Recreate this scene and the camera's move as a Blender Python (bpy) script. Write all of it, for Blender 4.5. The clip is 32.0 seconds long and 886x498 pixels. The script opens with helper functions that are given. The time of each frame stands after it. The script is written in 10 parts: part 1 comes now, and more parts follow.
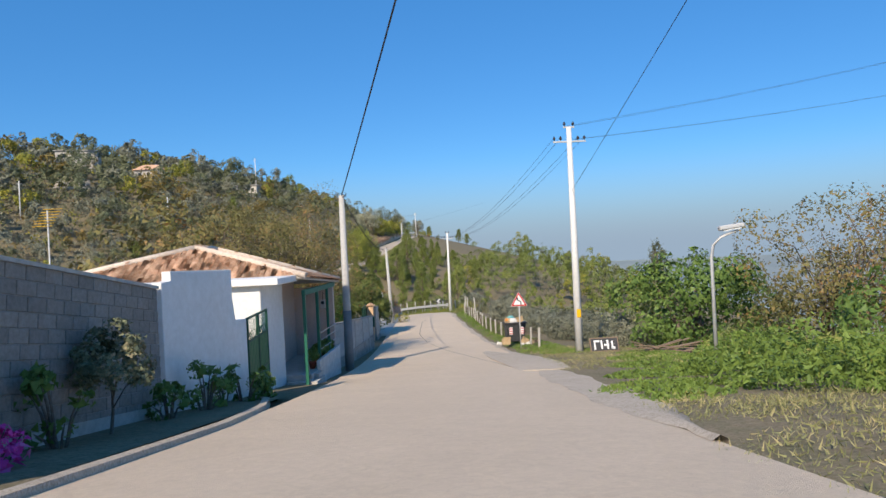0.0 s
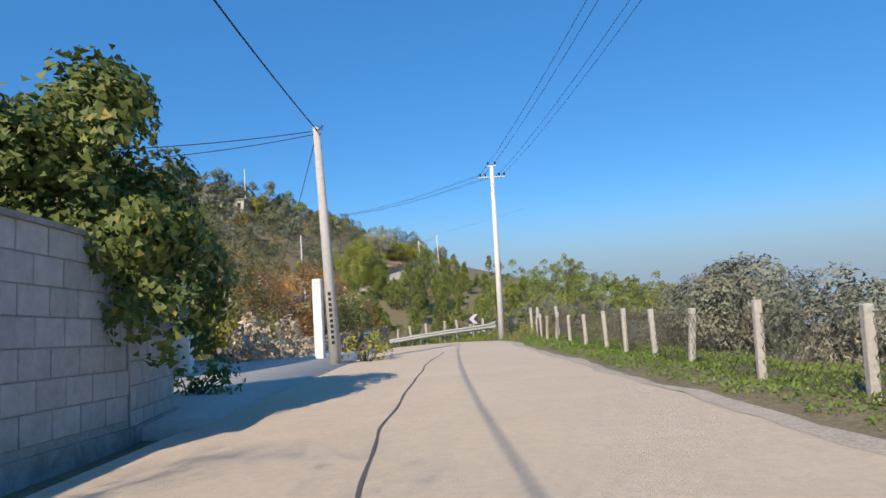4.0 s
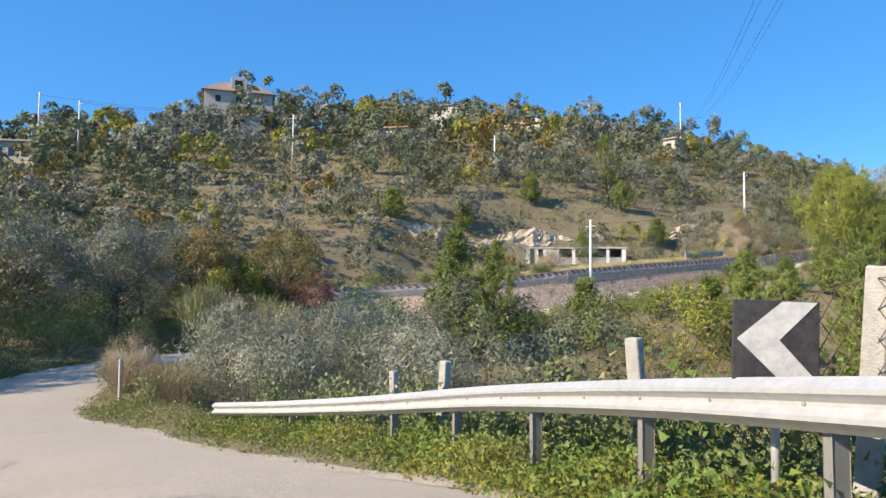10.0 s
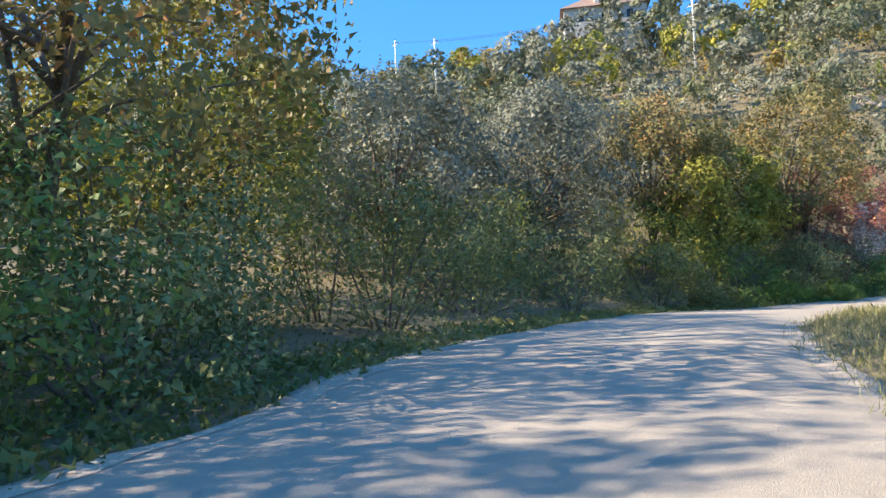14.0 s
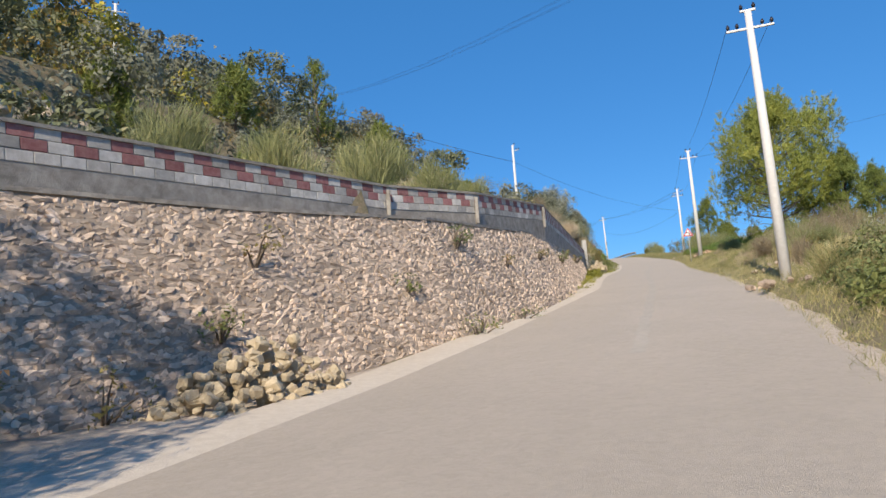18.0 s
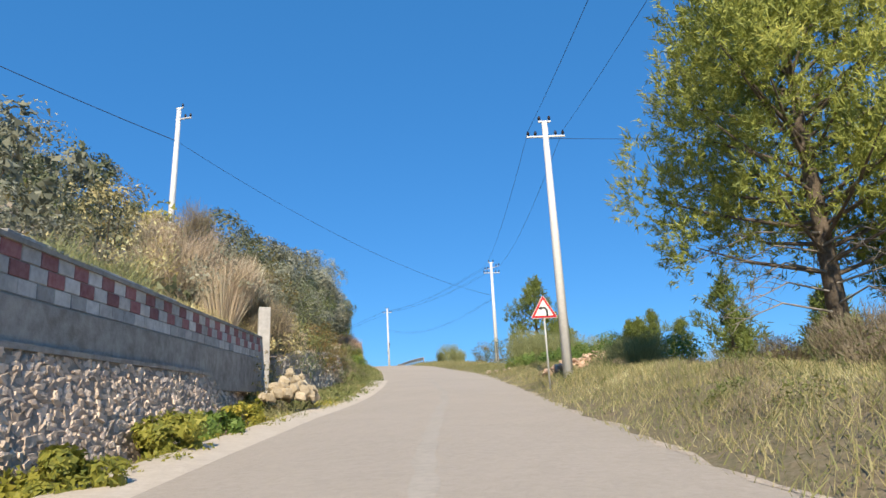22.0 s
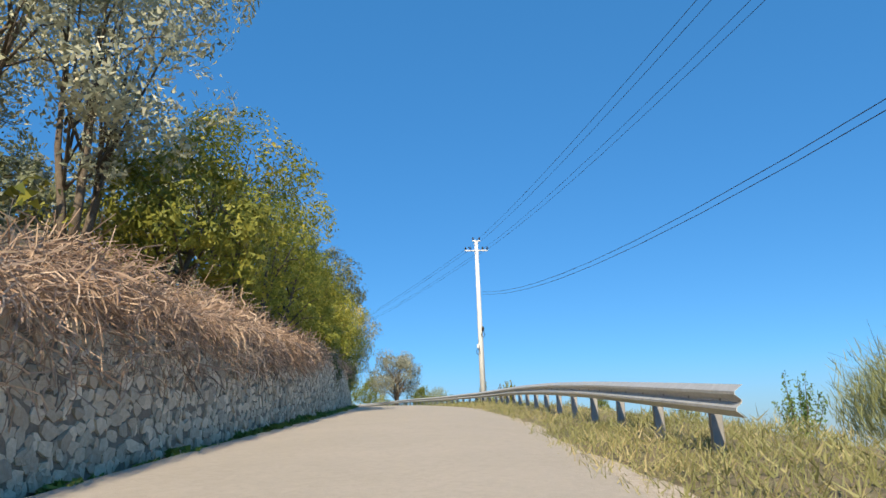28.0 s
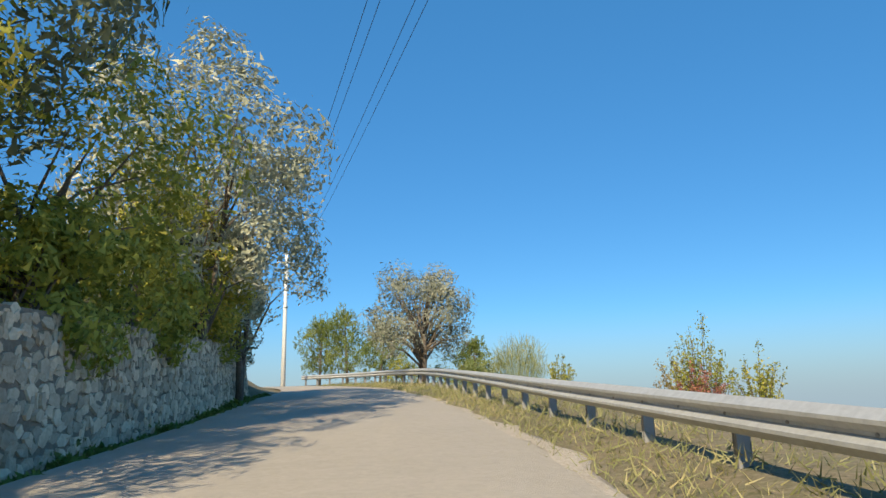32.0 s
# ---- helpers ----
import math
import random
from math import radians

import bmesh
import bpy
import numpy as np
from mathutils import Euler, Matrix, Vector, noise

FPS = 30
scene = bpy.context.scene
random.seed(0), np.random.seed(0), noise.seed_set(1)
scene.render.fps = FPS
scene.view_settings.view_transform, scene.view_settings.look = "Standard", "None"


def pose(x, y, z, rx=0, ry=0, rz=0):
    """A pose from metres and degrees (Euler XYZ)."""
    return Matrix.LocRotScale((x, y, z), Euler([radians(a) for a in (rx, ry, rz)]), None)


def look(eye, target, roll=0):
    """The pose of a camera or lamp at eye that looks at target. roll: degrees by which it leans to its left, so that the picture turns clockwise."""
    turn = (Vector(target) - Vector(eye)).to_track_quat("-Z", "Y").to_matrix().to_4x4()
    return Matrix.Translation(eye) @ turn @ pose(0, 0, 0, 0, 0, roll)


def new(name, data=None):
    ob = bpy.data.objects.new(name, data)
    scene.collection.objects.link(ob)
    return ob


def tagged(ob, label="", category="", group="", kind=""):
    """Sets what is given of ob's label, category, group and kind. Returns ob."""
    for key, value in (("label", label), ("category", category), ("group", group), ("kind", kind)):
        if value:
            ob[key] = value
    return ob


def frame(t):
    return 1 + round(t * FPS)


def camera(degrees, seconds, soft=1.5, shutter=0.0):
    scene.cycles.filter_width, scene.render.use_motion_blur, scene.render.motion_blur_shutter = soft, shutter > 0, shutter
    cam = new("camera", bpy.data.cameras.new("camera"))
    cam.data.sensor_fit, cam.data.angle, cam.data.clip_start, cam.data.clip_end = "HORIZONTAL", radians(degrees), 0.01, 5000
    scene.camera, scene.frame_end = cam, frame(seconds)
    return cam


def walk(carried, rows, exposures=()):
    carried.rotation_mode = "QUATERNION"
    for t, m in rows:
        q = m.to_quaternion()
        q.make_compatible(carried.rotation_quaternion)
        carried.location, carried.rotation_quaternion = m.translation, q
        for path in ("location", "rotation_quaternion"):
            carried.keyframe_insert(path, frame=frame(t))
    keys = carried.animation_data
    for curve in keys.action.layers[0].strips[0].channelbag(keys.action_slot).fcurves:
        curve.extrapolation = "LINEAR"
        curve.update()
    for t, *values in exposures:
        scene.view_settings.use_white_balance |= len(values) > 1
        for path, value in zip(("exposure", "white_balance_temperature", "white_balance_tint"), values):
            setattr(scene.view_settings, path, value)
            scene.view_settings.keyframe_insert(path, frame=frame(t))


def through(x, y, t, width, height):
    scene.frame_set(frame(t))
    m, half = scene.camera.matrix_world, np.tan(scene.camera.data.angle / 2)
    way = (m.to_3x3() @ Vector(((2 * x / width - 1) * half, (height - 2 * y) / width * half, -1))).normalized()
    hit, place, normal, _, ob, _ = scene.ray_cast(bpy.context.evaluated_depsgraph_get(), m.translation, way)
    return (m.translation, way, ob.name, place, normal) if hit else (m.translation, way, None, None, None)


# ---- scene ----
import collections

cam = camera(66.5, 32.0)
# seconds, x, y, z, yaw to the left of +y, pitch up, roll
PATH = [
    (0, 2.80, 0.51, 0.03, 1.40, -0.11, -2.87),
    (0.5, 2.68, 5.50, -0.72, 1.44, 0.08, -2.71),
    (1, 2.48, 10.76, -1.50, 1.66, 0.53, -2.72),
    (1.5, 2.22, 16.46, -2.25, 1.91, 0.97, -2.91),
    (2, 2.01, 22.20, -2.93, 2.08, 1.11, -2.96),
    (2.5, 1.69, 28.03, -3.63, 2.39, 1.51, -2.85),
    (3, 1.35, 33.85, -4.23, 2.82, 2.12, -3.07),
    (3.5, 0.92, 39.73, -4.71, 3.02, 3.01, -3.17),
    (4, 0.59, 45.43, -5.09, 3.31, 3.76, -3.27),
    (4.5, 0.27, 50.59, -5.36, 3.43, 4.16, -3.45),
    (6.5, -0.85, 68.63, -6.05, 4.07, 5.63, -2.60),
    (7, -0.98, 72.15, -6.21, 3.17, 5.58, -2.36),
    (7.5, -0.99, 75.30, -6.37, 2.67, 5.64, -1.90),
    (8, -1.18, 78.37, -6.53, 2.94, 5.68, -1.66),
    (8.5, -1.66, 81.26, -6.70, 8.37, 5.41, -1.19),
    (9, -2.59, 84.05, -6.97, 17.60, 4.94, -0.57),
    (9.5, -4.07, 86.58, -7.32, 28.88, 3.86, -0.16),
    (10, -6.19, 88.96, -7.74, 41.76, 3.07, 0.30),
    (10.5, -8.93, 90.81, -8.25, 55.21, 1.94, 0.35),
    (11, -12.51, 92.01, -8.96, 68.50, 1.50, -0.28),
    (11.5, -16.21, 92.60, -9.56, 78.42, 1.40, -1.16),
    (12, -19.99, 92.99, -10.05, 81.14, 1.46, -1.55),
    (12.5, -23.59, 93.54, -10.37, 81.93, 1.43, -1.98),
    (13, -27.10, 94.32, -10.57, 80.40, 1.41, -2.17),
    (13.5, -30.37, 95.39, -10.77, 75.42, 1.46, -2.32),
    (15.5, -43.38, 105.87, -11.04, 46.95, 2.96, -3.77),
    (16, -46.17, 109.25, -11.22, 36.86, 3.05, -4.58),
    (16.5, -48.34, 113.30, -11.47, 28.01, 3.56, -4.80),
    (17, -49.74, 117.83, -11.71, 19.33, 5.51, -4.90),
    (17.5, -50.47, 122.55, -11.75, 9.26, 6.99, -4.08),
    (18, -50.43, 127.51, -11.70, -1.36, 8.88, -3.83),
    (18.5, -49.46, 132.09, -11.43, -11.74, 10.71, -4.03),
    (19, -47.79, 136.51, -11.04, -18.78, 12.73, -4.56),
    (19.5, -46.01, 141.20, -10.36, -20.33, 13.75, -4.20),
    (20, -44.27, 145.89, -9.70, -20.40, 14.53, -3.25),
    (20.5, -42.67, 150.52, -9.00, -20.21, 15.32, -2.93),
    (21, -41.14, 155.09, -8.34, -19.81, 15.85, -2.52),
    (21.5, -39.62, 159.67, -7.70, -19.35, 16.41, -2.44),
    (22, -38.13, 164.39, -7.09, -18.76, 16.59, -2.61),
    (22.5, -36.62, 169.14, -6.45, -18.19, 16.50, -2.54),
    (23, -35.02, 174.20, -5.81, -17.90, 16.56, -2.70),
    (23.5, -33.25, 179.53, -5.17, -18.18, 16.72, -2.37),
    (24, -31.36, 184.81, -4.50, -18.44, 16.83, -1.95),
    (24.5, -29.57, 189.77, -3.78, -18.60, 16.88, -2.10),
    (25, -28.03, 194.51, -3.03, -18.98, 16.81, -2.48),
    (25.5, -26.78, 199.37, -2.31, -19.18, 16.67, -3.22),
    (27.5, -22.56, 220.11, 0.87, -9.29, 16.96, -0.96),
    (28, -21.85, 225.14, 1.58, -8.71, 16.99, -0.64),
    (28.5, -21.08, 230.09, 2.24, -8.47, 16.66, -1.35),
    (29, -20.32, 235.04, 2.82, -8.40, 16.58, -1.48),
    (29.5, -19.57, 239.93, 3.31, -8.32, 16.14, -1.37),
    (30, -18.84, 244.88, 3.75, -8.22, 15.71, -0.59),
    (30.5, -18.16, 249.91, 4.16, -8.15, 15.16, -0.55),
    (31, -17.48, 254.96, 4.56, -7.54, 14.73, -0.10),
    (31.5, -17.01, 260.39, 4.98, -5.88, 14.06, 0.44),
    (32, -17.13, 266.20, 5.47, -4.63, 13.11, -1.36),
]


def sight(x, y, z, yaw, pitch, roll):
    a, b = radians(yaw), radians(pitch)
    return look((x, y, z), (x - math.sin(a) * math.cos(b), y + math.cos(a) * math.cos(b), z + math.sin(b)), roll)


walk(cam, [(t, sight(*row)) for t, *row in PATH], [(0.0, 0.0, 6500, 10), (8.0, 0.0, 6500, 10), (9.0, 0.2, 6500, 10), (10.0, 0.45, 6600, 10), (11.5, 0.74, 6700, 10), (13.0, 1.05, 6700, 10), (16.3, 0.95, 6700, 10), (17.2, 0.6, 6600, 10), (18.0, 0.0, 6500, 10), (20.0, -0.05, 6300, 10), (22.0, 0.15, 6500, 8), (25.5, 0.15, 6500, 8), (28.0, 0.2, 6800, 5), (32.0, 0.2, 7100, 3)])

# ---- light ----
SUN_YAW, SUN_HEIGHT = 160.5, 35.0        # the sun stands to the left of +y by this, and this high
world = bpy.data.worlds.new("sky")
scene.world = world
world.use_nodes = True
wn = world.node_tree
sky = wn.nodes.new("ShaderNodeTexSky")
sky.sky_type = "NISHITA"
sky.sun_disc = False
sky.sun_elevation = radians(SUN_HEIGHT)
sky.sun_rotation = radians(360 - SUN_YAW)
sky.altitude = 300
sky.air_density, sky.dust_density, sky.ozone_density = 1.0, 0.1, 3.0
deeper = wn.nodes.new("ShaderNodeHueSaturation")
deeper.inputs["Saturation"].default_value = 1.18
wn.links.new(sky.outputs[0], deeper.inputs["Color"])
blend = wn.nodes.new("ShaderNodeMix")
blend.data_type = "RGBA"
blend.inputs[0].default_value = 0.5
blend.inputs[7].default_value = (0.32, 1.7, 4.1, 1)     # the deep clear blue of a dry autumn sky
cool = wn.nodes.new("ShaderNodeMix")
cool.data_type, cool.blend_type = "RGBA", "MULTIPLY"
cool.inputs[0].default_value = 1.0
cool.inputs[7].default_value = (0.63, 0.9, 1.12, 1)
wn.links.new(deeper.outputs[0], cool.inputs[6])
wn.links.new(cool.outputs[2], blend.inputs[6])
wn.links.new(blend.outputs[2], wn.nodes["Background"].inputs[0])
wn.nodes["Background"].inputs[1].default_value = 0.15
sun = new("sun", bpy.data.lights.new("sun", "SUN"))
sun.data.energy, sun.data.angle, sun.data.color = 5.6, radians(0.53), (1.0, 0.86, 0.68)
a, b = radians(SUN_YAW), radians(SUN_HEIGHT)
sun.matrix_world = look((0, 0, 60), (math.sin(a) * math.cos(b), -math.cos(a) * math.cos(b), 60 - math.sin(b)))

# ---- materials ----


def material(name, colour, rough=0.85, metal=0.0, spec=0.3):
    m = bpy.data.materials.new(name)
    m.use_nodes = True
    p = m.node_tree.nodes["Principled BSDF"]
    p.inputs["Base Color"].default_value = (*colour, 1)
    p.inputs["Roughness"].default_value = rough
    p.inputs["Metallic"].default_value = metal
    p.inputs["Specular IOR Level"].default_value = spec
    return m


def varied(name, ramps, scales, rough=0.85, bump=0.0, bump_scale=40.0, metal=0.0, spec=0.3, source="Object", pieces=0.0, distort=0.3):
    """A surface whose colour wanders between the given colours by noise of two scales, with fine relief."""
    m = material(name, ramps[0], rough, metal, spec)
    t, p = m.node_tree, m.node_tree.nodes["Principled BSDF"]
    co = t.nodes.new("ShaderNodeTexCoord")
    geo = t.nodes.new("ShaderNodeNewGeometry")
    where = co.outputs["Object"] if source == "Object" else geo.outputs["Position"]
    mixed = None
    for n, sc in enumerate(scales):
        tex = t.nodes.new("ShaderNodeTexNoise")
        tex.inputs["Scale"].default_value = sc
        tex.inputs["Detail"].default_value = 6
        tex.inputs["Roughness"].default_value = 0.65
        tex.inputs["Distortion"].default_value = distort
        t.links.new(where, tex.inputs["Vector"])
        ramp = t.nodes.new("ShaderNodeValToRGB")
        c = ramp.color_ramp
        c.elements[0].position, c.elements[1].position = 0.36, 0.64
        c.elements[0].color = (*ramps[(2 * n) % len(ramps)], 1)
        c.elements[1].color = (*ramps[(2 * n + 1) % len(ramps)], 1)
        t.links.new(tex.outputs["Fac"], ramp.inputs["Fac"])
        if mixed is None:
            mixed = ramp.outputs[0]
        else:
            mix = t.nodes.new("ShaderNodeMix")
            mix.data_type = "RGBA"
            mix.inputs[0].default_value = 0.45
            t.links.new(mixed, mix.inputs[6])
            t.links.new(ramp.outputs[0], mix.inputs[7])
            mixed = mix.outputs[2]
    if pieces:
        info = t.nodes.new("ShaderNodeObjectInfo")
        isl = t.nodes.new("ShaderNodeMath")
        isl.operation = "FRACT"
        add = t.nodes.new("ShaderNodeMath")
        t.links.new(info.outputs["Random"], add.inputs[0])
        t.links.new(geo.outputs["Random Per Island"], add.inputs[1])
        t.links.new(add.outputs[0], isl.inputs[0])
        span = t.nodes.new("ShaderNodeMapRange")
        span.inputs[3].default_value, span.inputs[4].default_value = 1 - pieces, 1 + pieces
        t.links.new(isl.outputs[0], span.inputs[0])
        hsv = t.nodes.new("ShaderNodeHueSaturation")
        t.links.new(mixed, hsv.inputs["Color"])
        t.links.new(span.outputs[0], hsv.inputs["Value"])
        mixed = hsv.outputs[0]
    t.links.new(mixed, p.inputs["Base Color"])
    if bump:
        tex = t.nodes.new("ShaderNodeTexNoise")
        tex.inputs["Scale"].default_value = bump_scale
        tex.inputs["Detail"].default_value = 5
        t.links.new(where, tex.inputs["Vector"])
        bp = t.nodes.new("ShaderNodeBump")
        bp.inputs["Strength"].default_value = bump
        bp.inputs["Distance"].default_value = 0.02
        t.links.new(tex.outputs["Fac"], bp.inputs["Height"])
        t.links.new(bp.outputs[0], p.inputs["Normal"])
    return m


def foliage(name, dark, light, odd, share=0.12, through=0.35):
    """Leaves: colour varies leaf by leaf and in drifts, a share of them in the odd colour; light shines through."""
    dark, light, odd = ([min(0.75, 2.1 * c) for c in tone] for tone in (dark, light, odd))
    m = bpy.data.materials.new(name)
    m.use_nodes = True
    t = m.node_tree
    p = t.nodes["Principled BSDF"]
    p.inputs["Roughness"].default_value = 0.55
    p.inputs["Specular IOR Level"].default_value = 0.25
    geo = t.nodes.new("ShaderNodeNewGeometry")
    ramp = t.nodes.new("ShaderNodeValToRGB")
    c = ramp.color_ramp
    c.elements[0].color, c.elements[1].color = (*dark, 1), (*odd, 1)
    c.elements[1].position = 1.0
    e = c.elements.new(max(0.5, 1 - share - 0.06))
    e.color = (*light, 1)
    tex = t.nodes.new("ShaderNodeTexNoise")
    tex.inputs["Scale"].default_value = 0.35
    tex.inputs["Detail"].default_value = 3
    t.links.new(geo.outputs["Position"], tex.inputs["Vector"])
    mix = t.nodes.new("ShaderNodeMath")
    mix.operation = "MULTIPLY_ADD"
    mix.inputs[1].default_value = 0.7
    half = t.nodes.new("ShaderNodeMath")
    half.operation = "MULTIPLY_ADD"
    half.inputs[1].default_value, half.inputs[2].default_value = 1.2, -0.45
    t.links.new(tex.outputs["Fac"], half.inputs[0])
    t.links.new(geo.outputs["Random Per Island"], mix.inputs[0])
    t.links.new(half.outputs[0], mix.inputs[2])
    t.links.new(mix.outputs[0], ramp.inputs["Fac"])
    t.links.new(ramp.outputs[0], p.inputs["Base Color"])
    tr = t.nodes.new("ShaderNodeBsdfTranslucent")
    t.links.new(ramp.outputs[0], tr.inputs["Color"])
    ms = t.nodes.new("ShaderNodeMixShader")
    ms.inputs[0].default_value = 0.55 * through
    t.links.new(p.outputs[0], ms.inputs[1])
    t.links.new(tr.outputs[0], ms.inputs[2])
    t.links.new(ms.outputs[0], t.nodes["Material Output"].inputs["Surface"])
    return m


ASPHALT = varied("asphalt", [(0.42, 0.36, 0.285), (0.52, 0.445, 0.36), (0.34, 0.29, 0.235), (0.54, 0.475, 0.39), (0.35, 0.305, 0.25), (0.49, 0.43, 0.355)], (0.3, 7.0, 60.0), 0.9, 0.6, 120.0, source="Position", distort=1.2)
TAR = material("tar", (0.11, 0.1, 0.09), 0.7)
# the village road is paler with dust than the road up the hill
at_ = ASPHALT.node_tree
dust, spot, axis = at_.nodes.new("ShaderNodeMix"), at_.nodes.new("ShaderNodeNewGeometry"), at_.nodes.new("ShaderNodeSeparateXYZ")
dust.data_type, dust.blend_type = "RGBA", "MULTIPLY"
dust.inputs[7].default_value = (1.42, 1.32, 1.2, 1)
reach = at_.nodes.new("ShaderNodeMapRange")
reach.inputs["From Min"].default_value, reach.inputs["From Max"].default_value = 96.0, 72.0
at_.links.new(spot.outputs["Position"], axis.inputs[0])
at_.links.new(axis.outputs["Y"], reach.inputs["Value"])
at_.links.new(reach.outputs["Result"], dust.inputs[0])
tone = at_.nodes["Principled BSDF"].inputs["Base Color"]
at_.links.new(tone.links[0].from_socket, dust.inputs[6])
at_.links.new(dust.outputs[2], tone)

GRAVEL = varied("pale_gravel", [(0.4, 0.325, 0.25), (0.58, 0.49, 0.39), (0.25, 0.19, 0.13), (0.65, 0.57, 0.465), (0.28, 0.22, 0.16), (0.68, 0.6, 0.5)], (0.9, 9.0, 34.0), 0.95, 1.0, 26.0, source="Position", distort=0.6)
EARTH = varied("earth", [(0.19, 0.14, 0.085), (0.12, 0.115, 0.055), (0.3, 0.23, 0.15), (0.085, 0.09, 0.04), (0.28, 0.19, 0.12), (0.12, 0.125, 0.055), (0.33, 0.27, 0.185), (0.09, 0.09, 0.045)], (0.07, 0.5, 2.3, 11.0), 0.95, 1.0, 7.0, source="Position", distort=1.2)
# field colours with the blue-grey of distance haze mixed in
PLAIN = varied("hazed_fields", [(0.2, 0.25, 0.27), (0.28, 0.32, 0.32), (0.16, 0.22, 0.24), (0.32, 0.35, 0.33)], (0.0016, 0.012), 1.0, source="Position", distort=0.0)
CONCRETE = varied("concrete", [(0.42, 0.4, 0.37), (0.5, 0.48, 0.44), (0.33, 0.31, 0.28), (0.55, 0.53, 0.5)], (1.0, 7.0), 0.9, 0.4, 60.0)
WHITE_PAINT = varied("white_paint", [(0.74, 0.73, 0.7), (0.82, 0.81, 0.79), (0.68, 0.66, 0.62), (0.83, 0.82, 0.8)], (0.6, 6.0), 0.8, 0.15, 80.0)
OAK_LEAF = foliage("oak_leaves", (0.042, 0.052, 0.03), (0.1, 0.108, 0.062), (0.17, 0.145, 0.085))
OLIVE_LEAF = foliage("olive_leaves", (0.072, 0.077, 0.053), (0.165, 0.165, 0.12), (0.25, 0.23, 0.17))
BARK = varied("bark", [(0.12, 0.09, 0.065), (0.2, 0.16, 0.12), (0.08, 0.06, 0.045), (0.24, 0.2, 0.16)], (3.0, 18.0), 0.95, 0.8, 25.0)

# ---- building helpers ----


def linked(name, bm, mat, parent=None, label=""):
    me = bpy.data.meshes.new(name)
    bm.to_mesh(me)
    bm.free()
    mats = mat if isinstance(mat, (list, tuple)) else [mat]
    for m in mats:
        me.materials.append(m)
    ob = new(name, me)
    if parent is not None:
        ob.parent = parent
    if label:
        ob["label"] = label
    return ob


def part(name, bm, mat, parent, label=""):
    return linked(name, bm, mat, parent, label)


def solid(name, verts, faces, mat, parent=None, label="", smooth=False, slots=None):
    me = bpy.data.meshes.new(name)
    me.from_pydata(verts if isinstance(verts, list) else verts.tolist(), [], faces if isinstance(faces, list) else faces.tolist())
    for m in mat if isinstance(mat, (list, tuple)) else [mat]:
        me.materials.append(m)
    if slots is not None:
        me.polygons.foreach_set("material_index", np.asarray(slots, dtype=np.int32))
    if smooth:
        me.polygons.foreach_set("use_smooth", np.ones(len(me.polygons), dtype=bool))
    me.update()
    ob = new(name, me)
    if parent is not None:
        ob.parent = parent
    if label:
        ob["label"] = label
    return ob


def empty(name, at=(0, 0, 0), yaw=0.0):
    ob = new(name)
    ob.matrix_basis = pose(*at, 0, 0, yaw)
    ob.empty_display_size = 0.2
    return ob


def box_bm(bm, x0, x1, y0, y1, z0, z1, bevel=0.0, m=None):
    """Adds a box to a bmesh, its edges rounded off."""
    r = bmesh.ops.create_cube(bm, size=1.0)
    vs = r["verts"]
    for v in vs:
        v.co = Vector((x0 + (v.co.x + 0.5) * (x1 - x0), y0 + (v.co.y + 0.5) * (y1 - y0), z0 + (v.co.z + 0.5) * (z1 - z0)))
        if m is not None:
            v.co = m @ v.co
    if bevel:
        es = list({e for v in vs for e in v.link_edges})
        bmesh.ops.bevel(bm, geom=es, offset=bevel, segments=1, affect="EDGES")
    return vs


def box(x0, x1, y0, y1, z0, z1, bevel=0.0, m=None):
    bm = bmesh.new()
    box_bm(bm, x0, x1, y0, y1, z0, z1, bevel, m)
    return bm


def tube_bm(bm, points, radii, sides=8, caps=True):
    """Adds a tapered tube along the points."""
    pts = [Vector(p) for p in points]
    rings = []
    for i, p in enumerate(pts):
        d = (pts[min(i + 1, len(pts) - 1)] - pts[max(i - 1, 0)]).normalized()
        u = d.cross(Vector((0.31, 0.87, 0.2) if abs(d.z) > 0.8 else (0, 0, 1))).normalized()
        v = d.cross(u)
        r = radii[i] if isinstance(radii, (list, tuple)) else radii
        rings.append([bm.verts.new(p + r * (math.cos(k * 2 * math.pi / sides) * u + math.sin(k * 2 * math.pi / sides) * v)) for k in range(sides)])
    for a, b in zip(rings, rings[1:]):
        for k in range(sides):
            bm.faces.new((a[k], a[(k + 1) % sides], b[(k + 1) % sides], b[k])).smooth = True
    if caps:
        bm.faces.new(rings[0][::-1])
        bm.faces.new(rings[-1])


def tube(points, radii, sides=8):
    bm = bmesh.new()
    tube_bm(bm, points, radii, sides)
    bmesh.ops.recalc_face_normals(bm, faces=bm.faces)
    return bm


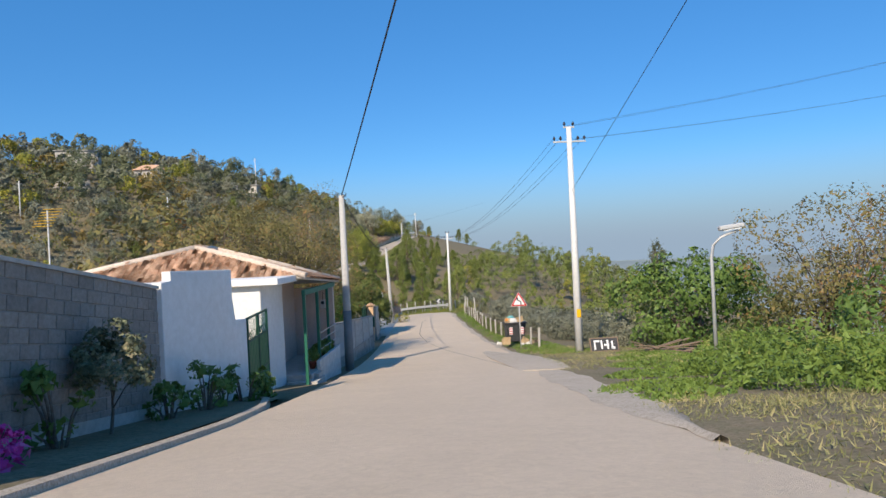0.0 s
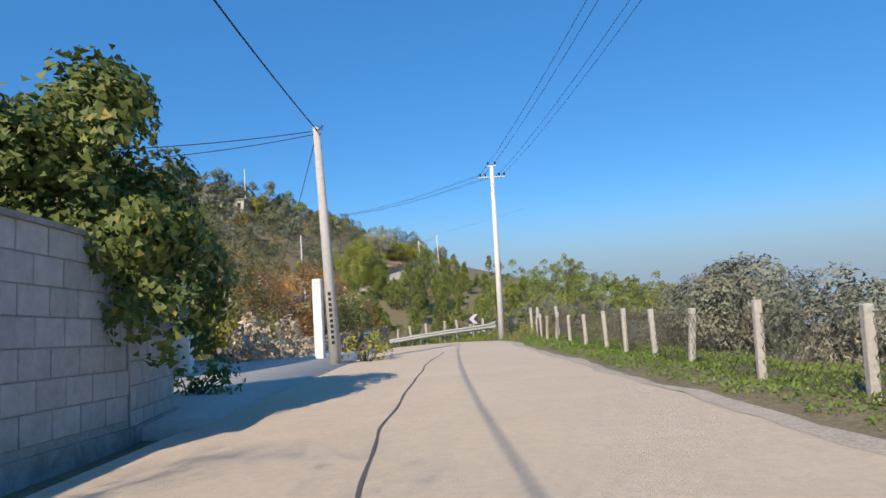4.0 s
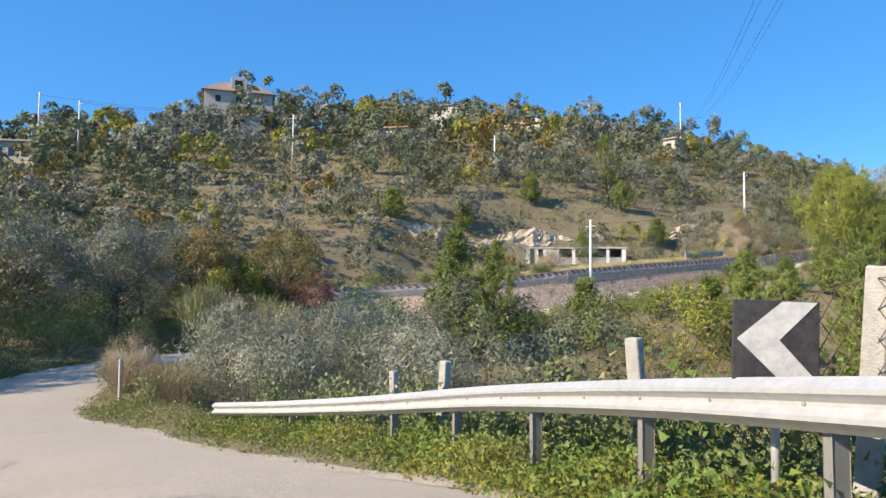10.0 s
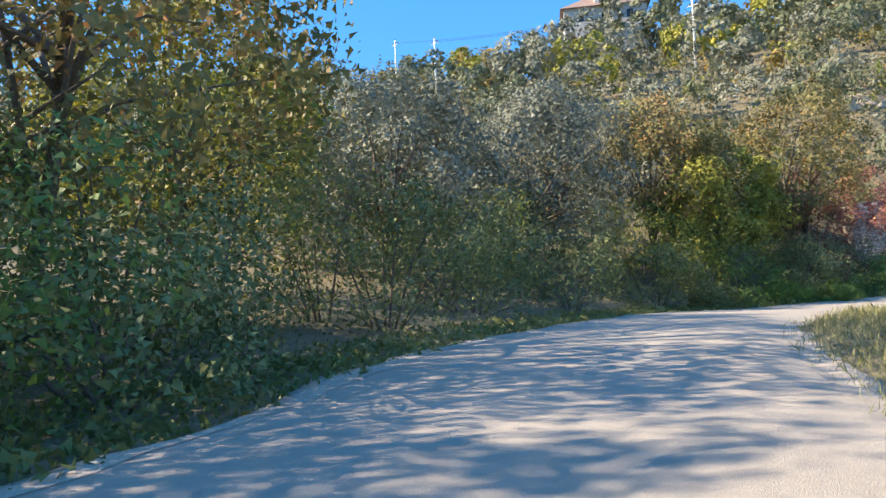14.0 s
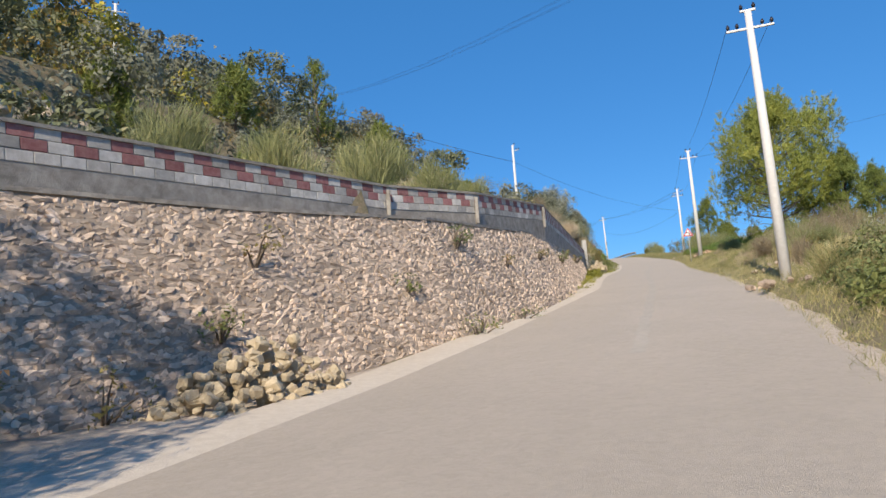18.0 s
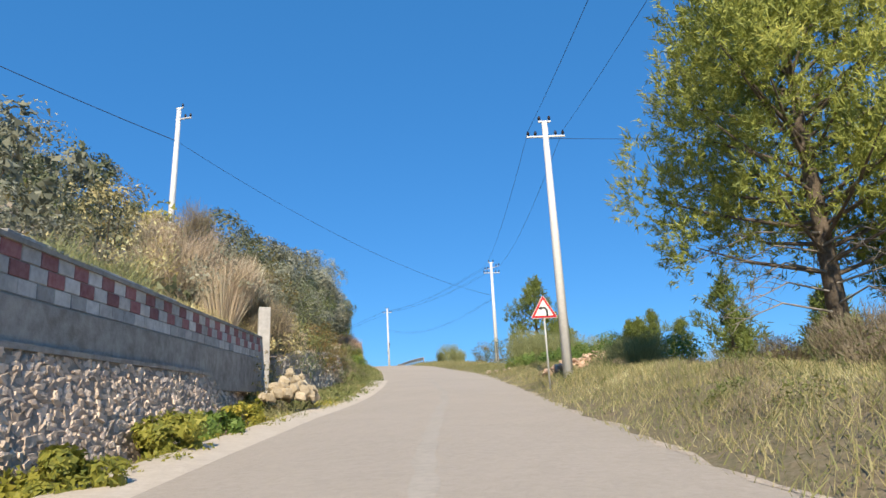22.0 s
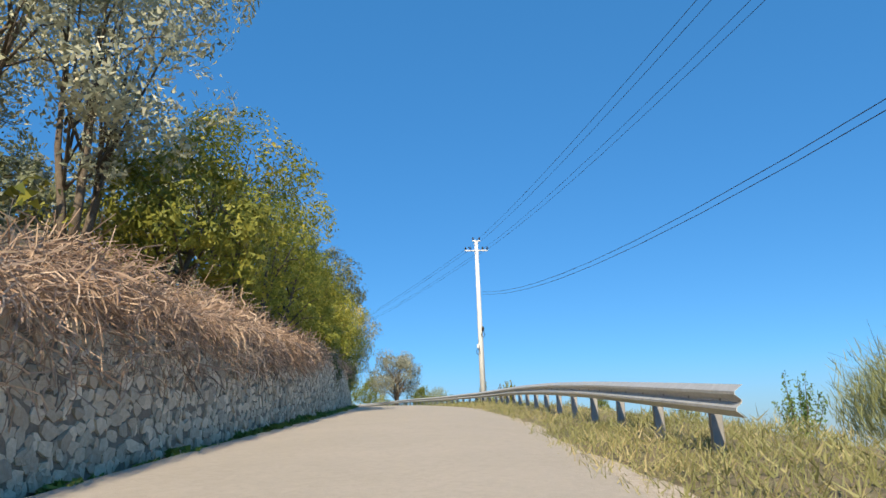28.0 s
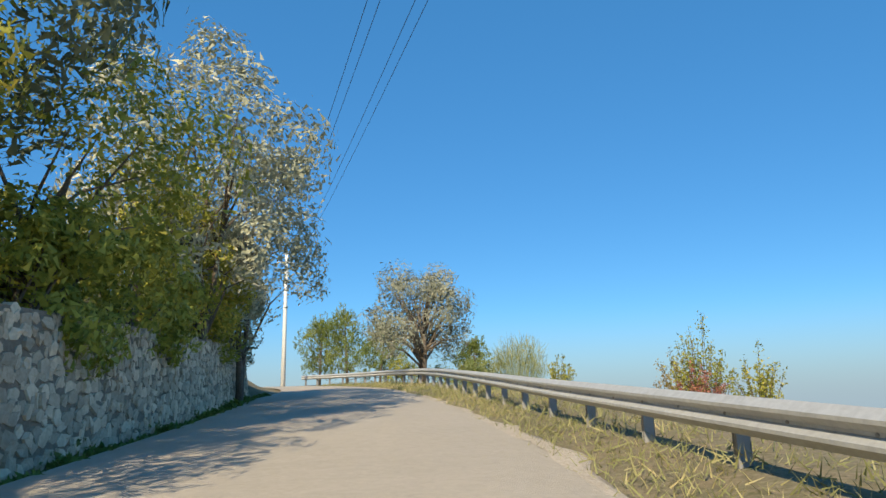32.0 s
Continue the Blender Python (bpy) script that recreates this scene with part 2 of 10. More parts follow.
# ---- the road's line and the lie of the land ----
SPINE = [
    (3.5, -29.5, 3.40), (3.1, -14.5, 1.17), (2.8, 0.5, -1.07), (2.3, 15.5, -3.22), (1.5, 30.5, -4.98), (0.6, 45.4, -6.19),
    (-0.3, 60.4, -6.83), (-0.9, 72.4, -7.32), (-1.4, 80.4, -7.69), (-4.5, 86.6, -8.44), (-8.9, 90.6, -9.33), (-14.6, 92.3, -10.40),
    (-21.5, 93.2, -11.29), (-29.3, 95.0, -11.81), (-35.7, 99.7, -11.98), (-42.0, 104.7, -12.11), (-47.0, 110.8, -12.42), (-49.8, 118.3, -12.82),
    (-50.4, 126.2, -12.81), (-48.7, 134.0, -12.36), (-45.9, 141.5, -11.42), (-41.0, 155.6, -9.36), (-36.4, 169.9, -7.45), (-29.9, 188.8, -5.01),
    (-25.0, 208.2, -2.08), (-21.4, 227.9, 0.88), (-18.4, 247.7, 2.91), (-17.0, 267.5, 4.50), (-17.7, 287.5, 5.73), (-21.1, 307.2, 6.75),
    (-29.0, 324.0, 7.30),
]


def glide(points, step):
    """A smooth line through the points, at even steps."""
    p = np.array(points, float)
    p = np.vstack([2 * p[0] - p[1], p, 2 * p[-1] - p[-2]])
    out = []
    for i in range(1, len(p) - 2):
        for u in np.arange(0, 1, 0.1):
            a, b, c, d = p[i - 1 : i + 3]
            out.append(0.5 * (2 * b + (c - a) * u + (2 * a - 5 * b + 4 * c - d) * u**2 + (3 * b - a - 3 * c + d) * u**3))
    out.append(p[-2])
    out = np.array(out)
    s = np.r_[0, np.cumsum(np.linalg.norm(np.diff(out[:, :2], axis=0), axis=1))]
    at = np.arange(0, s[-1], step)
    return at, np.stack([np.interp(at, s, out[:, k]) for k in range(out.shape[1])], 1)


STATION, LINE = glide(SPINE, 1.0)
AHEAD = np.gradient(LINE[:, :2], axis=0)
AHEAD /= np.linalg.norm(AHEAD, axis=1)[:, None]
LEFT = np.stack([-AHEAD[:, 1], AHEAD[:, 0]], 1)


def along(s, off=0.0, up=0.0):
    """The place at a station of the road, so far to its left and over its surface."""
    x, y, z = (np.interp(s, STATION, LINE[:, k]) for k in range(3))
    lx, ly = (np.interp(s, STATION, LEFT[:, k]) for k in range(2))
    n = math.hypot(lx, ly)
    return Vector((x + off * lx / n, y + off * ly / n, z + up))


def left_edge(s):
    return np.interp(s, [0, 60, 100, 110, 125, 140, 150, 165, 185, 197, 215, 240, 262, 284, 292, 352, 360, 390], [4.2, 3.4, 3.3, 3.2, 2.6, 3.0, 4.2, 3.4, 4.2, 4.0, 2.6, 3.4, 2.8, 3.0, 3.75, 3.75, 3.0, 3.0])


def right_edge(s):
    return np.interp(s, [0, 45, 65, 85, 108, 118, 128, 138, 146, 152, 165, 178, 200, 240, 265, 290, 330, 390], [2.8, 2.8, 3.8, 3.2, 2.6, 2.4, 3.1, 3.5, 2.0, 0.9, 1.2, 1.9, 3.0, 2.7, 3.4, 1.7, 1.6, 2.4])


def wall_foot(s):
    """How far left of the road's line the ground begins to rise."""
    return np.interp(s, [0, 120, 135, 150, 165, 180, 186, 190, 193, 196, 200, 205, 215, 240, 246, 255, 266, 283, 286, 290, 356, 360, 400], [5.4, 5.4, 4.4, 5.0, 4.4, 6.5, 8.6, 8.4, 6.9, 5.1, 3.9, 3.4, 3.1, 4.0, 4.6, 4.6, 3.2, 3.9, 4.0, 4.0, 4.0, 4.2, 4.2])


def land(x, y):
    """The height of the ground at arrays x, y."""
    x, y = np.asarray(x, float), np.asarray(y, float)
    st, ln, lf = STATION[::2], LINE[::2], LEFT[::2]
    total, weight = np.zeros(x.shape), np.zeros(x.shape)
    wf, re = wall_foot(st), right_edge(st)
    for k in range(len(st)):
        dx, dy = x - ln[k, 0], y - ln[k, 1]
        d = np.hypot(dx, dy)
        o = dx * lf[k, 0] + dy * lf[k, 1]
        s = st[k]
        # left of the road: gardens, then the wooded bank, then the hill over the stone walls
        beyond = np.maximum(d - wf[k], 0)
        hill = np.interp(s, [0, 120, 150, 165, 180, 192, 400], [0.0, 0.0, 0.05, 0.12, 0.32, 0.44, 0.44])
        step = np.interp(s, [0, 183, 188, 236, 247, 258, 262, 284, 290, 345, 352, 400], [0.0, 0.0, 3.4, 2.9, 1.3, 1.2, 0.6, 1.0, 1.6, 1.5, 0.5, 0.5])
        top = np.interp(s, [0, 120, 150, 172, 190, 260, 330, 400], [2, 2, 12, 45, 85, 70, 34, 14])
        wide = np.interp(s, [0, 183, 200, 240, 262, 283, 290, 400], [1.2, 1.2, 1.2, 1.2, 1.2, 0.9, 0.5, 0.5])
        rise = top * np.tanh(hill * np.maximum(beyond - wide, 0) / max(top, 1e-3))
        zl = ln[k, 2] + step * np.clip((beyond - 0.35) / wide, 0, 1) + rise - 0.12 * np.exp(-beyond)
        # right of the road: a low verge, then the fall to the plain
        beyond = np.maximum(d - re[k] - 0.3, 0)
        fall = np.interp(s, [0, 60, 105, 116, 140, 160, 200, 400], [0.22, 0.25, 0.28, 0.42, 0.4, 0.3, 0.22, 0.25])
        flat = np.interp(s, [0, 40, 70, 110, 118, 140, 200, 260, 290, 400], [14, 9, 4.5, 3.0, 2.2, 2.5, 9, 12, 3.0, 3.0])
        verge = np.interp(s, [0, 200, 235, 255, 270, 290, 400], [0.08, 0.2, 0.7, 0.7, 0.3, 0.2, 0.2])
        drop = fall * np.maximum(beyond - flat, 0)
        zr = ln[k, 2] + verge * np.clip(beyond / 1.6, 0, 1) - drop - 0.12 * np.exp(-3 * beyond)
        w = 1.0 / (d * d + 3.0) ** 4
        total += w * np.where(o > 0, zl, zr)
        weight += w
    z = total / weight
    z = np.minimum(z, 2.0 - 0.27 * (x - 12.0) - 0.2 * np.maximum(-y - 60, 0))
    return np.maximum(z, -140.0)


def graded(lo, hi, step, reach, growth=1.22):
    mid = list(np.arange(lo, hi + 0.01, step))
    d, a, b = step, lo, hi
    while a > -reach or b < reach:
        d *= growth
        a, b = a - d, b + d
        mid = ([a] if a - d > -reach * 1.3 else []) + mid + ([b] if b < reach * 1.3 else [])
        if d > 800:
            break
    return np.array(mid)


GX, GY = graded(-78, 24, 1.0, 4300), graded(-30, 330, 1.0, 4300)
gx, gy = np.meshgrid(GX, GY, indexing="ij")
gz = land(gx, gy)
near_road = (gx > -78) & (gx < 24) & (gy > -30) & (gy < 330)
gz += np.where(near_road, 0.0, np.clip((np.hypot(gx + 20, gy - 150) - 400) / 600, 0, 1) * -6 * np.abs(np.sin(gx * 0.003) * np.cos(gy * 0.004)))


def held_back(z, line, tops, gap, reach, ramp=0.0):
    """Keeps the ground from rising in front of a wall's foot line, or over its top just behind it (the wall lies left of its line)."""
    for (a, b), (ta, tb), (ra, rb) in zip(zip(line, line[1:]), zip(tops, tops[1:]), zip(reach, reach[1:])):
        ex, ey = b[0] - a[0], b[1] - a[1]
        n = math.hypot(ex, ey)
        ex, ey = ex / n, ey / n
        u = (gx - a[0]) * ex + (gy - a[1]) * ey
        v = (gy - a[1]) * ex - (gx - a[0]) * ey
        far = gap + ra + (rb - ra) * np.clip(u / n, 0, 1)
        inside = (u > -0.6) & (u < n + 0.6) & (v > -9) & (v < far + ramp)
        if not inside.any():
            continue
        px, py = gx[inside], gy[inside]
        k = np.argmin((px[:, None] - LINE[:, 0]) ** 2 + (py[:, None] - LINE[:, 1]) ** 2, axis=1)
        lid = np.where(v[inside] < gap, LINE[k, 2] - 0.1, ta + (tb - ta) * np.clip(u[inside] / n, 0, 1) + 0.04 * v[inside] + 0.75 * np.maximum(v[inside] - far[inside], 0) + 0.35 * np.sin(gx[inside] * 1.1) * np.sin(gy[inside] * 0.9) * (v[inside] > far[inside] + 1))
        left = ((px - LINE[k, 0]) * LEFT[k, 0] + (py - LINE[k, 1]) * LEFT[k, 1]) > 0
        z[inside] = np.where(left, np.minimum(z[inside], lid), z[inside])


# feet and tops of the rubble wall under the parapet, and of the long stone wall
RUBBLE_FOOT = [(-59.5, 130.5), (-56.6, 135.2), (-52.9, 139.3), (-49.5, 143.6), (-46.9, 148.4), (-44.6, 154.0), (-42.3, 161.9), (-39.75, 170.4), (-37.4, 178.5), (-36.2, 184.6)]
RUBBLE_TOP = [-9.3, -8.9, -8.65, -8.1, -7.6, -6.95, -6.2, -5.45, -4.85, -4.35]
held_back(gz, RUBBLE_FOOT, [z + 0.7 for z in RUBBLE_TOP], 2.2, [3, 6, 10, 12, 12.5, 13, 12, 9, 5, 3], 9.0)
away = np.sqrt(((gx[..., None] - LINE[None, None, ::6, 0]) ** 2 + (gy[..., None] - LINE[None, None, ::6, 1]) ** 2).min(axis=-1))
for turn in range(3):
    soft = gz.copy()
    soft[1:-1, 1:-1] = (gz[:-2, 1:-1] + gz[2:, 1:-1] + gz[1:-1, :-2] + gz[1:-1, 2:] + 2 * gz[1:-1, 1:-1]) / 6
    gz = np.where((away > 13) & near_road, soft, gz)
BANK_FOOT = [(-36.2, 186.5), (-34.6, 191.5), (-32.6, 198.0), (-31.2, 203.0)]
BANK_TOP = [-4.0, -3.1, -2.2, -1.7]
held_back(gz, BANK_FOOT, BANK_TOP, 1.0, [0.6] * 4)
LONG_S = np.arange(283, 357, 4.0)
LONG_FOOT = [tuple(along(s, 4.1)[:2]) for s in LONG_S]
LONG_LOW = [float(np.interp(s, STATION, LINE[:, 2])) - 0.1 for s in LONG_S]
LONG_TOP = [z + float(np.interp(s, [283, 290, 310, 340, 356], [1.62, 1.75, 2.0, 1.82, 1.75])) for z, s in zip(LONG_LOW, LONG_S)]
held_back(gz, LONG_FOOT, LONG_TOP, 1.3, [1.0] * len(LONG_FOOT))


def ground_under(x, y):
    """The ground's height at arrays x, y, between the points of its grid."""
    x, y = np.asarray(x, float), np.asarray(y, float)
    i = np.clip(np.searchsorted(GX, x) - 1, 0, len(GX) - 2)
    j = np.clip(np.searchsorted(GY, y) - 1, 0, len(GY) - 2)
    u, v = (x - GX[i]) / (GX[i + 1] - GX[i]), (y - GY[j]) / (GY[j + 1] - GY[j])
    return (gz[i, j] * (1 - u) + gz[i + 1, j] * u) * (1 - v) + (gz[i, j + 1] * (1 - u) + gz[i + 1, j + 1] * u) * v


def ground_at(x, y):
    return float(ground_under(x, y))


idx = np.arange(gx.size).reshape(gx.shape)
quads = np.stack([idx[:-1, :-1], idx[1:, :-1], idx[1:, 1:], idx[:-1, 1:]], -1).reshape(-1, 4)
tagged(solid("ground", np.stack([gx, gy, gz], -1).reshape(-1, 3), quads, EARTH, smooth=True), "dry grass, earth and scrub slopes falling to a hazy plain", "ground", kind="structure")


def ribbon(name, s0, s1, offs, ups, mat, step=1.0, smooth=True):
    """A strip along the road: offs and ups give its cross-section, each a number or a function of the station."""
    ss = np.arange(s0, s1 + 0.01, step)
    vs, fs = [], []
    for s in ss:
        for o, u in zip(offs, ups):
            vs.append(tuple(along(s, o(s) if callable(o) else o, u(s) if callable(u) else u)))
    n = len(offs)
    for i in range(len(ss) - 1):
        for j in range(n - 1):
            a = i * n + j
            fs.append((a, a + n, a + n + 1, a + 1))
    return solid(name, vs, fs, mat, smooth=smooth)


road = tagged(ribbon("road", 0, STATION[-1] - 1, [lambda s: -right_edge(s), lambda s: -right_edge(s) * 0.5, 0.0, lambda s: left_edge(s) * 0.5, left_edge], [-0.02, 0.03, 0.05, 0.03, -0.02], ASPHALT), "sun-bleached grey asphalt country road with worn edges", "road", kind="structure")


def wavy(s, f, a):
    return a * (math.sin(s * f) + 0.6 * math.sin(s * f * 2.7 + 1.3) + 0.4 * math.sin(s * f * 5.9 + 0.4))


def shoulder(name, s0, s1, side, width, mat, label, up=-0.035, seed=0.0):
    """A strip of gravel or concrete beside the asphalt, its outer edge ragged."""
    e = (lambda s: float(left_edge(s)) - 0.12 + wavy(s + seed, 0.9, 0.07)) if side > 0 else (lambda s: -float(right_edge(s)) + 0.12 - wavy(s + seed, 0.9, 0.07))
    o = lambda s: e(s) + side * max(0.15, width(s) + wavy(s + seed, 0.55, 0.16))
    m = lambda s: (e(s) + o(s)) / 2
    rows = [(o, -0.14), (o, up - 0.02), (m, up + 0.02), (e, -0.011)]
    if side < 0:
        rows = rows[::-1]
        rows = [(r[0], r[1]) for r in rows]
    ob = ribbon(name, s0, s1, [r[0] for r in rows][::-1] if side > 0 else [r[0] for r in rows][::-1], [r[1] for r in rows][::-1] if side > 0 else [r[1] for r in rows][::-1], mat, 0.5)
    return tagged(ob, label, "verge", kind="structure")


shoulder("gravel_verge_wall", 183, 248, 1, lambda s: max(0.5, float(wall_foot(s)) - float(left_edge(s)) + 0.2), GRAVEL, "pale gravel and concrete strip at the wall's foot", seed=2.0)
shoulder("gravel_verge_crest", 248, 291, 1, lambda s: 0.55, GRAVEL, "narrow pale gravel edge beside the asphalt", seed=3.0)
shoulder("gravel_verge_bank", 112, 183, 1, lambda s: 0.5, GRAVEL, "dusty gravel edge under the thicket", seed=5.0)
shoulder("gravel_verge_open", 60, 147, -1, lambda s: 0.55, GRAVEL, "narrow pale gravel edge beside the weeds", seed=1.0)
shoulder("gravel_verge_climb", 147, 292, -1, lambda s: 0.5, GRAVEL, "pale gravel edge beside the long grass", seed=4.0)
shoulder("gravel_verge_barrier", 292, 385, -1, lambda s: 0.35, GRAVEL, "thin gravel edge before the crash barrier", seed=7.0)
shoulder("gravel_patch", 37, 62, -1, lambda s: float(np.interp(s, [37, 42, 45, 49, 51, 54, 57, 60, 62], [0.2, 1.2, 2.2, 2.6, 2.7, 2.6, 2.2, 1.3, 0.55])), GRAVEL, "bare stony gravel beside the village road", up=0.03, seed=6.0)
PAVING = varied("pale_paving", [(0.46, 0.43, 0.38), (0.52, 0.49, 0.44), (0.4, 0.37, 0.33), (0.56, 0.53, 0.48)], (0.5, 8.0), 0.92, 0.4, 60.0, source="Position")
pad = [(4.6, 22.6), (6.1, 21.6), (7.6, 23.4), (8.9, 25.6), (8.7, 27.0), (7.2, 27.6), (5.2, 30.6), (4.2, 35.5), (3.6, 36.5), (3.9, 30.0)]
pz = [float(LINE[np.argmin((LINE[:, 0] - x) ** 2 + (LINE[:, 1] - y) ** 2), 2]) + (0.0 if x < 4.7 else 0.07) for x, y in pad]
tagged(solid("driveway", [(x, y, z) for (x, y), z in zip(pad, pz)] + [(x, y, z - 0.3) for (x, y), z in zip(pad, pz)], [tuple(range(10))] + [(k, (k + 1) % 10 + 0, (k + 1) % 10 + 10, k + 10) for k in range(10)], GRAVEL), "small pale gravelled apron beside the pole", "driveway", kind="structure")
yard = ribbon("yard", 83.5, 105, [lambda s: float(np.interp(s, [83.5, 86.5, 90, 98, 105], [5.2, 6.5, 16, 18, 6.5])), lambda s: float(np.interp(s, [86.5, 90, 98, 105], [4.2, 8, 8, 4.6])), lambda s: float(left_edge(s)) - 0.15], [0.1, 0.06, 0.03], PAVING)
for v in yard.data.vertices:
    v.co.z = max(v.co.z, ground_at(v.co.x, v.co.y) + 0.04)
yard.data.flip_normals()
skirt = yard.modifiers.new("slab", "SOLIDIFY")
skirt.thickness, skirt.offset = 0.35, -1
tagged(yard, "pale dusty concrete yard at the mouth of the driveway", "yard", kind="structure")


def tar_line(points, width, label):
    """A poured tar seam along stations and offsets."""
    sp = np.array(points, float)
    ss = np.arange(sp[0, 0], sp[-1, 0], 0.4)
    vs, fs = [], []
    for k, s in enumerate(ss):
        o = float(np.interp(s, sp[:, 0], sp[:, 1])) + wavy(s, 0.35, 0.03)
        w = width * (0.7 + 0.5 * abs(math.sin(s * 2.3)))
        top = lambda q: float(np.interp(q, [-float(right_edge(s)), -float(right_edge(s)) / 2, 0, float(left_edge(s)) / 2, float(left_edge(s))], [-0.02, 0.03, 0.05, 0.03, -0.02]))
        vs += [tuple(along(s, o + w, top(o + w) + 0.005)), tuple(along(s, o - w, top(o - w) + 0.005))]
        if k:
            fs.append((2 * k - 2, 2 * k - 1, 2 * k + 1, 2 * k))
    return tagged(solid("tar_seam", vs, fs, TAR), label, "tar seam", kind="structure")


tar_line([(52.3, -2.7), (56, -2.4), (59.9, -1.88), (67.5, -0.55), (75, 0.3), (82.4, 0.8), (87.4, 0.68), (93, 0.55), (98.8, 0.2)], 0.017, "dark tar seam wandering down the road")

WORN = varied("worn_streak", [(0.4, 0.355, 0.295), (0.47, 0.415, 0.345), (0.34, 0.3, 0.25), (0.48, 0.43, 0.36)], (0.5, 9.0), 0.92, 0.4, 80.0, source="Position")


def worn_streak(points, width):
    streak = tar_line(points, width, "pale worn streak along the asphalt")
    streak.data.materials.clear()
    streak.data.materials.append(WORN)
    streak.name = "worn_streak"
    streak["category"] = "worn streak"


worn_streak([(196, 0.1), (215, 0.12), (240, 0.2), (262, 0.25)], 0.12)

# the far plain, and the backdrop ring painted as haze beyond it
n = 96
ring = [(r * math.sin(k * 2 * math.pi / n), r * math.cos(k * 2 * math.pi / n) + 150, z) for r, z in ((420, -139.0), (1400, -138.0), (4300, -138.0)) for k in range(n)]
tagged(solid("plain", ring, [(i * n + k, (i + 1) * n + k, (i + 1) * n + (k + 1) % n, i * n + (k + 1) % n) for i in range(2) for k in range(n)], PLAIN), "wide plain of fields far below, its colours paled for haze", "plain", kind="structure")
# the horizon haze is an emission on a ring, thinning out upwards
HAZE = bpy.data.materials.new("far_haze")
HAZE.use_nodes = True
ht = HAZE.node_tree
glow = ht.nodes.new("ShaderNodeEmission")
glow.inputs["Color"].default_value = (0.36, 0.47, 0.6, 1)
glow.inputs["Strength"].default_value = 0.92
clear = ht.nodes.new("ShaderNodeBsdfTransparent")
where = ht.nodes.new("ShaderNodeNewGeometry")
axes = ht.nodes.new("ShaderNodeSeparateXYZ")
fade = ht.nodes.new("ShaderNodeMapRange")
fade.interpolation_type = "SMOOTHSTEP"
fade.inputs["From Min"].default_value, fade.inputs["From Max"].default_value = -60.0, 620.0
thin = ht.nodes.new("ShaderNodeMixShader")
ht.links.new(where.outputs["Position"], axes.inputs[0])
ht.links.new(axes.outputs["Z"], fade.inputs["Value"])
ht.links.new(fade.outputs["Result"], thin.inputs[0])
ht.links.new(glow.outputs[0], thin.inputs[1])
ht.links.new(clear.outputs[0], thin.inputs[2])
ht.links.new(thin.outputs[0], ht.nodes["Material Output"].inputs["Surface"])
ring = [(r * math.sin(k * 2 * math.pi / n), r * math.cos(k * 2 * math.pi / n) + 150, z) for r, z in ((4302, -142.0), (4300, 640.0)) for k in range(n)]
tagged(solid("backdrop", ring, [(k, (k + 1) % n, n + (k + 1) % n, n + k) for k in range(n)], HAZE, smooth=True), "pale blue backdrop ring glowing as haze beyond the plain", "backdrop", kind="structure")

bed = ribbon("flower_bed", 35, 47.5, [lambda s: 5.6, lambda s: float(left_edge(s)) + 0.3], [0.05, 0.03], EARTH, 0.5)
tagged(bed, "dark soil bed at the foot of the white wall", "flower bed", kind="structure")
kerb_at = lambda s: float(np.interp(s, [35, 41, 44, 46, 47.5], [3.75, 3.55, 3.7, 4.1, 5.0]))
kerb = ribbon("kerb", 35, 47.5, [lambda s: kerb_at(s) + 0.16, lambda s: kerb_at(s) + 0.15, kerb_at, lambda s: kerb_at(s) - 0.02], [-0.1, 0.07, 0.06, -0.12], GRAVEL, 0.5, smooth=False)
tagged(kerb, "low rough concrete kerb round the flower bed", "kerb", kind="structure")

# ---- kinds of things ----


def quick(name, verts, quads, mats, parent=None, slots=None, smooth=False):
    """A mesh of quads or triangles from arrays."""
    me = bpy.data.meshes.new(name)
    me.vertices.add(len(verts))
    me.vertices.foreach_set("co", np.ascontiguousarray(verts, dtype=np.float32).ravel())
    me.loops.add(quads.size)
    me.loops.foreach_set("vertex_index", np.ascontiguousarray(quads, dtype=np.int32).ravel())
    me.polygons.add(len(quads))
    me.polygons.foreach_set("loop_start", np.arange(0, quads.size, quads.shape[1], dtype=np.int32))
    for m in mats:
        me.materials.append(m)
    if slots is not None:
        me.polygons.foreach_set("material_index", np.asarray(slots, dtype=np.int32))
    if smooth:
        me.polygons.foreach_set("use_smooth", np.ones(len(quads), dtype=bool))
    me.update(calc_edges=True)
    ob = new(name, me)
    if parent is not None:
        ob.parent = parent
    return ob


def unit(n, rng):
    v = rng.normal(size=(n, 3))
    return v / np.linalg.norm(v, axis=1)[:, None]


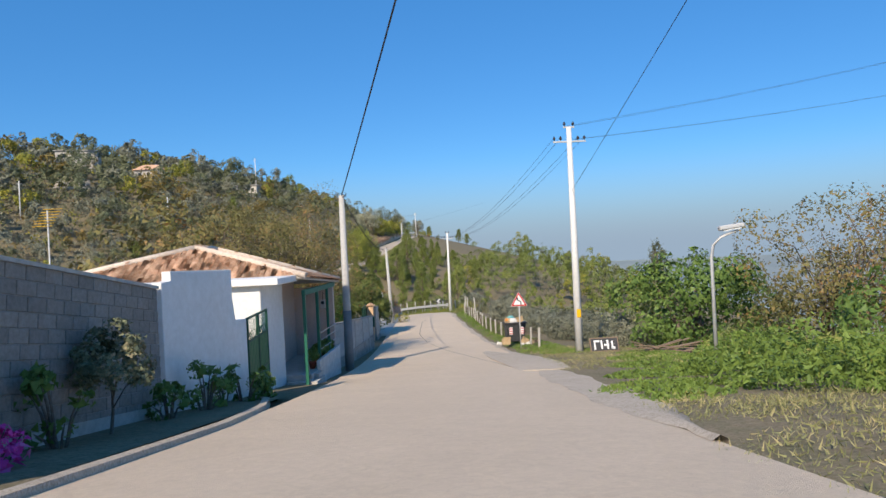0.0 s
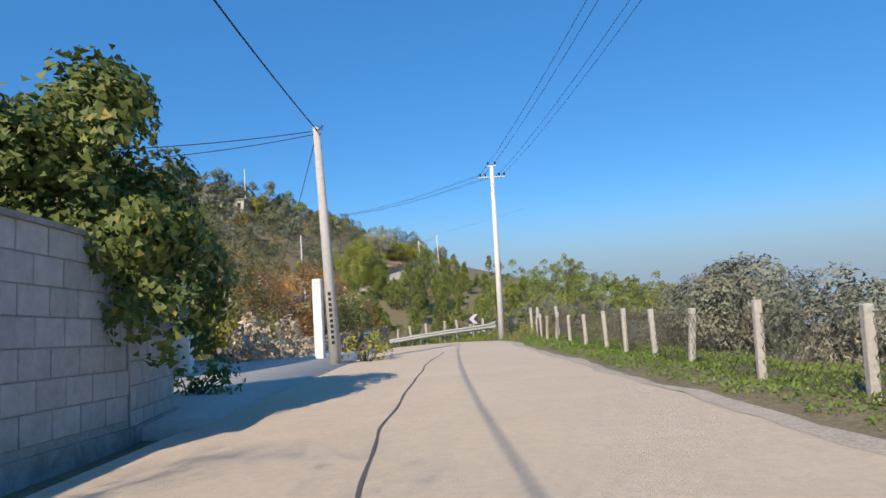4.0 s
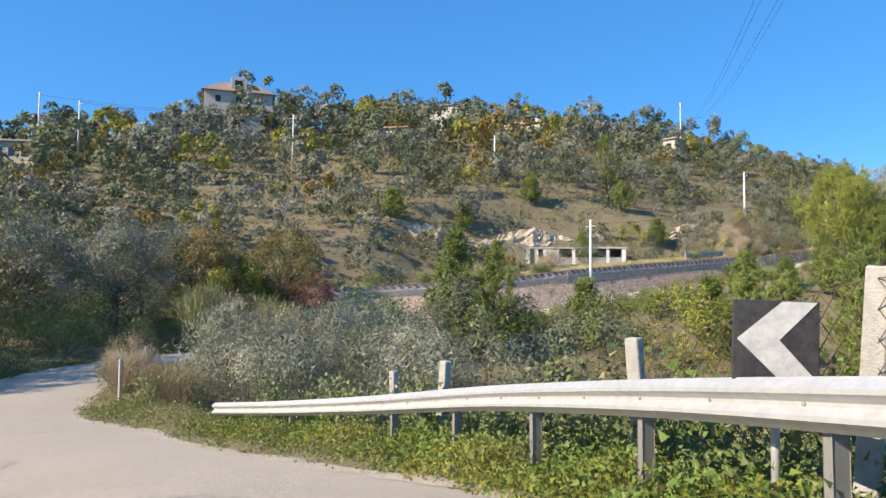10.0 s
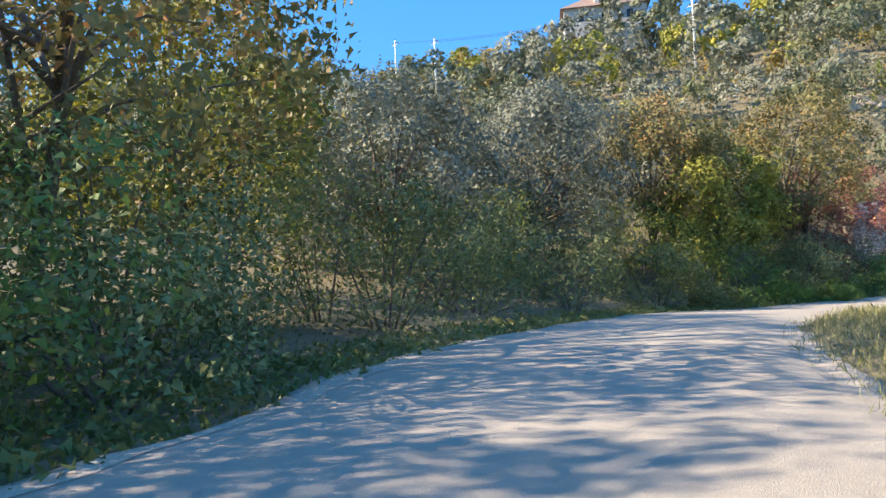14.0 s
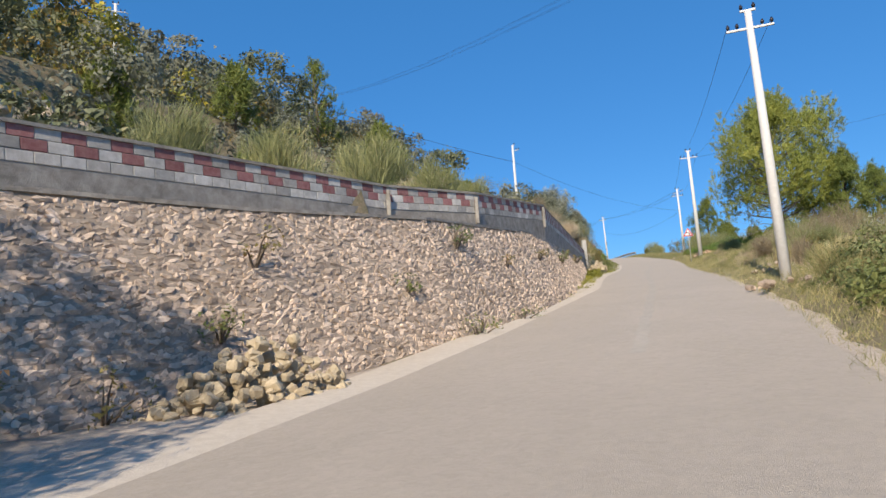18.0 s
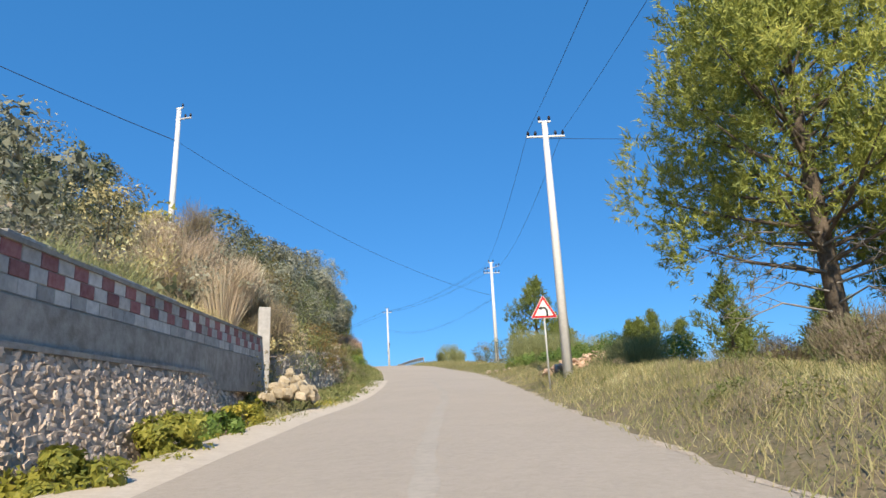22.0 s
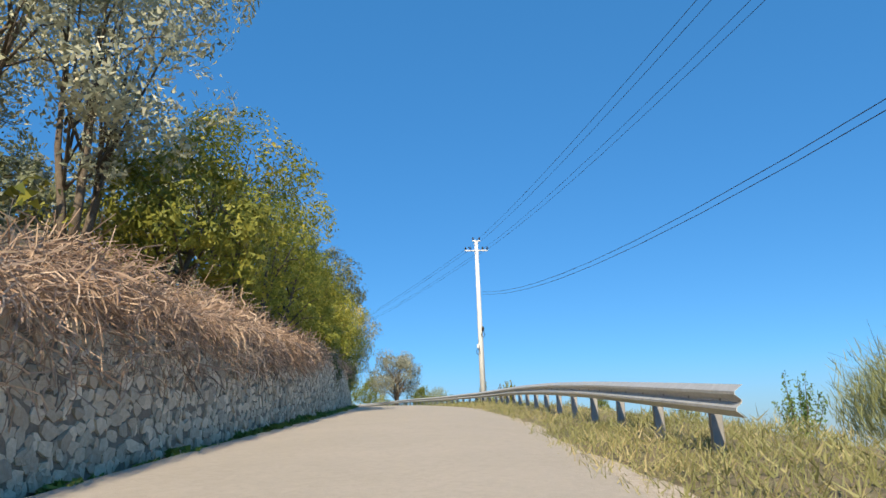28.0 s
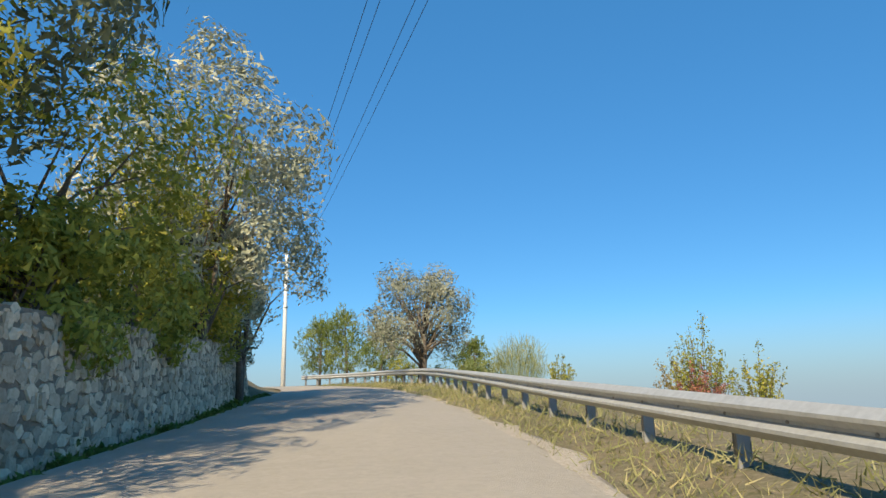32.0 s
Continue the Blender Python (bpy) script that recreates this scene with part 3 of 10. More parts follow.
def leaves(places, size, rng, slim=0.5, droop=0.0, up=0.0, spread=0.35, out=None):
    """Pointed leaves at the places: each tapers to its tip. With out, their faces turn outwards from the clump, as leaves turn to the light."""
    n = len(places)
    d = unit(n, rng)
    d[:, 2] += up - droop
    if out is not None:
        face = out + 0.55 * unit(n, rng)
        d -= face * (np.sum(d * face, axis=1) / np.sum(face * face, axis=1))[:, None] * 0.85
    d /= np.linalg.norm(d, axis=1)[:, None]
    side = np.cross(d, unit(n, rng) if out is None else face)
    side /= np.maximum(np.linalg.norm(side, axis=1), 1e-6)[:, None]
    ln = size * (1 + spread * rng.normal(size=(n, 1))).clip(0.4, 2)
    wd = ln * slim * 0.62
    v = np.stack([places - d * ln * 0.35 + side * wd, places + d * ln * 0.6, places - d * ln * 0.35 - side * wd], 1).reshape(-1, 3)
    return v, np.arange(3 * n).reshape(-1, 3)


def clumped(n, clumps, spread, rng):
    """Places scattered about clump centres (rows of x, y, z, r)."""
    w = clumps[:, 3] ** 2
    k = rng.choice(len(clumps), size=n, p=w / w.sum())
    u = unit(n, rng)
    middle = np.average(clumps[:, :3], axis=0)
    p = clumps[k, :3] + u * (rng.random((n, 1)) ** 0.4) * clumps[k, 3:4] * spread
    far = p - middle
    far /= np.maximum(np.linalg.norm(far, axis=1), 1e-6)[:, None]
    return p, 0.75 * u + 0.55 * far


def canopy(clumps, n, size, rng, slim=0.5, up=0.0, sprays=7, tight=0.42, inner=0.12, lift=0.3):
    """A crown's leaves: every clump carries sprays of leaves over its outside, turned outwards and up, with gaps between them; a few leaves fill its inside."""
    c, r = clumps[:, :3], clumps[:, 3]
    middle = np.average(c, axis=0)
    far = c - middle
    far /= np.maximum(np.linalg.norm(far, axis=1), 1e-6)[:, None]
    k = np.repeat(np.arange(len(c)), sprays)
    u = unit(len(k), rng) + 0.7 * far[k] + np.array([0, 0, lift])
    u /= np.maximum(np.linalg.norm(u, axis=1), 1e-6)[:, None]
    heart = c[k] + u * (r[k] * (0.5 + 0.55 * rng.random(len(k))))[:, None]
    wide = r[k] * tight * (0.65 + 0.7 * rng.random(len(k)))
    m = int(n * (1 - inner))
    j = rng.choice(len(k), size=m, p=wide**2 / (wide**2).sum())
    t = rng.normal(size=(m, 3)) * (wide[j] * 0.55)[:, None]
    t -= u[j] * (0.7 * np.sum(t * u[j], axis=1))[:, None]
    p = heart[j] + t - u[j] * (0.35 * np.sum(t * t, axis=1) / wide[j])[:, None]
    v1, q1 = leaves(p, size, rng, slim, up=up, out=u[j] + 0.3 * t / wide[j][:, None])
    p, out = clumped(n - m, clumps, 0.9, rng)
    v2, q2 = leaves(p, size, rng, slim, up=up, out=out)
    return np.concatenate([v1, v2]), np.concatenate([q1, q2 + len(v1)])


def needles(clumps, n, size, rng, slim=0.1, each=13):
    """A pine's needles: brush-like tufts over the outside of its clumps, each fanning outwards and up."""
    c, r = clumps[:, :3], clumps[:, 3]
    axis = c * np.array([0.85, 0.85, 0.0]) + np.array([0, 0, 1.0]) * (c[:, 2:3] - 0.4 * r[:, None])
    far = c - axis * np.array([0, 0, 1.0])
    far /= np.maximum(np.linalg.norm(far, axis=1), 0.6)[:, None]
    m = max(1, n // each)
    k = rng.choice(len(c), size=m, p=r**2 / (r**2).sum())
    u = unit(m, rng) + 0.6 * far[k] + np.array([0, 0, 0.55])
    u /= np.maximum(np.linalg.norm(u, axis=1), 1e-6)[:, None]
    heart = c[k] + u * (r[k] * (0.62 + 0.45 * rng.random(m)))[:, None]
    grow = 0.75 * u + np.array([0, 0, 0.75])
    j = np.repeat(np.arange(m), each)
    d = 0.62 * grow[j] + 0.85 * unit(len(j), rng)
    d /= np.linalg.norm(d, axis=1)[:, None]
    face = u[j] + 0.5 * unit(len(j), rng)
    side = np.cross(d, face)
    side /= np.maximum(np.linalg.norm(side, axis=1), 1e-6)[:, None]
    ln = size * (0.75 + 0.5 * rng.random((len(j), 1)))
    foot = heart[j] + grow[j] * (1.1 * size * (rng.random((len(j), 1)) - 0.6)) + rng.normal(size=(len(j), 3)) * 0.16 * size
    v = np.stack([foot + side * ln * slim, foot + d * ln, foot - side * ln * slim], 1).reshape(-1, 3)
    return v, np.arange(len(v)).reshape(-1, 3)


def crown_clumps(n, rx, rz, zc, rng, low=-0.7, size=0.42):
    """Clump centres over an uneven ellipsoid."""
    d = unit(n * 3, rng)
    d = d[d[:, 2] > low][:n]
    r = 0.55 + 0.5 * rng.random((len(d), 1)) ** 0.6
    c = d * r * np.array([rx, rx, rz]) + np.array([0, 0, zc])
    s = rx * size * (0.6 + 0.7 * rng.random((len(d), 1)))
    return np.hstack([c, s])


def fitting(at, n, size, most=1.6):
    """Leaf count and size for a plant at a place: finer leaves, and more of them, the nearer the road passes."""
    near = math.sqrt(((LINE[:, 0] - at[0]) ** 2 + (LINE[:, 1] - at[1]) ** 2).min())
    fine = min(size * 1.3, max(0.038, 0.006 * (near + 5.0)))
    fine = max(fine, size / most**0.5)
    return int(n * (size / fine) ** 1.8), fine


def tree(at, height, radius, leaf, label, name="tree", bare=0.25, n_clumps=26, n_leaves=3000, size=0.22, slim=0.5, trunk=0.14, seed=1, limbs=7, flat=1.0, low=-0.6, clump=0.42, lean=0.0, category="tree", stems=1, bark=None, up=0.0):
    """A tree: trunk and limbs, and a crown of many leaves with gaps."""
    n_leaves, size = int(n_leaves * 0.72), size * 1.18
    rng = np.random.default_rng(seed)
    ob = empty(name, at)
    zc = height * (bare + (1 - bare) * 0.52)
    rz = height * (1 - bare) * 0.5 * flat
    cl = crown_clumps(n_clumps, radius, rz, zc, rng, low, clump)
    cl[:, 0] += lean * (cl[:, 2] / height)
    twiggy = limbs > 40
    if twiggy:
        heart = np.array([0, 0, height * bare])
        cl[::2, :3] = heart + (cl[::2, :3] - heart) * (0.45 + 0.4 * rng.random((len(cl[::2]), 1)))
    bm = bmesh.new()
    for st in range(stems):
        a = st * 2.4 + seed
        foot = Vector((math.cos(a) * trunk * 1.6 * (stems > 1), math.sin(a) * trunk * 1.6 * (stems > 1), -0.15))
        top = Vector((lean * 0.5 + math.cos(a) * radius * 0.3 * (stems > 1), math.sin(a) * radius * 0.3 * (stems > 1), zc))
        mid = foot.lerp(top, 0.5) + Vector((rng.normal() * 0.05 * height * 0.4, rng.normal() * 0.05 * height * 0.4, 0))
        tube_bm(bm, [foot, foot.lerp(mid, 0.5) + Vector((rng.normal() * 0.04, rng.normal() * 0.04, 0)), mid, top], [trunk * 1.25, trunk, trunk * 0.75, trunk * 0.35], 7)
        for k in range(limbs):
            c = Vector(cl[(k + st * limbs) % len(cl), :3])
            b = foot.lerp(top, 0.3 + 0.55 * rng.random())
            if c.z < b.z:
                b = foot.lerp(top, 0.3)
            m = b.lerp(c, 0.5) + Vector((0, 0, 0.06 * height))
            fat = 0.26 if twiggy else 0.45
            if twiggy:
                m += Vector(rng.normal(size=3)) * 0.12 * (c - b).length
            tube_bm(bm, [b, m, c], [trunk * fat, trunk * fat * 0.62, trunk * fat * 0.18], 5)
    part("trunk", bm, bark or BARK, ob)
    v, q = canopy(cl, *fitting(at, n_leaves * 0.6, size * 1.4), rng, slim, up)
    quick("crown", v, q, [leaf], ob)
    return tagged(ob, label, category)


def pine(at, height, radius, label, seed=1, n_leaves=5200, leaf=None, size=0.34, bare=0.12, slim=0.1, dead=0, n=44):
    """An Aleppo pine: a trunk, limbs and brush-like tufts of needles in rounded clumps, a pointed top, and bare dead limbs low down on an old one."""
    rng = np.random.default_rng(seed)
    ob = empty("pine_tree", at)
    rows, bm = [], bmesh.new()
    bend = rng.normal(size=2) * 0.04 * height
    tube_bm(bm, [(0, 0, -0.2), (bend[0] * 0.5, bend[1] * 0.5, height * 0.5), (bend[0], bend[1], height * 0.93)], [height * 0.024, height * 0.017, height * 0.005], 7)
    lobe = rng.random(3) * 6.283
    for k in range(n):
        f = bare + (0.98 - bare) * (k + rng.random()) / n
        g = (f - bare) / (1 - bare)
        a = k * 2.4 + rng.normal() * 0.4
        uneven = 0.8 + 0.22 * math.sin(a * 2 + lobe[0] + 5 * g) + 0.15 * math.sin(a * 3 + lobe[1] - 7 * g)
        reach = radius * (0.5 + 2.0 * g) ** 0.5 * (1.02 - g) ** 1.0 * 1.3 * uneven * (0.6 + 0.55 * rng.random())
        c = np.array([math.cos(a) * reach + bend[0] * f, math.sin(a) * reach + bend[1] * f, min(height * f + 0.3 * reach, height * (0.97 + 0.05 * rng.random()))])
        tube_bm(bm, [(bend[0] * f, bend[1] * f, height * f * 0.9), (c[0] * 0.6, c[1] * 0.6, c[2] - 0.2 * reach), tuple(c)], [height * 0.006, height * 0.004, 0.01], 4, False)
        tip = radius * (0.17 + 0.11 * rng.random())
        rows.append([*c, tip])
        rows.append([c[0] * 1.04, c[1] * 1.04, c[2] + tip * 1.1, tip * 0.6])
        rows.append([c[0] * 1.05, c[1] * 1.05, c[2] + tip * 1.75, tip * 0.3])
        rows.append([c[0] * 0.75, c[1] * 0.75, c[2] - 0.1 * reach, tip * 1.25])
        rows.append([c[0] * 0.45, c[1] * 0.45, c[2] - 0.22 * reach, radius * 0.2])
    for k in range(5):
        rows.append([bend[0], bend[1], height * (0.9 + 0.025 * k), radius * (0.15 - 0.026 * k)])
    part("trunk", bm, BARK, ob)
    for k in range(dead):
        a, z = k * 2.1 + rng.random(), height * (0.1 + 0.22 * k / dead)
        out = Vector((math.cos(a), math.sin(a), 0)) * radius * (0.35 + 0.4 * rng.random())
        bm = bmesh.new()
        mid = Vector((0, 0, z)) + out * 0.5 + Vector((0, 0, 0.25))
        end = Vector((0, 0, z - 0.25)) + out
        tube_bm(bm, [Vector((0, 0, z)), mid, end], [0.035, 0.022, 0.006], 5, False)
        for q in range(7):
            p = mid.lerp(end, q / 7)
            tube_bm(bm, [p, p + Vector(rng.normal(size=3)) * 0.28 + out * 0.12, p + Vector(rng.normal(size=3)) * 0.4 + out * 0.3 - Vector((0, 0, 0.15))], [0.01, 0.007, 0.003], 4, False)
        part("dead_limb", bm, DEAD_WOOD, ob, "bare grey dead limb")
    v, q = needles(np.array(rows), n_leaves, size, rng, slim)
    quick("crown", v, q, [leaf or NEEDLE_LEAF], ob)
    return tagged(ob, label, "tree")


def shrub(at, rx, height, leaf, label, seed=1, n_leaves=1500, size=0.16, slim=0.55, name="bush", n_clumps=16, category="bush", stretch=1.0, clump=0.5, twigs=9, up=0.0):
    """A bush from the ground up: stems and a crown."""
    rng = np.random.default_rng(seed)
    ob = empty(name, at)
    n_leaves, size = int(n_leaves * 0.8), size * 1.1
    cl = crown_clumps(n_clumps, rx, height * 0.5, height * 0.48, rng, -0.9, clump)
    cl[:, 1] *= stretch
    bm = bmesh.new()
    for k in range(twigs):
        c = cl[k % len(cl), :3] * 1.12
        tube_bm(bm, [(c[0] * 0.15, c[1] * 0.15, -0.1), (c[0] * 0.55, c[1] * 0.55, c[2] * 0.6), tuple(c)], [0.03, 0.02, 0.006], 4, False)
    part("branchwork", bm, BARK, ob)["kind"] = "stuff"
    v, q = canopy(cl, *fitting(at, n_leaves * 0.5, size * 1.4, 1.55), rng, slim, up, sprays=6, tight=0.46)
    v[:, 2] = np.maximum(v[:, 2], -0.1)
    quick("crown", v, q, [leaf], ob)
    return tagged(ob, label, category)


def wands(at, n, height, spread, leaf, label, seed=1, per=150, size=0.06, slim=0.5, name="wild_shrub", category="bush"):
    """A thin shrub of upright wands from one foot, each set with leaves almost to its tip."""
    rng = np.random.default_rng(seed)
    ob = empty(name, at)
    bm, places = bmesh.new(), []
    for k in range(n):
        a, r = k * 2.4 + rng.normal() * 0.3, math.sqrt((k + 0.5) / n)
        tall = height * (1.05 - 0.45 * r) * (0.75 + 0.35 * rng.random())
        lean = Vector((math.cos(a), math.sin(a), 0)) * spread * r
        pts = [lean * 0.12 + Vector((0, 0, -0.1)), lean * 0.6 + Vector((rng.normal() * 0.04, rng.normal() * 0.04, tall * 0.55)), lean + Vector((0, 0, tall))]
        tube_bm(bm, pts, [0.014, 0.009, 0.003], 4, False)
        f = 0.12 + 0.88 * rng.random(per)
        q = np.where(f[:, None] < 0.55, np.array(pts[0]) + (np.array(pts[1]) - np.array(pts[0])) * (f[:, None] / 0.55), np.array(pts[1]) + (np.array(pts[2]) - np.array(pts[1])) * ((f[:, None] - 0.55) / 0.45))
        places.append(q + rng.normal(size=(per, 3)) * (0.05 + 0.1 * (1.1 - f[:, None])) * spread)
    part("branchwork", bm, BARK, ob)["kind"] = "stuff"
    v, q = leaves(np.concatenate(places), size, rng, slim, up=0.6)
    quick("crown", v, q, [leaf], ob)
    return tagged(ob, label, category)


def broom(at, rx, height, leaf, label, seed=1, blades=900, name="broom_bush", category="bush", width=0.0066, fine=4.0):
    """A bush of thin upright rods, as broom and canes grow: long rods from the foot, short shoots over the outside."""
    rng = np.random.default_rng(seed)
    ob = empty(name, at)
    n1 = int(blades * 0.35)
    n2 = int(blades * fine * 0.65)

    def rods(foot, tip, w):
        n = len(foot)
        side = np.cross(tip - foot, unit(n, rng))
        side /= np.maximum(np.linalg.norm(side, axis=1), 1e-6)[:, None]
        w = w * (0.7 + 0.6 * rng.random((n, 1)))
        return np.stack([foot - side * w, foot + side * w, tip + side * w * 0.3, tip - side * w * 0.3], 1).reshape(-1, 3)

    a, r = rng.random(n1) * 6.283, np.sqrt(rng.random(n1))
    dirs = np.stack([np.cos(a), np.sin(a), np.zeros(n1)], 1)
    foot = dirs * (r * rx * 0.35)[:, None] + np.array([0, 0, -0.1])
    tip = dirs * (r * rx * 0.95)[:, None] + np.array([0, 0, 1.0]) * (height * (1.0 - 0.5 * r**2) * (0.75 + 0.3 * rng.random(n1)))[:, None]
    v1 = rods(foot, tip, width * 1.2)
    cl = crown_clumps(14, rx * 0.95, height * 0.5, height * 0.5, rng, -0.5, 0.5)
    p = clumped(n2, cl, 1.0, rng)[0]
    p[:, 2] = np.maximum(p[:, 2], 0.05)
    out = p * np.array([1, 1, 0.0])
    out = out / np.maximum(np.linalg.norm(out, axis=1), 0.2)[:, None] * 0.45 + np.array([0, 0, 1.0]) + rng.normal(size=(n2, 3)) * 0.4
    ln = height * 0.16 * (0.6 + 0.7 * rng.random((n2, 1)))
    v2 = rods(p - out * ln * 0.5, p + out * ln * 0.5, width)
    quick("inner_growth", v1, np.arange(len(v1)).reshape(-1, 4), [leaf], ob)
    quick("crown", v2, np.arange(len(v2)).reshape(-1, 4), [leaf], ob)
    return tagged(ob, label, category)


def block_wall(name, p0, p1, height, label, thick=0.22, course=0.21, length=0.42, plinth=0.0, plinth1=None, mat=None, core=None, cap=None, pieces=True, back=-1, pattern=None, top_mat=None, band=None):
    """A wall of concrete blocks from p0 to p1 (places on the ground, at its road-facing face): a mortar core, blocks proud of it, a plinth and a coping."""
    a, b = Vector(p0), Vector(p1)
    run = b - a
    flat = math.hypot(run.x, run.y)
    yaw = math.degrees(math.atan2(run.y, run.x))
    ob = empty(name, a, yaw)
    grade = run.z / flat
    plinth1 = plinth if plinth1 is None else plinth1
    y0, y1 = (0.012, thick) if back > 0 else (-thick, -0.012)

    def slab(nm, x0, x1, ya, yb, lo0, hi0, lo1, hi1, m, lab=""):
        v = [(x0, ya, lo0), (x1, ya, lo1), (x1, yb, lo1), (x0, yb, lo0), (x0, ya, hi0), (x1, ya, hi1), (x1, yb, hi1), (x0, yb, hi0)]
        f = [(0, 3, 2, 1), (4, 5, 6, 7), (0, 1, 5, 4), (1, 2, 6, 5), (2, 3, 7, 6), (3, 0, 4, 7)]
        return solid(nm, v, f, m, ob, lab)

    z1 = flat * grade
    slab("mortar_core", 0, flat, y0, y1, -0.5, height, z1 - 0.5, z1 + height, core or MORTAR)
    face = -1 if back > 0 else 1
    if plinth > 0 or plinth1 > 0:
        slab("plinth", -0.01, flat + 0.01, min(face * 0.05, -face * 0.02), max(face * 0.05, -face * 0.02), -0.5, plinth, z1 - 0.5, z1 + plinth1, band or CONCRETE, "stained concrete plinth")
    if cap:
        slab("coping", -0.03, flat + 0.03, min(y0, y1) - 0.05, max(y0, y1) + 0.05, height, height + 0.06, z1 + height, z1 + height + 0.06, cap)
    if pieces:
        g = 0.012
        me = {}
        rows = int((height - 0.0) / course)
        for r in range(rows):
            hi = height - r * course
            x = -length / 2 * (r % 2)
            k = 0
            while x < flat:
                xa, xb = max(x, 0) + g / 2, min(x + length, flat) - g / 2
                x += length
                k += 1
                lo = hi - course + g
                xm = (xa + xb) / 2
                if xb - xa < 0.08 or hi - (plinth + (plinth1 - plinth) * xm / flat) < 0.05:
                    continue
                kind = pattern(r, k) if pattern else 0
                key = (round(xb - xa, 2), kind)
                m = (mat or [BLOCK])[kind]
                if key not in me:
                    bm = box(-(xb - xa) / 2, (xb - xa) / 2, -0.03, 0.03, -(course - g) / 2, (course - g) / 2, 0.008)
                    d = bpy.data.meshes.new("block")
                    bm.to_mesh(d)
                    bm.free()
                    d.materials.append(m)
                    me[key] = d
                o = new("block", me[key])
                o.parent = ob
                o.matrix_basis = Matrix.Translation((xm, (0.024 if back > 0 else -0.024) + random.uniform(-0.004, 0.004), (hi + lo) / 2 + xm * grade)) @ Matrix.Rotation(-math.atan(grade), 4, "Y")
    return tagged(ob, label, "wall")


def stone_mesh(rng, name="stone"):
    """One rough stone about one unit across."""
    bm = bmesh.new()
    bmesh.ops.create_cube(bm, size=1.0)
    bmesh.ops.bevel(bm, geom=list(bm.edges), offset=0.16 + 0.1 * rng.random(), segments=1, affect="EDGES")
    for v in bm.verts:
        v.co += Vector(rng.normal(size=3) * 0.055)
        v.co.x *= 1 + 0.25 * v.co.z * rng.normal()
    return bm


def facing_stone(rng, rough=0.0):
    """A stone as it shows in a wall: an uneven outline of six or seven corners, its face slightly domed. Arrays of places and faces."""
    n = int(rng.integers(5, 8))
    a = (np.arange(n) + 0.6 * rng.random(n)) * 2 * math.pi / n + rng.random() * 6
    c, s = np.cos(a), np.sin(a)
    r = 0.53 / np.maximum(np.abs(c), np.abs(s)) ** 0.75 * (0.8 + 0.36 * rng.random(n))
    ring = np.stack([c * r, np.zeros(n), s * r], 1)
    back = ring + np.array([0, 0.5, 0])
    front = ring * np.array([0.93, 1, 0.93]) + np.array([0, -0.38, 0]) + rng.normal(size=(n, 3)) * np.array([0.02 + 0.06 * rough, 0.07 + 0.2 * rough, 0.02 + 0.06 * rough])
    mid = np.array([[rng.normal() * (0.08 + 0.2 * rough), -0.45 + 0.22 * rough * rng.normal(), rng.normal() * (0.08 + 0.2 * rough)]])
    vs = np.concatenate([back, front, mid])
    fs = [[k, (k + 1) % n, n + (k + 1) % n, n + k] for k in range(n)] + [[n + k, n + (k + 1) % n, 2 * n] for k in range(n)]
    return vs, fs


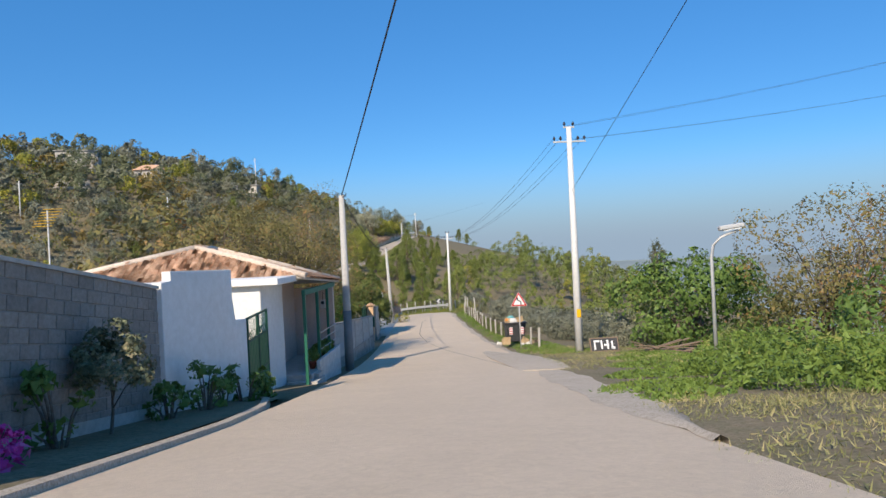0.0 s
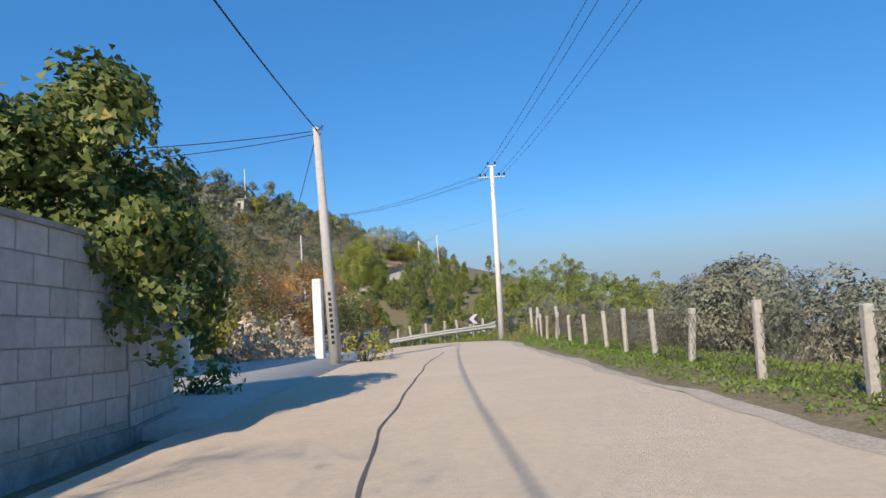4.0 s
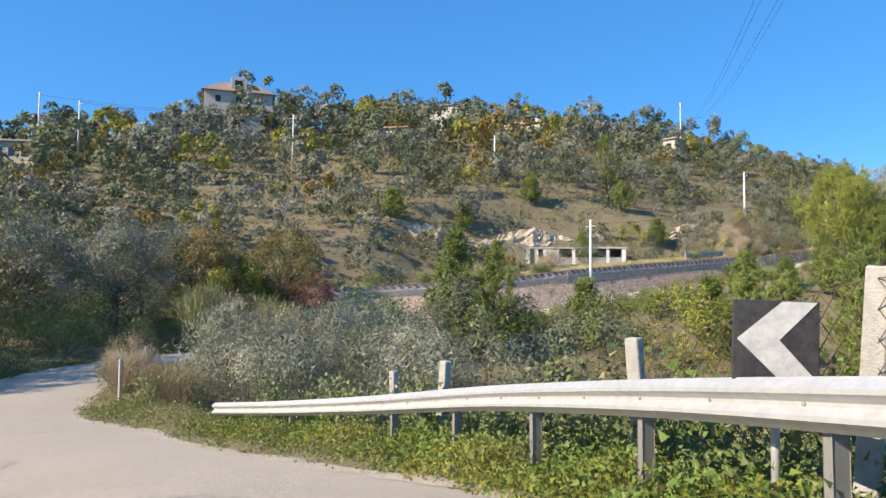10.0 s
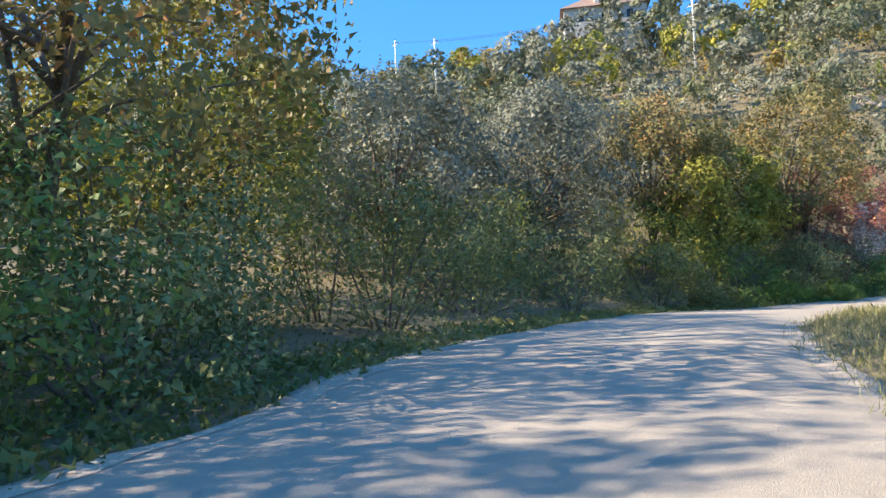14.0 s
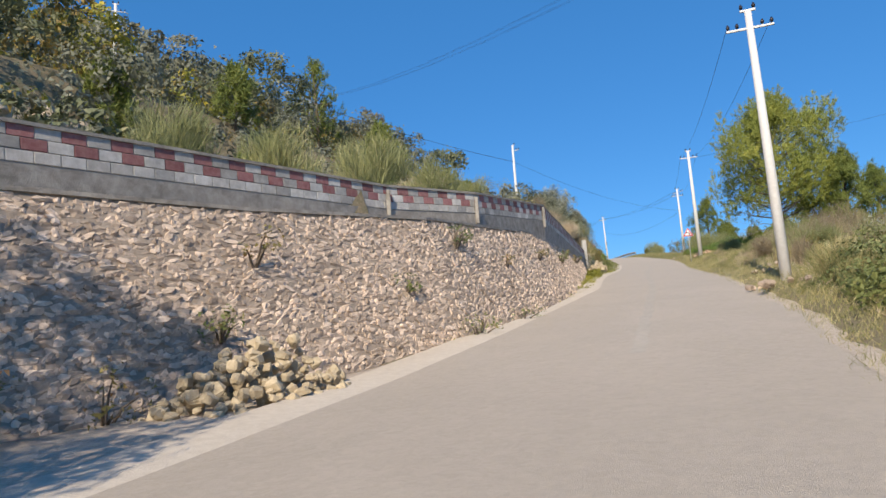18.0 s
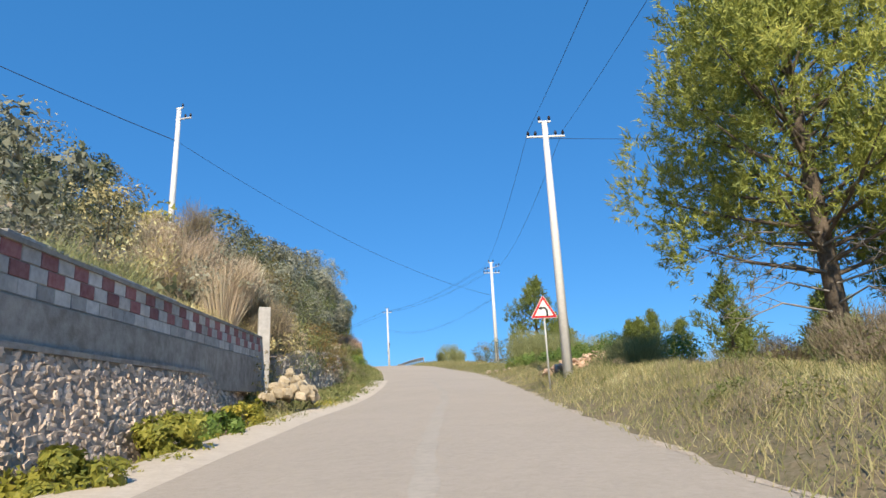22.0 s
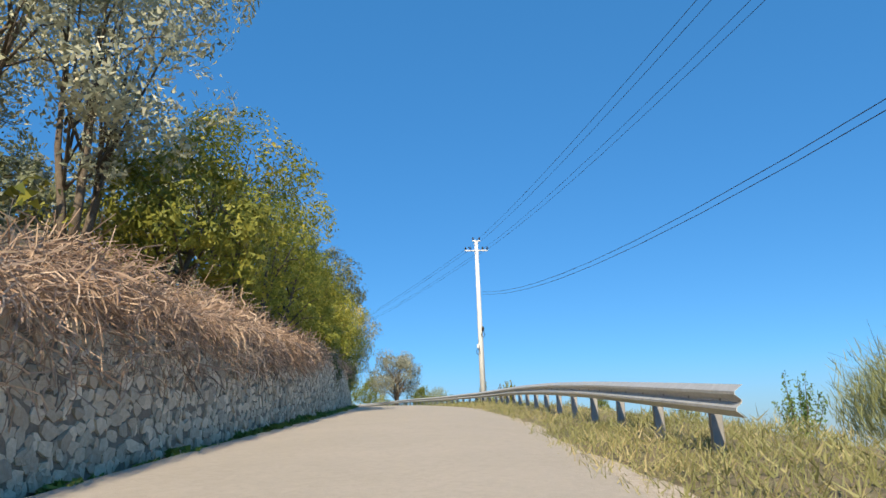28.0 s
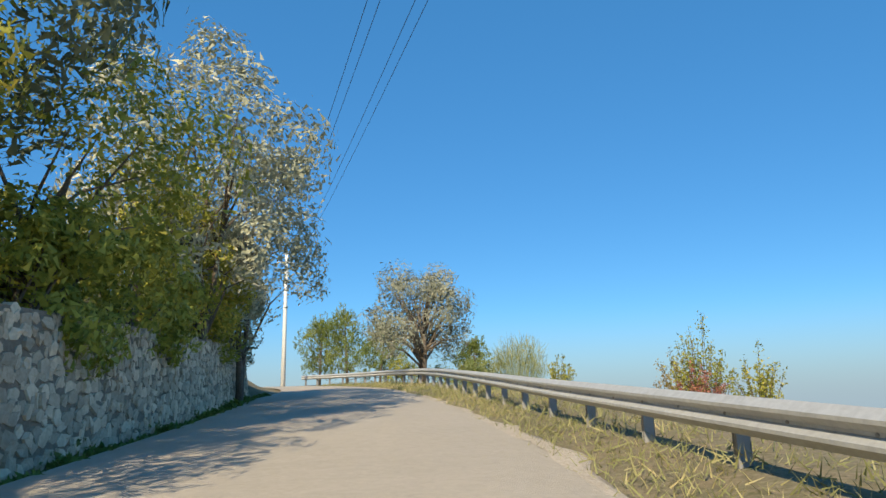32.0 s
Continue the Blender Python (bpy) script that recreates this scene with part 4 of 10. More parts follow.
def stone_face(name, line, low, high, mat, label, size=0.32, tall=0.7, batter=0.0, proud=0.05, parent=None, singles=300, seed=3, core=None, thick=0.5, cap=None, prefer=None, gap=1.0, rough=0.0):
    """A wall of rough stones along a line of places (x, y on its foot, left side away from the road), from low to high over it (heights for each place)."""
    rng = np.random.default_rng(seed)
    line = np.array(line, float)
    seg = np.linalg.norm(np.diff(line, axis=0), axis=1)
    s = np.r_[0, np.cumsum(seg)]
    low, high = np.broadcast_to(low, len(line)), np.broadcast_to(high, len(line))
    ob = parent or empty(name, (line[0, 0], line[0, 1], 0))
    org = np.array([*ob.matrix_basis.translation]) if not parent else np.zeros(3)

    lean = np.broadcast_to(batter, len(line))

    def at(u, f):
        x, y = np.interp(u, s, line[:, 0]), np.interp(u, s, line[:, 1])
        lo, hi = np.interp(u, s, low), np.interp(u, s, high)
        k = min(max(np.searchsorted(s, u) - 1, 0), len(seg) - 1)
        d = (line[k + 1] - line[k]) / seg[k]
        n = np.array([d[1], -d[0]])  # towards the road: right of the line
        back = -np.interp(u, s, lean) * f
        return np.array([x + n[0] * back, y + n[1] * back, lo + (hi - lo) * f]) - org, d, n, hi - lo

    us = np.arange(0, s[-1] + 0.01, 1.0)
    us = np.unique(np.r_[us, s])
    v, f = [], []
    for u in us:
        for fr, dep in ((-0.15, 0.0), (1.0, 0.0), (1.0, -thick), (-0.15, -thick)):
            p, d, n, h = at(u, fr)
            v.append((p[0] + n[0] * dep, p[1] + n[1] * dep, p[2]))
    for i in range(len(us) - 1):
        for j in range(4):
            a, b = i * 4 + j, i * 4 + (j + 1) % 4
            f.append((a, a + 4, b + 4, b))
    f += [(3, 2, 1, 0), tuple(len(us) * 4 - 4 + k for k in range(4))]
    solid("mortar_core", v, f, core or MORTAR, ob)
    if cap:
        v2, f2 = [], []
        for u in us:
            for dep, up in ((0.05, 0.0), (0.05, 0.07), (-0.35, 0.07), (-0.35, 0.0)):
                p, d, n, h = at(u, 1.0)
                v2.append((p[0] + n[0] * dep, p[1] + n[1] * dep, p[2] + up))
        for i in range(len(us) - 1):
            for j in range(4):
                a, b = i * 4 + j, i * 4 + (j + 1) % 4
                f2.append((a, b, b + 4, a + 4))
        solid("coping", v2, f2, cap, ob)
    shapes, arrays = [], []
    for k in range(14):
        vv, ff = facing_stone(rng, rough)
        me = bpy.data.meshes.new("stone")
        me.from_pydata(vv.tolist(), [], ff)
        me.materials.append(mat)
        shapes.append(me)
        arrays.append((vv, ff))
    bv, bf, count, base = [], [], 0, 0
    u = 0.0
    todo = []
    hmax = (high - low).max()
    rows = int(hmax / (size * tall)) + 1
    for r in range(rows):
        u = rng.random() * size
        while u < s[-1]:
            w = size * (0.5 + 1.25 * rng.random() ** 1.7)
            um = u + w / 2
            u += w * 0.97
            if um > s[-1]:
                break
            h = np.interp(um, s, high - low)
            z = (r + 0.5 + 0.25 * rng.normal()) * size * tall
            if z > h - size * tall * 0.3:
                continue
            todo.append((um, z / h, w))
    if prefer:
        order = sorted(range(len(todo)), key=lambda k: abs(todo[k][0] - prefer))
        single = set(order[:singles])
    else:
        single = set(range(min(singles, len(todo))))
    for k, (um, fr, w) in enumerate(todo):
        p, d, n, h = at(um, fr)
        yaw = math.atan2(d[1], d[0])
        m = Matrix.Translation(Vector(p) + Vector((n[0], n[1], 0)) * (proud - 0.06 + 0.01 * rng.normal())) @ Matrix.Rotation(yaw, 4, "Z") @ Matrix.Rotation(rng.normal() * (0.22 + 0.6 * rough), 4, "Y") @ Matrix.Rotation(rng.normal() * (0.06 + 0.16 * rough), 4, "X") @ Matrix.Diagonal((w * gap, 0.13 + 0.04 * rng.random(), size * tall * gap * (0.8 + 0.5 * rng.random()), 1))
        c = int(rng.integers(14))
        if k in single:
            o = new("stone", shapes[c])
            o.parent = ob
            o.matrix_basis = m
        else:
            vv, ff = arrays[c]
            mm = np.array(m)
            bv.append(vv @ mm[:3, :3].T + mm[:3, 3])
            bf += [[i + base for i in q] for q in ff]
            base += len(vv)
    if bv:
        o = solid("stonework", np.concatenate(bv), bf, mat, ob)
        o["kind"] = "stuff"
    if not parent:
        tagged(ob, label, "wall")
    return ob


def utility_pole(at, height, label, r0=0.178, r1=0.105, arms=True, yaw=0.0, marks=False, upper=False, shaft=None, lean=(0.0, 0.0), one_side=False):
    """A tapered concrete pole with steel arms and dark insulators."""
    ob = empty("utility_pole", at, yaw)
    lx, ly = lean
    sh = part("shaft", tube([(0, 0, -0.4), (lx * 0.5, ly * 0.5, height * 0.5), (lx, ly, height)], [r0, (r0 + r1) / 2, r1], 14), shaft or POLE_CONCRETE, ob)

    def insulator(x, z, par):
        bm = bmesh.new()
        tube_bm(bm, [(x, ly, z), (x, ly, z + 0.05), (x, ly, z + 0.06), (x, ly, z + 0.14), (x, ly, z + 0.15), (x, ly, z + 0.2)], [0.02, 0.02, 0.055, 0.06, 0.04, 0.03], 8)
        part("insulator", bm, INSULATOR, par)

    if arms:
        for z, half in ((height - 0.62, 0.72), (height + 0.0, 0.24)) if not upper else ((height - 0.95, 0.72), (height, 0.24)):
            x0 = -half if not one_side else -0.15
            arm = part("crossarm", box(x0, half, -0.035, 0.035, z - 0.035, z + 0.035, 0.006, Matrix.Translation((lx, ly, 0))), ARM_STEEL, ob, "white-painted steel crossarm")
            for x in ((-half + 0.06, -half + 0.34, half - 0.34, half - 0.06) if half > 0.5 else (-half + 0.05, half - 0.05)):
                if x > x0:
                    insulator(x + lx, z + 0.035, arm)
        if upper:
            bm = bmesh.new()
            tube_bm(bm, [(lx - 0.6, ly, height - 0.66), (lx, ly, height - 0.5), (lx + 0.75, ly, height - 0.3)], 0.03, 6)
            arm = part("slanted_arm", bm, ARM_STEEL, ob, "bent steel arm")
            for x, z in ((-0.55, -0.66), (-0.3, -0.6), (0.45, -0.39), (0.7, -0.33)):
                insulator(x + lx, height + z + 0.03, arm)
    if marks:
        for k in range(10):
            z = marks - 0.165 * k
            f = z / height
            r = r0 + (r1 - r0) * f
            bm = bmesh.new()
            box_bm(bm, -0.045, 0.045, -r - 0.006, -r + 0.02, z - 0.05, z + 0.05, 0.004, Matrix.Translation((lx * f, ly * f, 0)))
            part("painted_mark", bm, BLACK_PAINT, ob, "small black painted bar")
    return tagged(ob, label, "utility pole", "utility poles")


def cable(a, b, sag, label, r=0.012, group="overhead cables", n=14):
    a, b = Vector(a), Vector(b)
    pts = [a.lerp(b, k / n) - Vector((0, 0, sag * 4 * (k / n) * (1 - k / n))) for k in range(n + 1)]
    bm = bmesh.new()
    tube_bm(bm, pts, r, 4, False)
    ob = linked("overhead_cable", bm, CABLE)
    return tagged(ob, label, "cable", group)


def fence_post(at, height, label="weathered square concrete fence post", lean=(0.0, 0.0), w=0.055):
    bm = bmesh.new()
    m = Matrix.Translation(at) @ Matrix.Rotation(lean[0], 4, "X") @ Matrix.Rotation(lean[1], 4, "Y")
    box_bm(bm, -w, w, -w, w, -0.3, height, 0.012, m)
    ob = linked("fence_post", bm, POST_CONCRETE)
    return tagged(ob, label, "fence post", "concrete fence posts along the road")


def wire_mesh(a, b, height, name="wire_fence", step=0.16):
    """Chain-link between two places on the ground."""
    a, b = Vector(a), Vector(b)
    n = max(2, int((b - a).length / step))
    bm = bmesh.new()
    up = Vector((0, 0, height))
    rise = int(height / step)
    for k in range(-rise, n + 1):
        for sgn in (1, -1):
            u0, v0, u1, v1 = k, 0, k + rise, rise
            if u0 < 0:
                v0, u0 = v0 - u0, 0
            if u1 > n:
                v1, u1 = v1 - (u1 - n), n
            if v1 <= v0:
                continue
            p, q = (u0, v0), (u1, v1)
            if sgn < 0:
                p, q = (p[0], rise - p[1]), (q[0], rise - q[1])
            P, Q = (a.lerp(b, w[0] / n) + up * (w[1] / rise) for w in (p, q))
            tube_bm(bm, [P, Q], 0.004, 3, False)
    for f in (0.02, 1.0):
        tube_bm(bm, [a + up * f, b + up * f], 0.005, 3, False)
    ob = linked(name, bm, RUSTY_WIRE)
    return tagged(ob, "rusty chain-link fence wire between concrete posts", "fence", "chain-link fence panels", "stuff")


def guard_rail(places, label, name="guard_rail", post_gap=2.0, flare=False):
    """A W-beam along places of its top edge, on steel posts."""
    p = np.array(places, float)
    s = np.r_[0, np.cumsum(np.linalg.norm(np.diff(p[:, :2], axis=0), axis=1))]
    us = np.arange(0, s[-1], 0.5)
    us = np.r_[us, s[-1]]
    q = np.stack([np.interp(us, s, p[:, k]) for k in range(3)], 1)
    for _ in range(6):
        q[1:-1] = (q[:-2] + 2 * q[1:-1] + q[2:]) / 4
    d = np.gradient(q[:, :2], axis=0)
    d /= np.linalg.norm(d, axis=1)[:, None]
    n = np.stack([-d[:, 1], d[:, 0]], 1)  # towards the road: left of the line
    ob = empty(name, q[0])
    prof = [(0.0, 0.0), (0.035, -0.03), (0.08, -0.065), (0.08, -0.095), (0.02, -0.145), (0.02, -0.17), (0.08, -0.22), (0.08, -0.25), (0.035, -0.285), (0.0, -0.315)]
    prof += [(u - 0.006, z) for u, z in prof[::-1]]
    v, f = [], []
    k = len(prof)
    for i in range(len(us)):
        for u, z in prof:
            v.append((q[i, 0] + n[i, 0] * u - q[0, 0], q[i, 1] + n[i, 1] * u - q[0, 1], q[i, 2] + z - q[0, 2]))
    for i in range(len(us) - 1):
        for j in range(k):
            a, b = i * k + j, i * k + (j + 1) % k
            f.append((a, a + k, b + k, b))
    if flare:
        for i in range(2):
            grow = (1.55, 1.25)[i]
            mid = v[i * k][2] - 0.157
            for j in range(k):
                x0, y0, z0 = v[i * k + j]
                v[i * k + j] = (x0, y0, mid + (z0 - mid) * grow)
    f += [tuple(range(k)), tuple(range(len(v) - 1, len(v) - 1 - k, -1))]
    beam = solid("beam", v, f, GALVANISED, ob, "galvanised W-shaped steel beam", smooth=False)
    for u in np.arange(1.0, s[-1] - 0.3, post_gap):
        c = [float(np.interp(u, us, q[:, j])) for j in range(3)]
        nn = [float(np.interp(u, us, n[:, j])) for j in range(2)]
        g = min(ground_at(c[0], c[1]), c[2] - 0.45)
        yaw = math.atan2(nn[1], nn[0])
        m = Matrix.Translation((c[0] - nn[0] * 0.1 - q[0, 0], c[1] - nn[1] * 0.1 - q[0, 1], 0)) @ Matrix.Rotation(yaw, 4, "Z")
        bm = bmesh.new()
        box_bm(bm, -0.06, 0.06, -0.03, 0.03, g - 0.3 - q[0, 2], c[2] - 0.03 - q[0, 2], 0.006, m)
        box_bm(bm, 0.05, 0.11, -0.05, 0.05, c[2] - 0.24 - q[0, 2], c[2] - 0.08 - q[0, 2], 0.006, m)
        part("post", bm, POST_STEEL, ob)
    for u in np.arange(0.5, s[-1], 0.9):
        c = [float(np.interp(u, us, q[:, j])) for j in range(3)]
        nn = [float(np.interp(u, us, n[:, j])) for j in range(2)]
        bm = bmesh.new()
        bmesh.ops.create_icosphere(bm, subdivisions=1, radius=0.017, matrix=Matrix.Translation((c[0] + nn[0] * 0.024 - q[0, 0], c[1] + nn[1] * 0.024 - q[0, 1], c[2] - 0.157 - q[0, 2])))
        part("bolt", bm, POST_STEEL, beam)
    return tagged(ob, label, "guard rail")


def triangle_sign(at, yaw, label, arrow, post=2.1, side=0.9):
    """A red-edged warning triangle on a steel post. arrow: strokes in the plate's plane."""
    ob = empty("road_sign", at, yaw)
    part("post", tube([(0, 0, -0.4), (0, 0, post + 0.35)], 0.03, 10), GALVANISED, ob, "grey steel tube post")
    h = side * 0.866

    def tri(s, y0, y1, r):
        bm = bmesh.new()
        pts = []
        for cx, cz, a0 in ((-s / 2, -s * 0.2887, 210), (s / 2, -s * 0.2887, 330), (0, s * 0.5774, 90)):
            k = 1 - r * 2 / (s * 0.5774) * 0.5
            for da in (-40, 0, 40):
                pts.append((cx * k + r * 0.5 * math.cos(radians(a0 + da)), cz * k + r * 0.5 * math.sin(radians(a0 + da))))
        f = [bm.verts.new((x, y0, z)) for x, z in pts]
        g = [bm.verts.new((x, y1, z)) for x, z in pts]
        bm.faces.new(f)
        bm.faces.new(g[::-1])
        for i in range(len(pts)):
            bm.faces.new((f[i], g[i], g[(i + 1) % len(pts)], f[(i + 1) % len(pts)]))
        bmesh.ops.recalc_face_normals(bm, faces=bm.faces)
        bmesh.ops.translate(bm, verts=bm.verts, vec=(0, 0, post + h * 0.33))
        return bm

    plate = part("plate", tri(side, -0.036, -0.031, 0.08), SIGN_WHITE, ob, "white triangular sign plate")
    part("border", tri(side * 0.95, -0.041, -0.0365, 0.06), SIGN_RED, plate, "red border")
    part("field", tri(side * 0.68, -0.045, -0.0415, 0.03), SIGN_WHITE, plate)
    bm = bmesh.new()
    for (x0, z0), (x1, z1), w0, w1 in arrow:
        d = Vector((x1 - x0, 0, z1 - z0)).normalized()
        s = Vector((-d.z, 0, d.x))
        zc = post + h * 0.33
        a, b = Vector((x0, 0, z0 + zc)), Vector((x1, 0, z1 + zc))
        q = [bm.verts.new(p + Vector((0, y, 0))) for y in (-0.049, -0.0455) for p in (a - s * w0, a + s * w0, b + s * w1, b - s * w1)]
        for fc in ((0, 1, 2, 3), (7, 6, 5, 4), (0, 4, 5, 1), (1, 5, 6, 2), (2, 6, 7, 3), (3, 7, 4, 0)):
            bm.faces.new([q[i] for i in fc])
    bmesh.ops.recalc_face_normals(bm, faces=bm.faces)
    part("arrow", bm, BLACK_PAINT, plate, "black bent arrow")
    return tagged(ob, label, "road sign")


def chevron(at, yaw, label, size=0.62, post=0.95, tilt=0.0):
    ob = empty("chevron_sign", at, yaw)
    part("post", tube([(0, 0.03, -0.4), (0, 0.03, post + size)], 0.03, 8), GALVANISED, ob)
    m = Matrix.Translation((0, 0, post + size / 2)) @ Matrix.Rotation(tilt, 4, "Y")
    pl = part("plate", box(-size / 2, size / 2, -0.03, -0.0, -size / 2, size / 2, 0.006, m), CHEVRON_BLACK, ob, "black square plate with folded rim")
    s = size / 2
    bm = bmesh.new()
    pts = [(0.15, 0.98), (0.95, 0.98), (0.08, 0.02), (0.98, -0.98), (0.12, -0.98), (-0.9, 0.02)]
    f = [bm.verts.new(m @ Vector((x * s, -0.036, z * s))) for x, z in pts]
    g = [bm.verts.new(m @ Vector((x * s, -0.031, z * s))) for x, z in pts]
    for ring in ((f[0], f[1], f[2], f[5]), (f[5], f[2], f[3], f[4])):
        bm.faces.new(ring)
    for i in range(6):
        bm.faces.new((f[i], g[i], g[(i + 1) % 6], f[(i + 1) % 6]))
    bmesh.ops.recalc_face_normals(bm, faces=bm.faces)
    part("arrow", bm, SIGN_GREY, pl, "worn white reflective arrow")
    return tagged(ob, label, "road sign", "chevron signs at the bend")


def heap(name, at, n, spread, size, mat, label, seed=1, piece="stone", tall=0.5, brick=False, yaw=0.0, stretch=1.0):
    """A heap of loose stones or bricks."""
    rng = np.random.default_rng(seed)
    ob = empty(name, at, yaw)
    shapes = []
    for k in range(6):
        bm = box(-0.5, 0.5, -0.25, 0.25, -0.15, 0.15, 0.02) if brick else stone_mesh(rng)
        me = bpy.data.meshes.new(piece)
        bm.to_mesh(me)
        bm.free()
        me.materials.append(mat)
        shapes.append(me)
    for k in range(n):
        r = spread * math.sqrt(rng.random())
        a = rng.random() * 6.283
        z = tall * (1 - (r / spread) ** 1.3) * rng.random() ** 0.6
        sc = size * (0.6 + 0.8 * rng.random())
        o = new(piece, shapes[int(rng.integers(6))])
        o.parent = ob
        o.matrix_basis = Matrix.LocRotScale((r * math.cos(a) * stretch, r * math.sin(a), z + sc * 0.15), Euler(rng.normal(size=3) * (0.5, 0.5, 2)), (sc, sc * (0.7 + 0.4 * rng.random()), sc * (0.6 + 0.4 * rng.random())))
    return tagged(ob, label, "rubble heap")


MORTAR = varied("mortar", [(0.3, 0.29, 0.27), (0.37, 0.36, 0.33), (0.26, 0.25, 0.23), (0.42, 0.4, 0.37)], (1.5, 11.0), 0.95, 0.6, 50.0)
BLOCK = varied("concrete_block", [(0.23, 0.215, 0.195), (0.31, 0.29, 0.265), (0.18, 0.165, 0.15), (0.34, 0.32, 0.29)], (0.9, 14.0), 0.95, 0.5, 90.0, pieces=0.12, source="Position")
RED_BLOCK = varied("red_block", [(0.27, 0.105, 0.105), (0.34, 0.155, 0.15), (0.22, 0.09, 0.09), (0.4, 0.25, 0.235)], (1.6, 8.0), 0.95, 0.6, 90.0, pieces=0.24, source="Position")
WHITE_BLOCK = varied("pale_block", [(0.4, 0.385, 0.36), (0.6, 0.585, 0.55), (0.29, 0.275, 0.25), (0.58, 0.56, 0.53)], (1.4, 7.0), 0.95, 0.6, 90.0, pieces=0.3, source="Position")
POLE_CONCRETE = varied("pale_pole", [(0.66, 0.65, 0.62), (0.74, 0.73, 0.7), (0.6, 0.59, 0.56), (0.76, 0.75, 0.72)], (0.8, 9.0), 0.85, 0.2, 60.0)
GREY_POLE = varied("grey_pole", [(0.42, 0.41, 0.39), (0.5, 0.49, 0.46), (0.38, 0.37, 0.35), (0.54, 0.52, 0.5)], (0.8, 9.0), 0.85, 0.2, 60.0)
POST_CONCRETE = varied("post_concrete", [(0.42, 0.4, 0.36), (0.52, 0.5, 0.45), (0.3, 0.28, 0.25), (0.56, 0.53, 0.48)], (2.5, 16.0), 0.95, 0.6, 70.0, source="Position")
INSULATOR = material("insulator", (0.035, 0.03, 0.035), 0.35)
ARM_STEEL = material("arm_steel", (0.55, 0.55, 0.54), 0.6, 0.3)
GALVANISED = varied("galvanised", [(0.5, 0.5, 0.49), (0.58, 0.58, 0.57), (0.42, 0.42, 0.41), (0.6, 0.6, 0.59)], (1.5, 12.0), 0.6, 0.08, 60.0, metal=0.35, source="Position")
POST_STEEL = varied("post_steel", [(0.35, 0.34, 0.33), (0.42, 0.41, 0.4), (0.25, 0.23, 0.21), (0.3, 0.28, 0.26)], (2.0, 15.0), 0.6, 0.1, 60.0, metal=0.4)
RUSTY_WIRE = material("rusty_wire", (0.16, 0.12, 0.09), 0.8, 0.3)
CABLE = material("cable", (0.04, 0.04, 0.05), 0.6)
BLACK_PAINT = material("black_paint", (0.02, 0.02, 0.022), 0.6)
SIGN_WHITE = material("sign_white", (0.78, 0.78, 0.76), 0.45)
SIGN_RED = varied("sign_red", [(0.55, 0.025, 0.03), (0.6, 0.04, 0.04), (0.5, 0.02, 0.025), (0.6, 0.05, 0.05)], (3.0, 20.0), 0.45)
SIGN_GREY = varied("worn_reflector", [(0.62, 0.62, 0.61), (0.5, 0.5, 0.49), (0.28, 0.28, 0.28), (0.66, 0.66, 0.65)], (4.0, 14.0), 0.5)
CHEVRON_BLACK = varied("chevron_black", [(0.03, 0.03, 0.033), (0.05, 0.05, 0.053), (0.09, 0.09, 0.09), (0.03, 0.03, 0.03)], (5.0, 20.0), 0.5)
RUBBLE = varied("rubble_stone", [(0.52, 0.41, 0.315), (0.62, 0.5, 0.395), (0.38, 0.295, 0.225), (0.67, 0.55, 0.44)], (0.5, 12.0), 0.95, 0.9, 40.0, pieces=0.42, source="Position")
PALE_STONE = varied("pale_stone", [(0.55, 0.44, 0.31), (0.65, 0.54, 0.4), (0.42, 0.33, 0.23), (0.69, 0.58, 0.44)], (1.0, 12.0), 0.95, 0.7, 40.0, pieces=0.3, source="Position")
YELLOW_STONE = varied("yellow_stone", [(0.42, 0.34, 0.22), (0.5, 0.42, 0.29), (0.33, 0.26, 0.17), (0.54, 0.47, 0.35)], (2.0, 14.0), 0.95, 0.7, 40.0, pieces=0.2, source="Position")
CITRUS_LEAF = foliage("citrus_leaves", (0.025, 0.06, 0.012), (0.07, 0.12, 0.02), (0.34, 0.3, 0.03), 0.1, 0.3)
WALNUT_LEAF = foliage("brown_leaves", (0.05, 0.055, 0.02), (0.12, 0.1, 0.035), (0.2, 0.1, 0.04), 0.25, 0.3)
AUTUMN_LEAF = foliage("autumn_leaves", (0.07, 0.058, 0.02), (0.14, 0.105, 0.03), (0.22, 0.13, 0.035), 0.22, 0.3)
WEED_LEAF = foliage("mixed_weeds", (0.055, 0.07, 0.022), (0.11, 0.12, 0.04), (0.2, 0.155, 0.08), 0.25, 0.35)
ORANGE_LEAF = foliage("orange_leaves", (0.08, 0.045, 0.018), (0.16, 0.085, 0.03), (0.27, 0.14, 0.035), 0.25, 0.35)
NEEDLE_LEAF = foliage("pine_needles", (0.05, 0.07, 0.018), (0.125, 0.143, 0.036), (0.2, 0.19, 0.055), 0.12, 0.35)
SUNNY_NEEDLE = foliage("sunny_needles", (0.08, 0.1, 0.022), (0.2, 0.208, 0.046), (0.29, 0.265, 0.065), 0.12, 0.3)
DEAD_WOOD = varied("dead_wood", [(0.24, 0.21, 0.18), (0.33, 0.3, 0.26), (0.18, 0.155, 0.13), (0.36, 0.33, 0.29)], (3.0, 20.0), 0.95, 0.5, 40.0)
THORN_STALK = foliage("thorny_stalks", (0.085, 0.068, 0.045), (0.165, 0.135, 0.09), (0.21, 0.19, 0.1), 0.2, 0.15)
